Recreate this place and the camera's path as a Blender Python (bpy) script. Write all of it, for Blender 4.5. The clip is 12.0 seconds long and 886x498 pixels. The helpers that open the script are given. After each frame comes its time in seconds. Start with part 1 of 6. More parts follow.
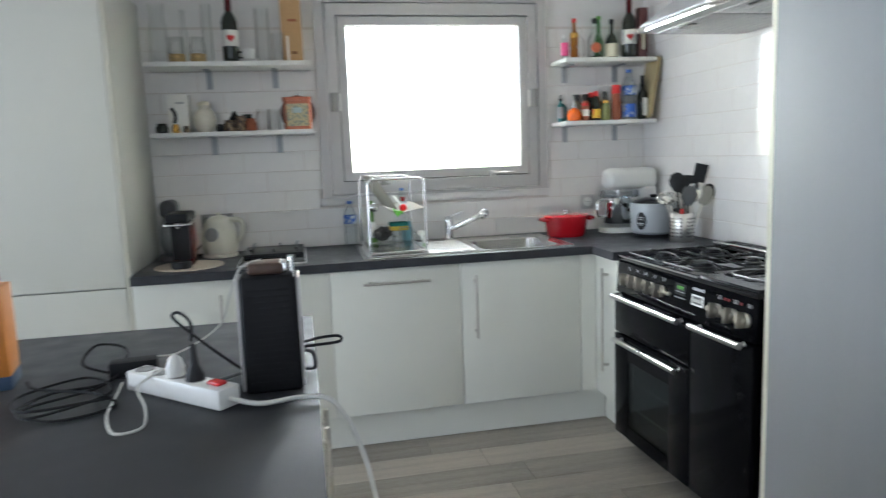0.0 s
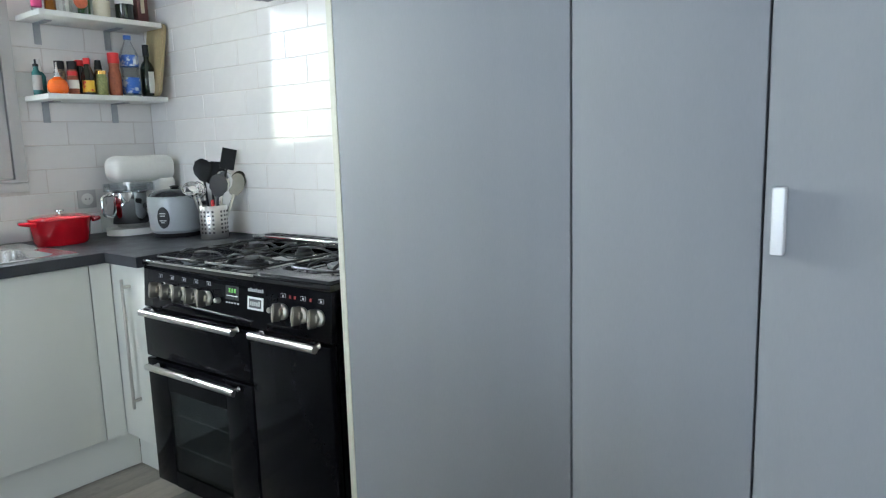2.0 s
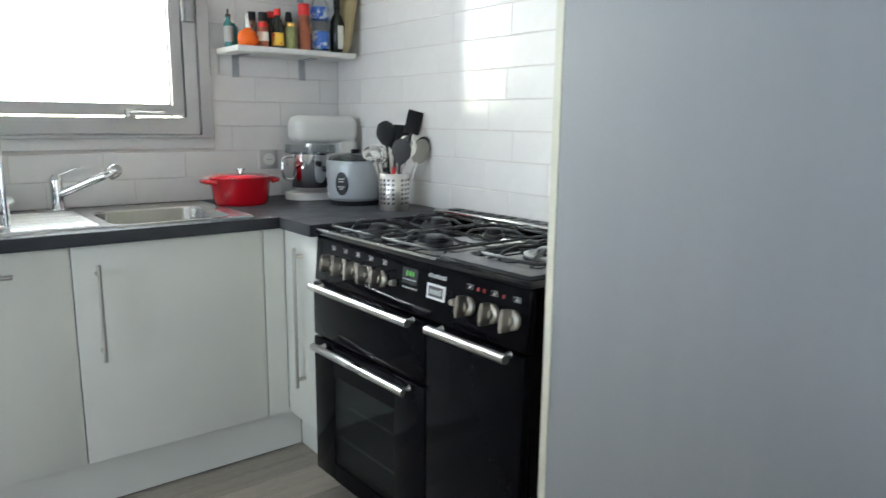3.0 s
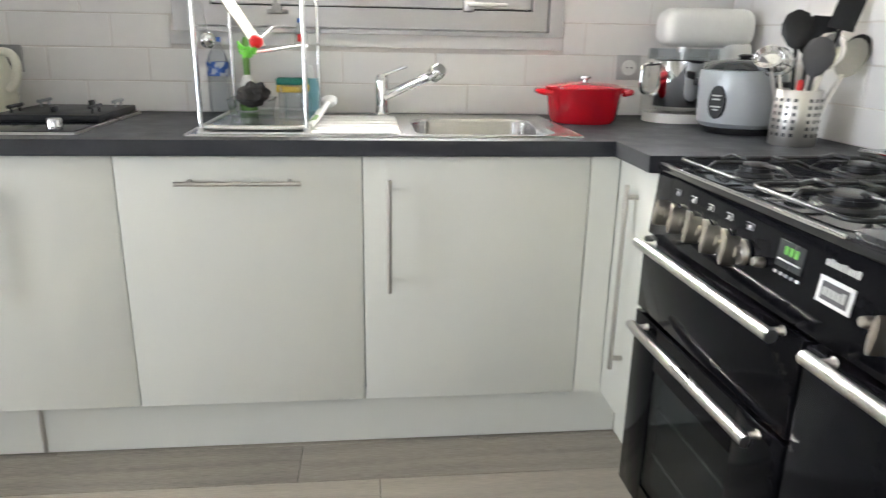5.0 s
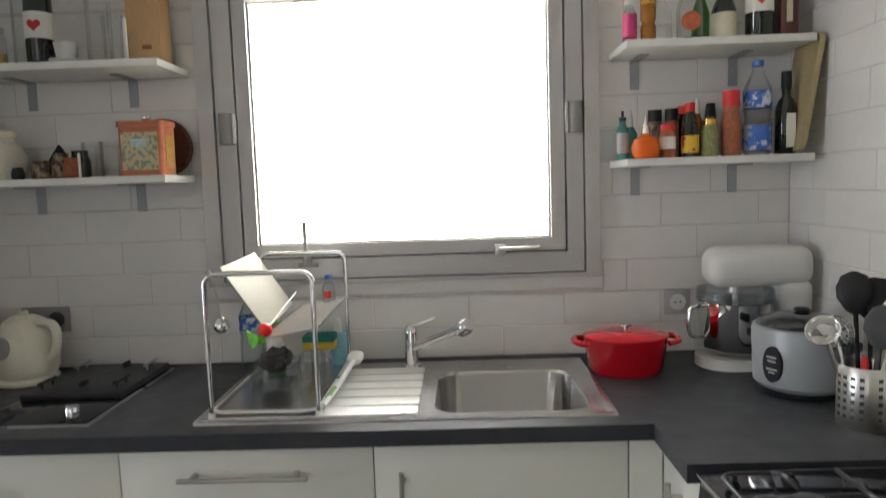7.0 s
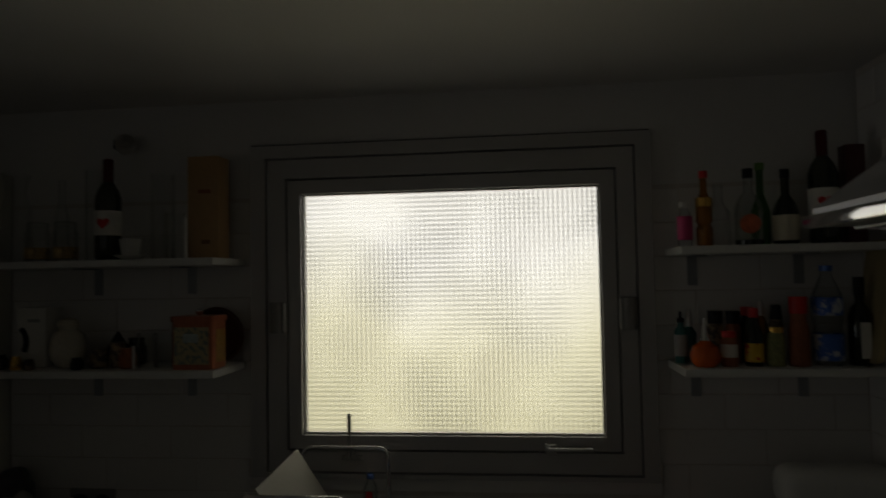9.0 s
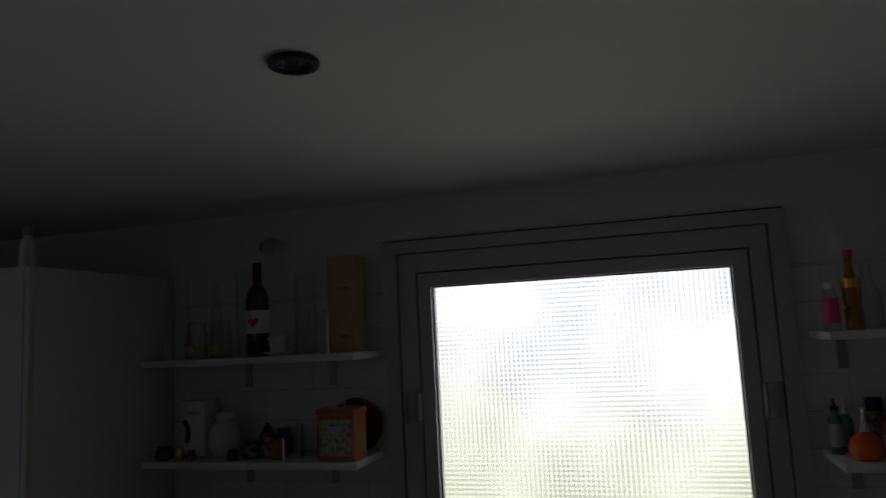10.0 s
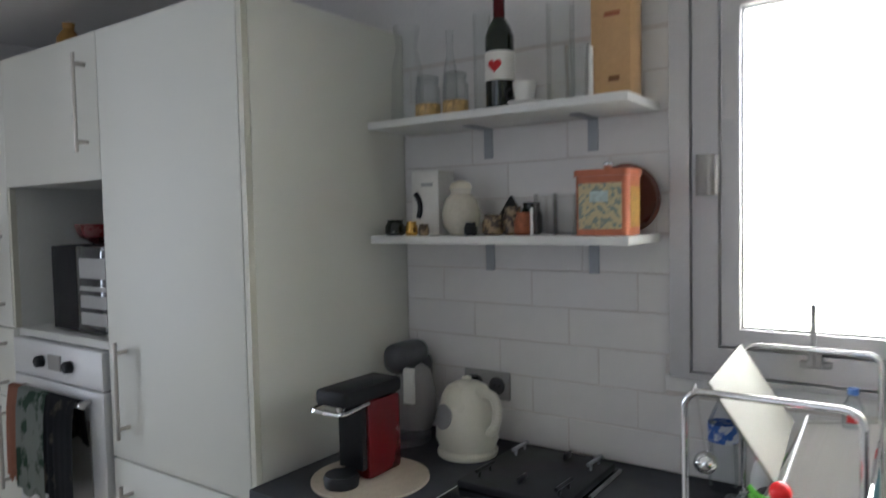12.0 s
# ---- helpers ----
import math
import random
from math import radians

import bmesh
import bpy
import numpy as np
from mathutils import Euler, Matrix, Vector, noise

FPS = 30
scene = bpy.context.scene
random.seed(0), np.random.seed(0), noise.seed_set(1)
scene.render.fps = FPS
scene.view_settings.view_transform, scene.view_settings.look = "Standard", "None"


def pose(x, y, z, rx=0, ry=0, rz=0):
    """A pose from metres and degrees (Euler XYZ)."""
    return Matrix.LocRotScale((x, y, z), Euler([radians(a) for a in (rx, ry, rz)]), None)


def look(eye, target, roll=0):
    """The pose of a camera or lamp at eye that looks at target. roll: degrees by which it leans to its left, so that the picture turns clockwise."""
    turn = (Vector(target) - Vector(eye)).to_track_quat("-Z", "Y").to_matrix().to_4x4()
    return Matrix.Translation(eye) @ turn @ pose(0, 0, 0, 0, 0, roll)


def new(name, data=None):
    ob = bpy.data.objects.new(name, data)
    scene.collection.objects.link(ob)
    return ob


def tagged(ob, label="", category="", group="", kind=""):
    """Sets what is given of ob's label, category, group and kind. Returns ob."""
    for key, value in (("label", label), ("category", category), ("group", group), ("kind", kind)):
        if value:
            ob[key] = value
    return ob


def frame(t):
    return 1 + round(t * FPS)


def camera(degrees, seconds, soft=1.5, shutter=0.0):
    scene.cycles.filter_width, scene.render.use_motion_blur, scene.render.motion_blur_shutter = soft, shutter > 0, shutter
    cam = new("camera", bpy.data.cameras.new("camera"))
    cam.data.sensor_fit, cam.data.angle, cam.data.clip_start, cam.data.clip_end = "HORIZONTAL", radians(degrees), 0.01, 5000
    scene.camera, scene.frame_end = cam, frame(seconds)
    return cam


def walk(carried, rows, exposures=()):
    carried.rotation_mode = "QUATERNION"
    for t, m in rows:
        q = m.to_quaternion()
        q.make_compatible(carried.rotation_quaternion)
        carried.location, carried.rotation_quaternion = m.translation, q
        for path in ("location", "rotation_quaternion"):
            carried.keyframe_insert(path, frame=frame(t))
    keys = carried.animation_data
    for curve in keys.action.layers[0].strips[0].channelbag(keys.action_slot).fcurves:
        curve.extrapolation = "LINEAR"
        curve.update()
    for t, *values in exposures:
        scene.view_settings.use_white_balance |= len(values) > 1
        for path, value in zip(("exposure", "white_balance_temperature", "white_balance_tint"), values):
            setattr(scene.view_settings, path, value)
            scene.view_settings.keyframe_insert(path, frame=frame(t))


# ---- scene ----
cam = camera(65.7, 12.0, soft=1.2, shutter=0.35)
PATH = [
    (0, (-0.694, -3.666, 1.363), (-0.303, -1.724, 1.088), -2.2),
    (0.5, (-0.695, -3.53, 1.344), (0.043, -1.698, 1.027), -3.6),
    (1, (-0.701, -3.391, 1.312), (0.289, -1.679, 1.015), -0.7),
    (1.5, (-0.641, -3.269, 1.263), (0.681, -1.791, 1.004), -1.0),
    (2, (-0.568, -3.167, 1.268), (0.99, -1.952, 0.96), -1.7),
    (2.3, (-0.506, -3.085, 1.272), (1.013, -1.834, 0.938), -1.7),
    (2.5, (-0.468, -3.023, 1.272), (0.97, -1.673, 0.94), -0.6),
    (2.7, (-0.429, -2.94, 1.258), (0.912, -1.492, 0.934), 0.3),
    (4.3, (-0.038, -2.425, 1.151), (0.645, -0.649, 0.535), -1.0),
    (4.5, (-0.023, -2.398, 1.151), (0.542, -0.588, 0.514), 0.5),
    (5, (0.02, -2.326, 1.139), (0.228, -0.424, 0.556), 1.1),
    (5.5, (0.067, -2.242, 1.146), (0.039, -0.334, 0.547), -0.6),
    (6, (0.135, -2.175, 1.199), (-0.019, -0.272, 0.604), -0.7),
    (6.5, (0.182, -2.156, 1.305), (0.052, -0.197, 0.921), -1.2),
    (7, (0.214, -2.15, 1.457), (0.167, -0.159, 1.267), -1.9),
    (7.2, (0.208, -2.135, 1.488), (0.151, -0.14, 1.353), -2.3),
    (8.8, (0.316, -2.078, 1.745), (0.163, -0.085, 1.806), -1.6),
    (9, (0.274, -2.091, 1.761), (0.042, -0.106, 1.846), -1.1),
    (9.5, (0.252, -2.145, 1.835), (-0.149, -0.199, 2.063), -2.8),
    (10, (0.239, -2.159, 1.878), (-0.301, -0.248, 2.123), -2.9),
    (10.5, (0.21, -2.119, 1.887), (-0.565, -0.277, 1.94), -1.7),
    (11, (0.118, -2.015, 1.759), (-0.763, -0.221, 1.831), -1.8),
    (11.5, (0.022, -1.869, 1.663), (-0.961, -0.127, 1.711), -1.5),
    (12, (-0.073, -1.711, 1.564), (-1.218, -0.074, 1.466), -1.2),
]
EXPOSURES = [(0, -0.2, 5640, 9), (1, -0.26, 5530, 8), (2, -0.15, 5480, 7), (2.7, -0.2, 5580, 7), (4.3, 0.32, 6050, 11), (5.5, 0.4, 6200, 13), (6, 0.2, 6250, 13), (6.5, -0.15, 6250, 13),
             (7, -0.7, 6300, 13), (7.2, -0.85, 6350, 13), (8.8, -5.27, 6900, 9), (9.5, -5.23, 6850, 9), (10, -4.72, 5750, 15), (10.5, -4.45, 5680, 14),
             (11, -2.9, 5750, 14), (11.5, -1.9, 5780, 14), (12, -0.66, 5700, 14)]
walk(cam, [(t, look(eye, target, roll)) for t, eye, target, roll in PATH], EXPOSURES)

# ---- world and light ----
world = bpy.data.worlds.new("sky")
scene.world = world
world.use_nodes = True
wt = world.node_tree
sky = wt.nodes.new("ShaderNodeTexSky")
sky.sky_type, sky.sun_disc = "NISHITA", False
sky.sun_elevation, sky.sun_rotation = radians(38), radians(230)
wt.links.new(sky.outputs[0], wt.nodes["Background"].inputs[0])
wt.nodes["Background"].inputs[1].default_value = 0.1

sun = new("sun", bpy.data.lights.new("sun", "SUN"))
sun.data.energy, sun.data.angle, sun.data.color = 0.8, radians(15), (1.0, 0.95, 0.88)
sun.matrix_world = look((-6, -5, 6), (0, 0, 0))


def sky_lamp(name, m, width, height, watts, colour):
    """An area lamp the colour of daylight, set in an opening out of view."""
    lamp = new(name, bpy.data.lights.new(name, "AREA"))
    lamp.data.shape, lamp.data.size, lamp.data.size_y = "RECTANGLE", width, height
    lamp.data.energy, lamp.data.color = watts, colour
    lamp.matrix_world = m


CEILING = 2.345
WALL_Y, WALL_X = 0.02, 1.25
sky_lamp("daylight_glass_door", look((-6.72, -2.65, 1.2), (0, -2.65, 1.05)), 2.3, 2.1, 268, (0.9, 0.96, 1.0))
# Added fill for room-facing surfaces; the rear opening is assumed, no source known.
sky_lamp("fill_from_behind", look((-0.9, -6.28, 1.12), (-0.9, 0, 1.05)), 1.7, 2.0, 20, (0.93, 0.97, 1.0))

# ---- materials ----


def nodes(m):
    return m.node_tree.nodes, m.node_tree.links


def mat(name, colour, rough=0.5, metal=0.0, var=0.06, scale=6.0, fine=90.0, bump=0.02, trans=0.0, ior=1.45, coat=0.0,
        stretch=(1, 1, 1), per_object=0.0, emit=0.0, spec=0.5):
    """A surface with broad and fine variation of colour, gloss and relief."""
    m = bpy.data.materials.new(name)
    m.use_nodes = True
    n, l = nodes(m)
    b = n["Principled BSDF"]
    b.inputs["Roughness"].default_value, b.inputs["Metallic"].default_value = rough, metal
    b.inputs["IOR"].default_value, b.inputs["Transmission Weight"].default_value = ior, trans
    b.inputs["Coat Weight"].default_value = coat
    b.inputs["Specular IOR Level"].default_value = spec
    if emit:
        b.inputs["Emission Color"].default_value, b.inputs["Emission Strength"].default_value = (*colour, 1), emit
    co, mp = n.new("ShaderNodeTexCoord"), n.new("ShaderNodeMapping")
    mp.inputs["Scale"].default_value = stretch
    l.new(co.outputs["Object"], mp.inputs["Vector"])
    big, small = n.new("ShaderNodeTexNoise"), n.new("ShaderNodeTexNoise")
    big.inputs["Scale"].default_value, small.inputs["Scale"].default_value = scale, fine
    big.inputs["Detail"].default_value, small.inputs["Detail"].default_value = 4, 2
    l.new(mp.outputs[0], big.inputs["Vector"]), l.new(mp.outputs[0], small.inputs["Vector"])
    add = n.new("ShaderNodeMath")
    add.operation = "ADD"
    l.new(big.outputs[0], add.inputs[0]), l.new(small.outputs[0], add.inputs[1])
    value = add.outputs[0]
    if per_object:
        info, mul, add2 = n.new("ShaderNodeObjectInfo"), n.new("ShaderNodeMath"), n.new("ShaderNodeMath")
        mul.operation, add2.operation = "MULTIPLY_ADD", "ADD"
        l.new(info.outputs["Random"], mul.inputs[0])
        mul.inputs[1].default_value, mul.inputs[2].default_value = per_object, -per_object / 2
        l.new(value, add2.inputs[0]), l.new(mul.outputs[0], add2.inputs[1])
        value = add2.outputs[0]
    ramp = n.new("ShaderNodeMapRange")
    ramp.inputs["From Min"].default_value, ramp.inputs["From Max"].default_value = 0.6, 1.4
    ramp.inputs["To Min"].default_value, ramp.inputs["To Max"].default_value = 1 - var, 1 + var
    ramp.clamp = False
    l.new(value, ramp.inputs["Value"])
    scale_colour = n.new("ShaderNodeVectorMath")
    scale_colour.operation = "SCALE"
    scale_colour.inputs[0].default_value = colour
    l.new(ramp.outputs[0], scale_colour.inputs["Scale"])
    l.new(scale_colour.outputs[0], b.inputs["Base Color"])
    rr = n.new("ShaderNodeMapRange")
    rr.inputs["From Min"].default_value, rr.inputs["From Max"].default_value = 0.3, 0.7
    rr.inputs["To Min"].default_value, rr.inputs["To Max"].default_value = max(0.0, rough * 0.85), min(1.0, rough * 1.15)
    l.new(big.outputs[0], rr.inputs["Value"]), l.new(rr.outputs[0], b.inputs["Roughness"])
    if bump:
        bp = n.new("ShaderNodeBump")
        bp.inputs["Strength"].default_value, bp.inputs["Distance"].default_value = bump * 5, 0.002
        l.new(small.outputs[0], bp.inputs["Height"]), l.new(bp.outputs[0], b.inputs["Normal"])
    return m


def plank_material():
    """Grey-brown wood-look planks, grain along x, each one its own tone."""
    m = mat("wood_plank", (0.42, 0.375, 0.32), 0.42, var=0.3, scale=3.0, fine=60, bump=0.02, stretch=(0.5, 8, 8), per_object=0.65)
    return m


def tile_material():
    return mat("glazed_tile", (0.78, 0.755, 0.73), 0.08, var=0.02, scale=9, fine=30, bump=0.006, per_object=0.5, spec=0.32)


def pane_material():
    """Patterned glass with square ribs: their refraction lines are put into the tint, deeper one way here and the other
    way there.
    """
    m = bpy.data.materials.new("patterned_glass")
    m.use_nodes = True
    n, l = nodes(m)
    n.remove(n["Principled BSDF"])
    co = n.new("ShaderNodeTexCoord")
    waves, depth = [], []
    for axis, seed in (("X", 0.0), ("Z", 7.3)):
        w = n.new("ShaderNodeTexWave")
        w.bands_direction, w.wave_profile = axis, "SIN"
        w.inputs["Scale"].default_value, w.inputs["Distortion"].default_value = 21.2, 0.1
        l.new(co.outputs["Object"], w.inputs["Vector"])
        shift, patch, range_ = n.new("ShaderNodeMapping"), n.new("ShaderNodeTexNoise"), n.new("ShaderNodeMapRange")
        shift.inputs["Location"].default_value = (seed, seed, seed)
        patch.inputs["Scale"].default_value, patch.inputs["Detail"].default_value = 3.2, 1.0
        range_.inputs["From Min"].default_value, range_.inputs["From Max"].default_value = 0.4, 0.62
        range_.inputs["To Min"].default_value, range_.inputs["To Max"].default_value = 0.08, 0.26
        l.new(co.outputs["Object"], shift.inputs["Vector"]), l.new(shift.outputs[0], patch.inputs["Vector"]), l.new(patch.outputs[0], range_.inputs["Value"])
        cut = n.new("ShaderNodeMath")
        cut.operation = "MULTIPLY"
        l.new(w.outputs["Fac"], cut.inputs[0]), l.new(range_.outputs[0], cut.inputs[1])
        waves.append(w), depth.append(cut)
    # the bright and dark lines of refraction, taken off the clear tint
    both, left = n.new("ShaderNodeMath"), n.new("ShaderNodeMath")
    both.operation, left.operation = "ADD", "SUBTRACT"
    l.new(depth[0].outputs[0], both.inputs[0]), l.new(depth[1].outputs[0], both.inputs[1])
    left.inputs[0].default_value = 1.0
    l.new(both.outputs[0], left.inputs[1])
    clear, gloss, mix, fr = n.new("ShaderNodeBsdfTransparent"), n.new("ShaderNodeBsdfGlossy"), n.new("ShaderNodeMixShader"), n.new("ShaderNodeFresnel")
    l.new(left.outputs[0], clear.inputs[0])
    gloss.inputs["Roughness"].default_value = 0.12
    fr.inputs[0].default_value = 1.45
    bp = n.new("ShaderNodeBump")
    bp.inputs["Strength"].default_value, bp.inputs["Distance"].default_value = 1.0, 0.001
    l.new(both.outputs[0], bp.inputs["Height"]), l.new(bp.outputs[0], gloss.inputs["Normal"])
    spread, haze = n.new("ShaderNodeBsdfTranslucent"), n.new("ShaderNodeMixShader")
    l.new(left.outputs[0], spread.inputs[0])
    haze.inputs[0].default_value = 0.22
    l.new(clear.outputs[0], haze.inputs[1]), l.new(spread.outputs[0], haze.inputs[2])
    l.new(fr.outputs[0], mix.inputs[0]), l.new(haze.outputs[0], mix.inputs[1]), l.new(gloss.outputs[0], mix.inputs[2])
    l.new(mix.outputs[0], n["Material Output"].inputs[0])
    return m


def thin_glass(name, tint, rough, ior):
    """A thin clear wall: seen through, with a gloss that grows at grazing angles."""
    m = bpy.data.materials.new(name)
    m.use_nodes = True
    n, l = nodes(m)
    n.remove(n["Principled BSDF"])
    clear, gloss, mix, fr = n.new("ShaderNodeBsdfTransparent"), n.new("ShaderNodeBsdfGlossy"), n.new("ShaderNodeMixShader"), n.new("ShaderNodeFresnel")
    clear.inputs[0].default_value = (*tint, 1)
    gloss.inputs["Roughness"].default_value = rough
    fr.inputs[0].default_value = ior
    half = n.new("ShaderNodeMath")
    half.operation = "MULTIPLY"
    half.inputs[1].default_value = 0.5
    l.new(fr.outputs[0], half.inputs[0])
    l.new(half.outputs[0], mix.inputs[0]), l.new(clear.outputs[0], mix.inputs[1]), l.new(gloss.outputs[0], mix.inputs[2])
    l.new(mix.outputs[0], n["Material Output"].inputs[0])
    return m


OUTSIDE = 54.0


def outside_material():
    """Bright sky over a pale sunlit wall and some green, out of focus behind the glass."""
    m = bpy.data.materials.new("outside_daylight")
    m.use_nodes = True
    n, l = nodes(m)
    n.remove(n["Principled BSDF"])
    e = n.new("ShaderNodeEmission")
    co, sep = n.new("ShaderNodeTexCoord"), n.new("ShaderNodeSeparateXYZ")
    l.new(co.outputs["Object"], sep.inputs[0])
    height = n.new("ShaderNodeMapRange")
    height.inputs["From Min"].default_value, height.inputs["From Max"].default_value = 1.75, 2.45
    noise_tex = n.new("ShaderNodeTexNoise")
    noise_tex.inputs["Scale"].default_value = 1.0
    stretch = n.new("ShaderNodeMapping")
    stretch.inputs["Scale"].default_value = (1.1, 1, 0.3)
    mix = n.new("ShaderNodeMath")
    mix.operation = "MULTIPLY_ADD"
    l.new(noise_tex.outputs[0], mix.inputs[0])
    mix.inputs[1].default_value = 0.9
    l.new(co.outputs["Object"], stretch.inputs["Vector"]), l.new(stretch.outputs[0], noise_tex.inputs["Vector"])
    l.new(sep.outputs["Z"], mix.inputs[2])
    l.new(mix.outputs[0], height.inputs["Value"])
    ramp = n.new("ShaderNodeValToRGB")
    ramp.color_ramp.elements[0].color, ramp.color_ramp.elements[1].color = (0.64, 0.61, 0.39, 1), (1, 1, 0.98, 1)
    mid = ramp.color_ramp.elements.new(0.42)
    mid.color = (0.76, 0.73, 0.51, 1)
    l.new(height.outputs[0], ramp.inputs[0]), l.new(ramp.outputs[0], e.inputs[0])
    e.inputs[1].default_value = OUTSIDE
    l.new(e.outputs[0], n["Material Output"].inputs[0])
    return m


M_WALL = mat("white_wall_paint", (0.74, 0.72, 0.7), 0.75, var=0.04, scale=2, fine=160, bump=0.03)
M_CEIL = mat("white_ceiling_paint", (0.88, 0.86, 0.84), 0.85, var=0.04, scale=1.5, fine=200, bump=0.04)
M_GROUT = mat("grey_grout", (0.66, 0.61, 0.57), 0.9, var=0.1, scale=20, fine=200)
M_TILE = tile_material()
M_PLANK = plank_material()
M_JOINT = mat("floor_joint", (0.09, 0.08, 0.07), 0.9, var=0.1)
M_CAB = mat("white_lacquer", (0.74, 0.733, 0.662), 0.55, var=0.012, scale=1.2, fine=220, bump=0.004, spec=0.38)
M_CARC = mat("white_melamine", (0.66, 0.66, 0.62), 0.5, var=0.03)
M_EDGE = mat("cream_edge_band", (0.62, 0.6, 0.5), 0.5, var=0.04)
M_TOP = mat("dark_grey_laminate", (0.035, 0.036, 0.041), 0.5, var=0.25, scale=12, fine=420, bump=0.02, spec=0.38)
M_GREY = mat("grey_satin_board", (0.245, 0.251, 0.266), 0.58, metal=0.0, spec=0.2, var=0.05, scale=2.0, fine=120, bump=0.004, stretch=(6, 6, 0.4))
M_STEEL = mat("brushed_steel", (0.66, 0.64, 0.61), 0.3, 1.0, var=0.05, scale=4, fine=200, bump=0.0)
# sink steel with the shade of the bowl put into its colour
M_SINK_SHADED = mat("shaded_sink_steel", (0.46, 0.45, 0.44), 0.24, 1.0, var=0.08, scale=8, fine=260, bump=0.012)
M_CHROME = mat("chrome", (0.8, 0.8, 0.8), 0.07, 1.0, var=0.03, bump=0.0)
M_NICKEL = mat("satin_nickel", (0.52, 0.49, 0.44), 0.36, 1.0, var=0.05, bump=0.0)
M_ALU = mat("grey_aluminium", (0.49, 0.475, 0.47), 0.42, 0.25, var=0.04, scale=5, fine=220, bump=0.006)
M_SEAL = mat("black_rubber_seal", (0.02, 0.02, 0.02), 0.7)
M_ENAMEL = mat("black_enamel", (0.004, 0.004, 0.005), 0.09, var=0.2, bump=0.001, spec=0.11)
M_BLACK = mat("black_plastic", (0.011, 0.011, 0.012), 0.42, var=0.2, bump=0.02, spec=0.34)
M_RUBBER = mat("black_rubber", (0.01, 0.01, 0.011), 0.65, spec=0.3)
M_IRON = mat("enamelled_cast_iron", (0.012, 0.012, 0.013), 0.32, var=0.3, scale=30, fine=300, bump=0.04)
M_HOB = mat("gloss_hob_enamel", (0.007, 0.007, 0.008), 0.09, var=0.2, bump=0.002, spec=0.6, coat=0.4)
M_DARKGLASS = mat("oven_glass", (0.02, 0.022, 0.024), 0.04, var=0.1, bump=0.0, coat=0.5)
M_WHITEP = mat("white_plastic", (0.74, 0.73, 0.7), 0.35, var=0.03, bump=0.004)
M_CREAM = mat("cream_plastic", (0.7, 0.67, 0.56), 0.3, var=0.03, bump=0.004)
M_GREYP = mat("grey_plastic", (0.3, 0.29, 0.28), 0.45, var=0.05)
M_DGREY = mat("dark_grey_plastic", (0.07, 0.07, 0.075), 0.4, var=0.08)
M_BRACKET = mat("grey_bracket_steel", (0.36, 0.37, 0.39), 0.45, 0.4, var=0.05)
M_RED = mat("red_enamel", (0.44, 0.004, 0.012), 0.12, var=0.06, bump=0.002, coat=0.6)
M_REDP = mat("red_plastic", (0.6, 0.02, 0.02), 0.35, var=0.05)
M_DRED = mat("dark_red_plastic", (0.09, 0.006, 0.007), 0.25, var=0.06)
M_BLUE = mat("blue_label", (0.08, 0.19, 0.55), 0.4, var=0.1)
M_GREEN = mat("green_plastic", (0.14, 0.3, 0.06), 0.4, var=0.06)
M_ORANGE = mat("orange_liquid", (0.85, 0.15, 0.01), 0.12, var=0.1, trans=0.35)
M_TIN = mat("orange_painted_tin", (0.4, 0.12, 0.055), 0.32, 0.2, var=0.2, scale=18, fine=80)
M_PINK = mat("pink_label", (0.6, 0.06, 0.2), 0.45, var=0.1)
M_YELLOW = mat("yellow_label", (0.75, 0.5, 0.03), 0.45, var=0.08)
M_CREAML = mat("cream_paper_label", (0.68, 0.62, 0.48), 0.6, var=0.06)
M_WHITEL = mat("white_paper_label", (0.75, 0.73, 0.68), 0.6, var=0.05)
M_HEART = mat("red_print", (0.55, 0.02, 0.02), 0.5, var=0.05)
M_GLASS = thin_glass("clear_glass", (0.95, 0.96, 0.955), 0.12, 1.45)
M_CLEARP = thin_glass("clear_plastic", (0.92, 0.94, 0.95), 0.12, 1.35)
M_DARKBOT = mat("dark_bottle_glass", (0.012, 0.016, 0.008), 0.06, var=0.1, bump=0.0, coat=0.4)
M_AMBER = mat("amber_spirit", (0.55, 0.22, 0.03), 0.05, var=0.1, trans=0.6, bump=0.0)
M_HERB = mat("dried_herbs", (0.25, 0.26, 0.1), 0.6, var=0.5, scale=60, fine=200)
M_SPICE = mat("ground_spice", (0.3, 0.09, 0.04), 0.6, var=0.4, scale=60, fine=200)
M_TEAL = mat("teal_bottle", (0.06, 0.22, 0.21), 0.25, var=0.1, trans=0.2)
M_GOLD = mat("gold_foil", (0.7, 0.42, 0.1), 0.25, 0.9, var=0.1)
M_WOOD = mat("light_wood", (0.42, 0.3, 0.16), 0.55, var=0.2, scale=5, fine=60, stretch=(1, 1, 0.15), bump=0.02)
M_BAMBOO = mat("olive_wood_board", (0.4, 0.32, 0.17), 0.5, var=0.2, scale=6, fine=70, stretch=(6, 6, 0.5), bump=0.02)
M_CARD = mat("tan_card_box", (0.47, 0.29, 0.13), 0.55, var=0.08, scale=6)
M_OCARD = mat("orange_card_box", (0.55, 0.2, 0.03), 0.5, var=0.1, scale=8)
M_NAVY = mat("navy_print", (0.03, 0.06, 0.12), 0.5)
M_MAT = mat("beige_cork_mat", (0.42, 0.36, 0.28), 0.8, var=0.15, scale=40, fine=250, bump=0.05)
M_LEATHER = mat("brown_leather", (0.075, 0.045, 0.032), 0.45, var=0.25, scale=20, fine=200, bump=0.05)
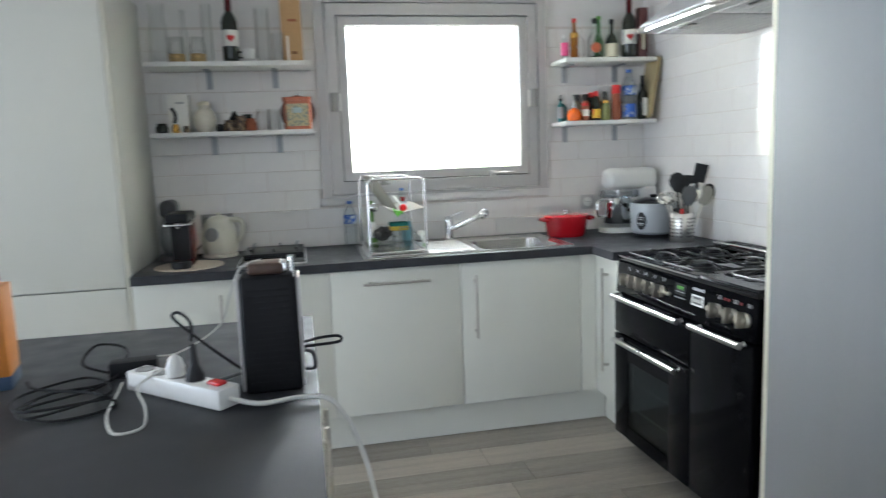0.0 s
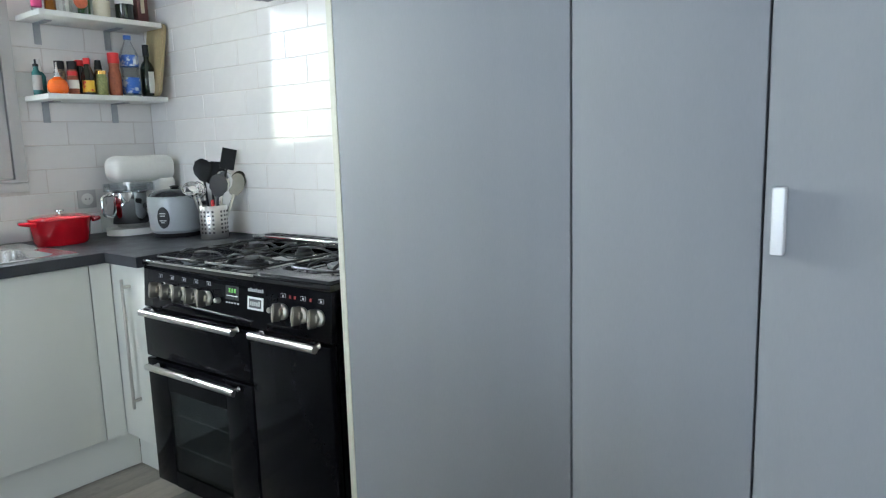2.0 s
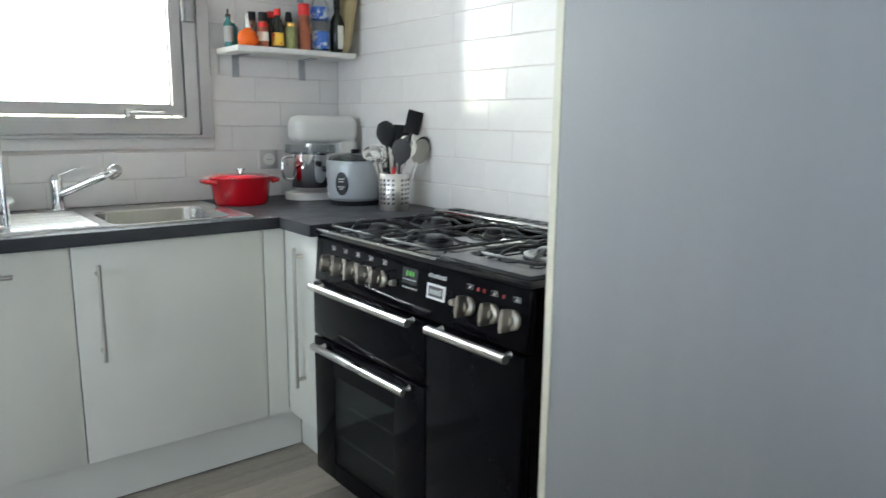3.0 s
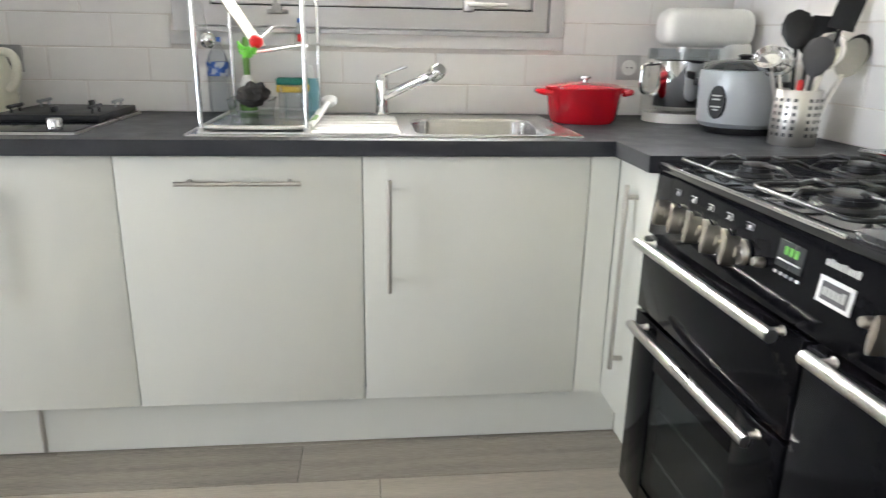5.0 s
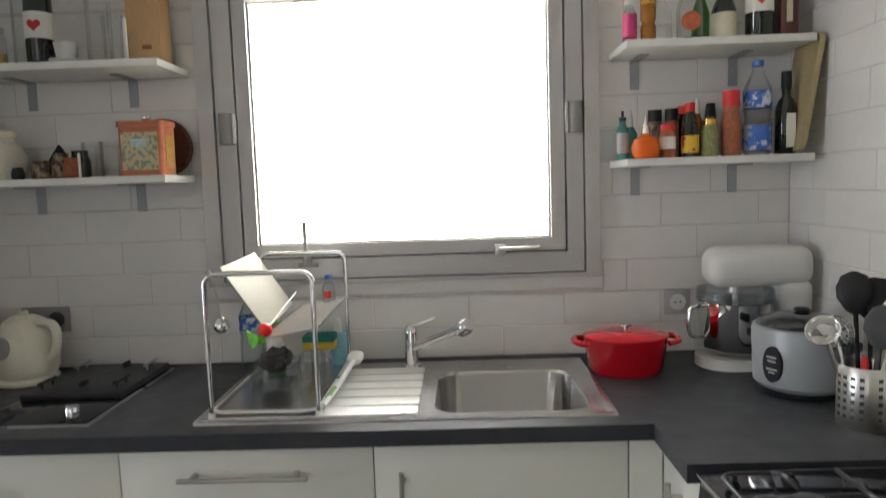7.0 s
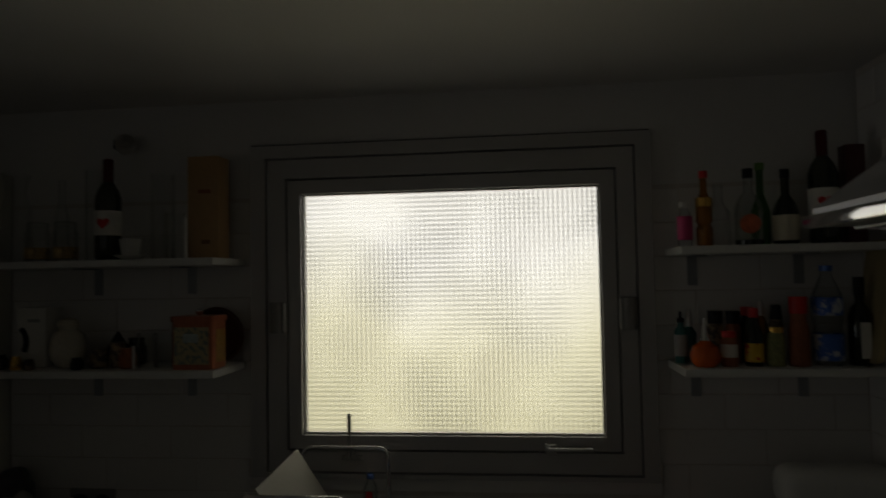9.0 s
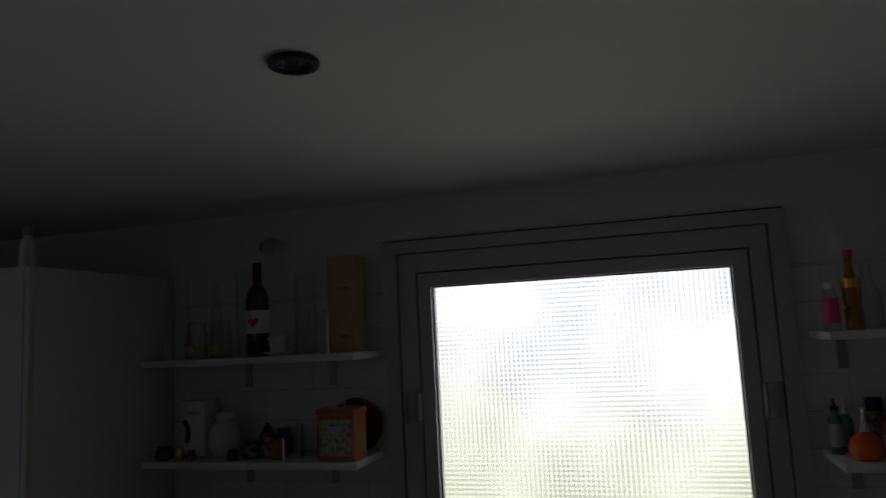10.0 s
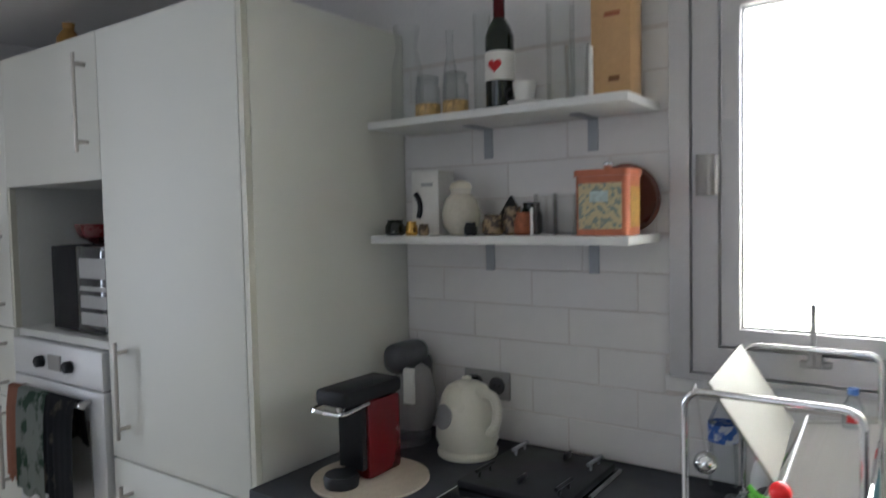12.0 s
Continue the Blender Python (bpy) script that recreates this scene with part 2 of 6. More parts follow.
M_BOARDP = mat("cutting_board_plastic", (0.42, 0.4, 0.33), 0.7, var=0.05, trans=0.25)
M_SPONGE = mat("yellow_sponge", (0.6, 0.42, 0.05), 0.9, var=0.2, scale=60, fine=200, bump=0.1)
M_SCOUR = mat("green_scouring_pad", (0.02, 0.16, 0.12), 0.95, var=0.3, scale=80, fine=300, bump=0.1)
M_WOOL = mat("dark_scouring_wool", (0.06, 0.055, 0.05), 0.8, var=0.5, scale=50, fine=200, bump=0.1)
M_TOWEL_R = mat("salmon_cloth", (0.45, 0.2, 0.13), 0.95, var=0.2, scale=12, fine=300, bump=0.08)
M_CABLEW = mat("white_cable", (0.62, 0.61, 0.57), 0.45, var=0.05)
M_LED = mat("green_digits", (0.1, 0.3, 0.05), 0.5, var=0.0, emit=0.2)
M_REDDOT = mat("red_dot_print", (0.24, 0.015, 0.015), 0.5)
M_PRINT = mat("pale_print", (0.4, 0.4, 0.39), 0.5)


def printed(name, first, second, scale, share=0.5, rough=0.45):
    """Two inks in uneven patches, for packaging and painted ware."""
    m = mat(name, first, rough, var=0.0, bump=0.0)
    n, l = nodes(m)
    co, tex, ramp = n.new("ShaderNodeTexCoord"), n.new("ShaderNodeTexNoise"), n.new("ShaderNodeValToRGB")
    tex.inputs["Scale"].default_value, tex.inputs["Detail"].default_value = scale, 3
    ramp.color_ramp.elements[0].position, ramp.color_ramp.elements[1].position = share - 0.04, share + 0.04
    ramp.color_ramp.elements[0].color, ramp.color_ramp.elements[1].color = (*first, 1), (*second, 1)
    l.new(co.outputs["Object"], tex.inputs["Vector"]), l.new(tex.outputs[0], ramp.inputs[0])
    l.new(ramp.outputs[0], n["Principled BSDF"].inputs["Base Color"])
    return m


M_BLUEP = printed("blue_and_white_print", (0.05, 0.14, 0.5), (0.62, 0.66, 0.7), 45, 0.56)
M_PAINT = printed("painted_village", (0.2, 0.24, 0.2), (0.5, 0.42, 0.24), 70, 0.47)
M_YELLOWP = printed("yellow_and_red_print", (0.7, 0.45, 0.03), (0.5, 0.03, 0.02), 70, 0.58)
M_MOTTLE = printed("mottled_brown_pottery", (0.06, 0.04, 0.03), (0.26, 0.18, 0.1), 55, 0.52, 0.35)
M_TOWEL_G = printed("grey_green_striped_cloth", (0.3, 0.33, 0.29), (0.05, 0.09, 0.06), 14, 0.53, 0.95)
M_TOWEL_B = printed("black_printed_cloth", (0.01, 0.011, 0.013), (0.09, 0.075, 0.06), 13, 0.6, 0.95)
M_PALE = mat("pale_satin_steel", (0.74, 0.74, 0.74), 0.5, 0.35, var=0.04, scale=6, fine=260, bump=0.006)
# the same sink's steel, lightened for window light on the drainer
M_DRAIN_LIT = mat("lit_drainer_steel", (0.78, 0.77, 0.75), 0.52, 1.0, var=0.04, scale=8, fine=300, bump=0.01)
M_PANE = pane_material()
M_OUT = outside_material()

# ---- building helpers ----


def box(bm, x0, x1, y0, y1, z0, z1, bevel=0.0, segments=2):
    r = bmesh.ops.create_cube(bm, size=1.0)
    vs = r["verts"]
    bmesh.ops.scale(bm, vec=(abs(x1 - x0), abs(y1 - y0), abs(z1 - z0)), verts=vs)
    bmesh.ops.translate(bm, vec=((x0 + x1) / 2, (y0 + y1) / 2, (z0 + z1) / 2), verts=vs)
    if bevel:
        es = list({e for v in vs for e in v.link_edges})
        vs = bmesh.ops.bevel(bm, geom=es, offset=bevel, segments=segments, profile=0.5, affect="EDGES")["verts"]
    return vs


def lathe(bm, profile, cx=0.0, cy=0.0, seg=24, sx=1.0, sy=1.0, cap=True):
    """A turned shape from (radius, height) pairs, bottom to top."""
    rings = []
    for r, z in profile:
        rings.append([bm.verts.new((cx + sx * r * math.cos(a), cy + sy * r * math.sin(a), z))
                      for a in (2 * math.pi * i / seg for i in range(seg))])
    for lo, hi in zip(rings, rings[1:]):
        for i in range(seg):
            f = bm.faces.new((lo[i], lo[(i + 1) % seg], hi[(i + 1) % seg], hi[i]))
            f.smooth = True
    if cap:
        bm.faces.new(rings[0][::-1])
        bm.faces.new(rings[-1])


def tube(bm, points, r, seg=8, closed=False):
    """A round bar along a line of points."""
    pts = [Vector(p) for p in points]
    n = len(pts)
    rings, side = [], None
    for i, p in enumerate(pts):
        a = pts[i - 1] if (i or closed) else p
        c = pts[(i + 1) % n] if (i < n - 1 or closed) else p
        d = (c - a).normalized()
        if side is None:
            side = d.orthogonal().normalized()
        side = (side - d * side.dot(d)).normalized()
        up = d.cross(side)
        rings.append([bm.verts.new(p + r * (math.cos(t) * side + math.sin(t) * up)) for t in (2 * math.pi * k / seg for k in range(seg))])
    pairs = list(zip(rings, rings[1:])) + ([(rings[-1], rings[0])] if closed else [])
    for lo, hi in pairs:
        for k in range(seg):
            f = bm.faces.new((lo[k], lo[(k + 1) % seg], hi[(k + 1) % seg], hi[k]))
            f.smooth = True
    if not closed:
        bm.faces.new(rings[0][::-1])
        bm.faces.new(rings[-1])


def curve(points, steps=8):
    """Points of a smooth line through the given ones."""
    p = [Vector(q) for q in points]
    p = [2 * p[0] - p[1]] + p + [2 * p[-1] - p[-2]]
    out = []
    for i in range(1, len(p) - 2):
        for k in range(steps):
            t = k / steps
            out.append(0.5 * (2 * p[i] + (p[i + 1] - p[i - 1]) * t + (2 * p[i - 1] - 5 * p[i] + 4 * p[i + 1] - p[i + 2]) * t * t
                              + (3 * p[i] - p[i - 1] - 3 * p[i + 1] + p[i + 2]) * t ** 3))
    return out + [p[-2]]


def prism(bm, outline, z0, z1):
    """An upright prism over an outline of (x, y)."""
    lo = [bm.verts.new((x, y, z0)) for x, y in outline]
    hi = [bm.verts.new((x, y, z1)) for x, y in outline]
    n = len(lo)
    for i in range(n):
        bm.faces.new((lo[i], lo[(i + 1) % n], hi[(i + 1) % n], hi[i]))
    bm.faces.new(lo[::-1]), bm.faces.new(hi)


def rounded(x0, x1, y0, y1, r, k=5):
    out = []
    for cx, cy, a0 in ((x1 - r, y1 - r, 0), (x0 + r, y1 - r, 90), (x0 + r, y0 + r, 180), (x1 - r, y0 + r, 270)):
        for i in range(k + 1):
            a = radians(a0 + 90 * i / k)
            out.append((cx + r * math.cos(a), cy + r * math.sin(a)))
    return out


def turned(bm, verts, m):
    bmesh.ops.transform(bm, matrix=m, verts=verts)


def origin(ob):
    p = Vector((0, 0, 0))
    while ob is not None:
        p += ob.location
        ob = ob.parent
    return p


def part(name, bm, material, parent=None, label="", local=False):
    """One mesh object under a thing or a part; its shape is given in the world unless local."""
    if parent is not None and not local:
        bmesh.ops.translate(bm, vec=-origin(parent), verts=bm.verts)
    bmesh.ops.recalc_face_normals(bm, faces=bm.faces)
    me = bpy.data.meshes.new(name)
    bm.to_mesh(me)
    bm.free()
    me.set_sharp_from_angle(angle=radians(38))
    me.materials.append(material)
    ob = new(name, me)
    ob.parent = parent
    if label:
        ob["label"] = label
    return ob


def thing(name, label, category, at=(0, 0, 0), group="", kind="", turn=0.0):
    e = new(name)
    e.empty_display_size = 0.05
    e.matrix_basis = pose(*at, 0, 0, turn)
    return tagged(e, label, category, group, kind)


def setting(name, bm, material, label, category):
    return tagged(part(name, bm, material), label, category, kind="structure")


def bx(*a, **k):
    bm = bmesh.new()
    box(bm, *a, **k)
    return bm


def lt(*a, **k):
    bm = bmesh.new()
    lathe(bm, *a, **k)
    return bm


def tb(*a, **k):
    bm = bmesh.new()
    tube(bm, *a, **k)
    return bm

# ---- structure ----


bm = bmesh.new()
XL, XR, ZB, ZT = -0.53, 0.60, 1.17, 2.14
for x0, x1, z0, z1 in ((-6.8, XL, 0, CEILING), (XR, 1.45, 0, CEILING), (XL, XR, 0, ZB), (XL, XR, ZT, CEILING)):
    box(bm, x0, x1, 0.028, 0.25, z0, z1)
wall_north = setting("wall_north", bm, M_WALL, "white painted wall with a wide window in it", "wall")
wall_east = setting("wall_east", bx(WALL_X + 0.008, 1.45, -6.2, 0.028, 0, CEILING), M_WALL, "white painted side wall behind the range cooker", "wall")
bm = bmesh.new()
for y0, y1, z0, z1 in ((-6.2, -3.85, 0, CEILING), (-1.45, 0.028, 0, CEILING), (-3.85, -1.45, 2.3, CEILING)):
    box(bm, -6.8, -6.6, y0, y1, z0, z1)
setting("wall_west", bm, M_WALL, "white painted wall with a wide glass door opening", "wall")
bm = bmesh.new()
for x0, x1, z0, z1 in ((-6.8, -1.75, 0, CEILING), (-0.05, 1.45, 0, CEILING), (-1.75, -0.05, 2.15, CEILING)):
    box(bm, x0, x1, -6.4, -6.2, z0, z1)
setting("wall_south", bm, M_WALL, "white painted rear wall of the room", "wall")
# unseen stub, added to keep some door light off the tall units
setting("wall_light_block", bx(-3.45, -3.33, -1.35, 0.028, 0, CEILING), M_WALL, "white stub wall out of view, added to shade the tall units", "wall")
setting("ceiling", bx(-6.8, 1.45, -6.4, 0.25, CEILING, CEILING + 0.15), M_CEIL, "plain white painted ceiling", "ceiling")
floor = setting("floor", bx(-6.8, 1.45, -6.4, 0.25, -0.1, -0.004), M_JOINT, "grey-brown wood-look plank floor", "floor")
setting("ground", bx(-40, 40, -40, 40, -0.4, -0.3), mat("pale_paving", (0.35, 0.33, 0.3), 0.9, var=0.2), "pale paved ground outside the house", "ground")
backdrop = setting("backdrop", bx(-3.6, 3.7, 0.85, 0.87, 0.0, 3.8), M_OUT, "bright daylight sky over a pale wall outside", "backdrop")

# ---- base units and worktop ----
FRONT = -0.61


def bar_handle(parent, x, y, z0, z1, vertical=True, facing=(0, -1), r=0.006, post=0.035):
    """A steel bar on two posts, standing off a door face; the bar runs z0..z1 (or along the face when level)."""
    fx, fy = facing
    bar_x, bar_y = x + fx * post, y + fy * post
    h = part("handle", bmesh.new(), M_NICKEL, parent, "brushed steel bar handle")
    bm = bmesh.new()
    inset = 0.03
    if vertical:
        tube(bm, [(bar_x, bar_y, z0), (bar_x, bar_y, z1)], r, 10)
        for z in (z0 + inset, z1 - inset):
            tube(bm, [(x, y, z), (bar_x, bar_y, z)], r * 1.1, 8)
    bmesh.ops.translate(bm, vec=-origin(parent), verts=bm.verts)
    bm.to_mesh(h.data)
    h.data.set_sharp_from_angle(angle=radians(38))
    bm.free()
    return h


def level_handle(parent, x0, x1, y, z, r=0.006, post=0.035):
    bm = bmesh.new()
    tube(bm, [(x0, y - post, z), (x1, y - post, z)], r, 10)
    for x in (x0 + 0.03, x1 - 0.03):
        tube(bm, [(x, y, z), (x, y - post, z)], r * 1.1, 8)
    return part("handle", bm, M_NICKEL, parent, "brushed steel bar handle")


def unit(name, label, x0, x1, z0, z1, doors, depth=0.58):
    """A cabinet with its carcass; doors are (z0, z1)."""
    u = thing(name, label, "cabinet", ((x0 + x1) / 2, -0.3, 0), "fitted kitchen units")
    part("carcass", bx(x0 + 0.001, x1 - 0.001, FRONT + 0.022, FRONT + 0.022 + depth, z0, z1), M_CARC, u)
    out = []
    for a, b in doors:
        out.append(part("door", bx(x0 + 0.0015, x1 - 0.0015, FRONT, FRONT + 0.019, a, b, bevel=0.0012), M_CAB, u, "white lacquered door"))
    return u, out


u, d = unit("base_cabinet", "white fitted base cabinet under the worktop corner", -1.425, -1.0, 0.17, 0.858, [(0.18, 0.857)])
bar_handle(d[0], -1.065, FRONT, 0.5, 0.8)
u, d = unit("base_cabinet", "white fitted base cabinet below the small hob", -1.0, -0.6, 0.17, 0.858, [(0.18, 0.857)])
bar_handle(d[0], -0.932, FRONT, 0.497, 0.797)
u, d = unit("dishwasher", "white-fronted built-in dishwasher with level bar handle", -0.6, 0.0, 0.17, 0.858, [(0.18, 0.857)])
u["category"] = "dishwasher"
level_handle(d[0], -0.451, -0.15, FRONT, 0.795)
u, d = unit("sink_cabinet", "white fitted cabinet under the steel sink", 0.0, 0.59, 0.17, 0.74, [(0.18, 0.857)])
bar_handle(d[0], 0.066, FRONT, 0.505, 0.803)
u = thing("corner_cabinet", "narrow white corner cabinet beside the range cooker", "cabinet", (0.9, -0.7, 0), "fitted kitchen units")
part("filler", bx(0.592, 0.668, FRONT, FRONT + 0.019, 0.18, 0.857), M_CAB, u)
part("carcass", bx(0.692, 1.24, -0.848, -0.06, 0.17, 0.858), M_CARC, u)
dd = part("door", bx(0.67, 0.689, -0.847, -0.6115, 0.18, 0.857, bevel=0.0012), M_CAB, u, "white lacquered narrow door")
bar_handle(dd, 0.67, -0.743, 0.318, 0.81, facing=(-1, 0), post=0.03)
part("side_trim", bx(0.672, 1.24, -0.858, -0.85, 0.172, 0.858), M_STEEL, u)
bm = bmesh.new()
box(bm, -0.894, 0.75, -0.536, -0.52, 0.004, 0.168)
p1 = thing("plinth", "white plinth board under the base cabinets", "plinth", (-0.1, -0.54, 0))
part("board", bm, M_CAB, p1)
p2 = thing("plinth", "white plinth board beside a joint strip", "plinth", (-1.15, -0.54, 0))
part("board", bx(-1.425, -0.904, -0.536, -0.52, 0.004, 0.168), M_CAB, p2)
part("joint_strip", bx(-0.905, -0.893, -0.539, -0.521, 0.004, 0.168, bevel=0.002), M_STEEL, p2, "thin grey joint strip")
p3 = thing("plinth", "white plinth board beneath the corner cabinet", "plinth", (0.71, -0.7, 0))
part("board", bx(0.752, 0.768, -0.85, -0.538, 0.004, 0.168), M_CAB, p3)

wt_ = thing("worktop", "dark grey laminate worktop running round the corner", "worktop", (0, -0.3, 0.86))
bm = bmesh.new()
SX0, SX1, SY0, SY1 = -0.42, 0.56, -0.555, -0.065      # cut-out for the sink
for x0, x1, y0, y1 in ((-1.424, SX0, -0.63, WALL_Y - 0.001), (SX1, 1.249, -0.63, WALL_Y - 0.001), (SX0, SX1, -0.63, SY0), (SX0, SX1, SY1, WALL_Y - 0.001), (0.645, 1.249, -0.857, -0.63)):
    box(bm, x0, x1, y0, y1, 0.861, 0.9)
bmesh.ops.remove_doubles(bm, verts=bm.verts, dist=0.0001)
part("slab", bm, M_TOP, wt_)
part("front_edge", bx(-1.424, 0.644, -0.6325, -0.6301, 0.8615, 0.8995), M_TOP, wt_)
part("front_edge", bx(0.6425, 0.6449, -0.857, -0.6328, 0.8615, 0.8995), M_TOP, wt_)

# ---- tall units ----


def tall_unit(label, x0, x1):
    u = thing("tall_cabinet", label, "cabinet", ((x0 + x1) / 2, -0.3, 0), "fitted kitchen units")
    return u


FZ = 2.13
u = tall_unit("tall white fitted cabinet hiding a fridge", -2.08, -1.425)
part("side_panel", bx(-1.444, -1.4255, FRONT + 0.022, WALL_Y, 0.0, FZ), M_CAB, u)
part("edge_band", bx(-1.444, -1.4255, FRONT + 0.002, FRONT + 0.021, 0.0, FZ), M_EDGE, u, "cream edge of the side panel")
part("carcass", bx(-2.078, -1.445, FRONT + 0.022, WALL_Y, 0.1, FZ), M_CARC, u)
part("plinth_board", bx(-2.078, -1.445, -0.55, -0.534, 0.004, 0.098), M_CAB, u)
d1 = part("door", bx(-2.0785, -1.4455, FRONT, FRONT + 0.019, 0.856, FZ, bevel=0.0012), M_CAB, u, "tall white lacquered door")
d2 = part("door", bx(-2.0785, -1.4455, FRONT, FRONT + 0.019, 0.1, 0.85, bevel=0.0012), M_CAB, u, "white lacquered lower door")
bar_handle(d1, -1.985, FRONT, 0.93, 1.215)
bar_handle(d2, -1.985, FRONT, 0.5, 0.79)

u = tall_unit("tall white oven housing with an open niche", -2.70, -2.08)
for x0, x1 in ((-2.699, -2.682), (-2.098, -2.081)):
    part("side_panel", bx(x0, x1, FRONT + 0.022, WALL_Y, 0.0, FZ), M_CARC, u)
part("back_panel", bx(-2.682, -2.098, -0.03, -0.015, 0.1, FZ), M_CARC, u)
part("shelf", bx(-2.682, -2.098, FRONT + 0.01, -0.03, 1.175, 1.2), M_CARC, u)
part("shelf", bx(-2.682, -2.098, FRONT + 0.01, -0.03, 1.692, 1.71), M_CARC, u)
part("edge_band", bx(-2.699, -2.682, FRONT + 0.002, FRONT + 0.021, 1.2, 1.69), M_EDGE, u, "cream edge of the side panel")
d1 = part("door", bx(-2.6985, -2.0815, FRONT, FRONT + 0.019, 1.692, FZ, bevel=0.0012), M_CAB, u, "white lacquered upper door")
bar_handle(d1, -2.146, FRONT, 1.776, 2.069)
d2 = part("door", bx(-2.6985, -2.0815, FRONT, FRONT + 0.019, 0.1, 0.585, bevel=0.0012), M_CAB, u, "white lacquered lower door")
level_handle(d2, -2.52, -2.24, FRONT, 0.53)
part("top_panel", bx(-2.682, -2.098, FRONT + 0.022, -0.03, FZ - 0.018, FZ), M_CARC, u)

u = tall_unit("tall white fitted cabinet with several doors", -3.32, -2.70)
part("carcass", bx(-3.318, -2.702, FRONT + 0.022, WALL_Y, 0.0, FZ), M_CARC, u)
for a, b, h0, h1 in ((1.2, FZ, 1.25, 1.55), (0.945, 1.195, 0.97, 1.17), (0.1, 0.94, 0.62, 0.92)):
    dd = part("door", bx(-3.3185, -2.7015, FRONT, FRONT + 0.019, a, b, bevel=0.0012), M_CAB, u, "white lacquered door")
    bar_handle(dd, -2.76, FRONT, h0, h1)

ov = thing("built_in_oven", "stainless steel built-in oven with towels on its handle", "oven", (-2.39, -0.4, 0.59))
part("body", bx(-2.66, -2.12, FRONT + 0.03, -0.1, 0.6, 1.165), M_DGREY, ov)
part("control_panel", bx(-2.678, -2.102, FRONT - 0.012, FRONT + 0.02, 1.05, 1.17, bevel=0.003), M_PALE, ov, "brushed steel control panel")
dr = part("door", bx(-2.678, -2.102, FRONT - 0.012, FRONT + 0.02, 0.592, 1.045, bevel=0.003), M_PALE, ov, "oven door with a glass window")
part("glass", bx(-2.60, -2.18, FRONT - 0.016, FRONT - 0.011, 0.66, 0.95), mat("grey_oven_glass", (0.3, 0.29, 0.27), 0.08, bump=0.0), dr)
bm = tb([(-2.63, FRONT - 0.05, 1.01), (-2.15, FRONT - 0.05, 1.01)], 0.011, 12)
for x in (-2.6, -2.18):
    tube(bm, [(x, FRONT - 0.01, 1.01), (x, FRONT - 0.05, 1.01)], 0.008, 8)
part("handle", bm, M_STEEL, dr)
part("display", bx(-2.43, -2.35, FRONT - 0.016, FRONT - 0.011, 1.085, 1.135), M_GREYP, ov)
for x in (-2.475, -2.29):
    bm = bmesh.new()
    lathe(bm, [(0.02, 0), (0.019, 0.02), (0.014, 0.024)], seg=20)
    turned(bm, bm.verts, pose(x, FRONT - 0.012, 1.107, 90))
    part("knob", bm, M_BLACK, ov, "round black knob")


def towel(label, x0, x1, drop, material, seed):
    t = thing("towel", label, "towel", ((x0 + x1) / 2, FRONT - 0.05, 1.01), "towels on the oven handle")
    bm = bmesh.new()
    nx, path = 14, [(0.03, -0.25 + drop * 0.4), (0.022, -0.05), (0.012, 0.012), (0, 0.016), (-0.014, 0.01), (-0.02, -0.06), (-0.024, -drop * 0.5), (-0.026, -drop)]
    rows = []
    for j, (dy, dz) in enumerate(path):
        rows.append([bm.verts.new((x0 + (x1 - x0) * i / nx, FRONT - 0.05 + dy - 0.006 * abs(math.sin(i * 1.1 + seed)) * (1 if dz < -0.03 else 0),
                                   1.01 + dz + (0.012 * math.sin(i * 0.7 + seed) if j in (0, 7) else 0))) for i in range(nx + 1)])
    for a, b in zip(rows, rows[1:]):
        for i in range(nx):
            bm.faces.new((a[i], a[i + 1], b[i + 1], b[i])).smooth = True
    bmesh.ops.solidify(bm, geom=list(bm.faces), thickness=0.004)
    part("cloth", bm, material, t)


towel("salmon pink tea towel hanging on the oven handle", -2.61, -2.54, 0.3, M_TOWEL_R, 0.2)
towel("grey-green tea towel hanging on the oven handle", -2.54, -2.35, 0.33, M_TOWEL_G, 1.0)
towel("black tea towel hanging on the oven handle", -2.35, -2.17, 0.31, M_TOWEL_B, 2.0)

mw = thing("microwave", "black microwave oven standing in the open niche", "microwave", (-2.36, -0.3, 1.2))
part("body", bx(-2.5, -2.102, -0.545, -0.1, 1.208, 1.49, bevel=0.006), M_RUBBER, mw)
part("door", bx(-2.5, -2.34, -0.566, -0.546, 1.21, 1.488, bevel=0.004), M_RUBBER, mw, "dull black door")
part("control_panel", bx(-2.338, -2.104, -0.566, -0.546, 1.21, 1.488, bevel=0.004), M_DARKGLASS, mw, "black control panel with pale print")
for z0, z1 in ((1.235, 1.275), (1.29, 1.33), (1.345, 1.36), (1.385, 1.45)):
    part("panel_print", bx(-2.315, -2.16, -0.5675, -0.5662, z0, z1), M_PRINT, mw)
for x in (-2.47, -2.13):
    part("foot", lt([(0.012, 1.2), (0.012, 1.208)], x, -0.5, 12), M_BLACK, mw)
rd = thing("bowl", "red bowl on top of the microwave", "bowl", (-2.37, -0.42, 1.49))
part("body", lt([(0.05, 1.4905), (0.09, 1.515), (0.105, 1.56), (0.1, 1.56), (0.085, 1.52), (0.045, 1.5)], -2.37, -0.42, 28, sx=1.25, sy=1.1), M_DRED, rd)
tp = thing("spray_bottle", "small white bottle on top of the tall cabinet", "bottle", (-1.5, -0.55, FZ))
part("body", lt([(0.022, FZ), (0.022, FZ + 0.07), (0.012, FZ + 0.09), (0.012, FZ + 0.1)], -1.5, -0.55, 18), M_WHITEP, tp)
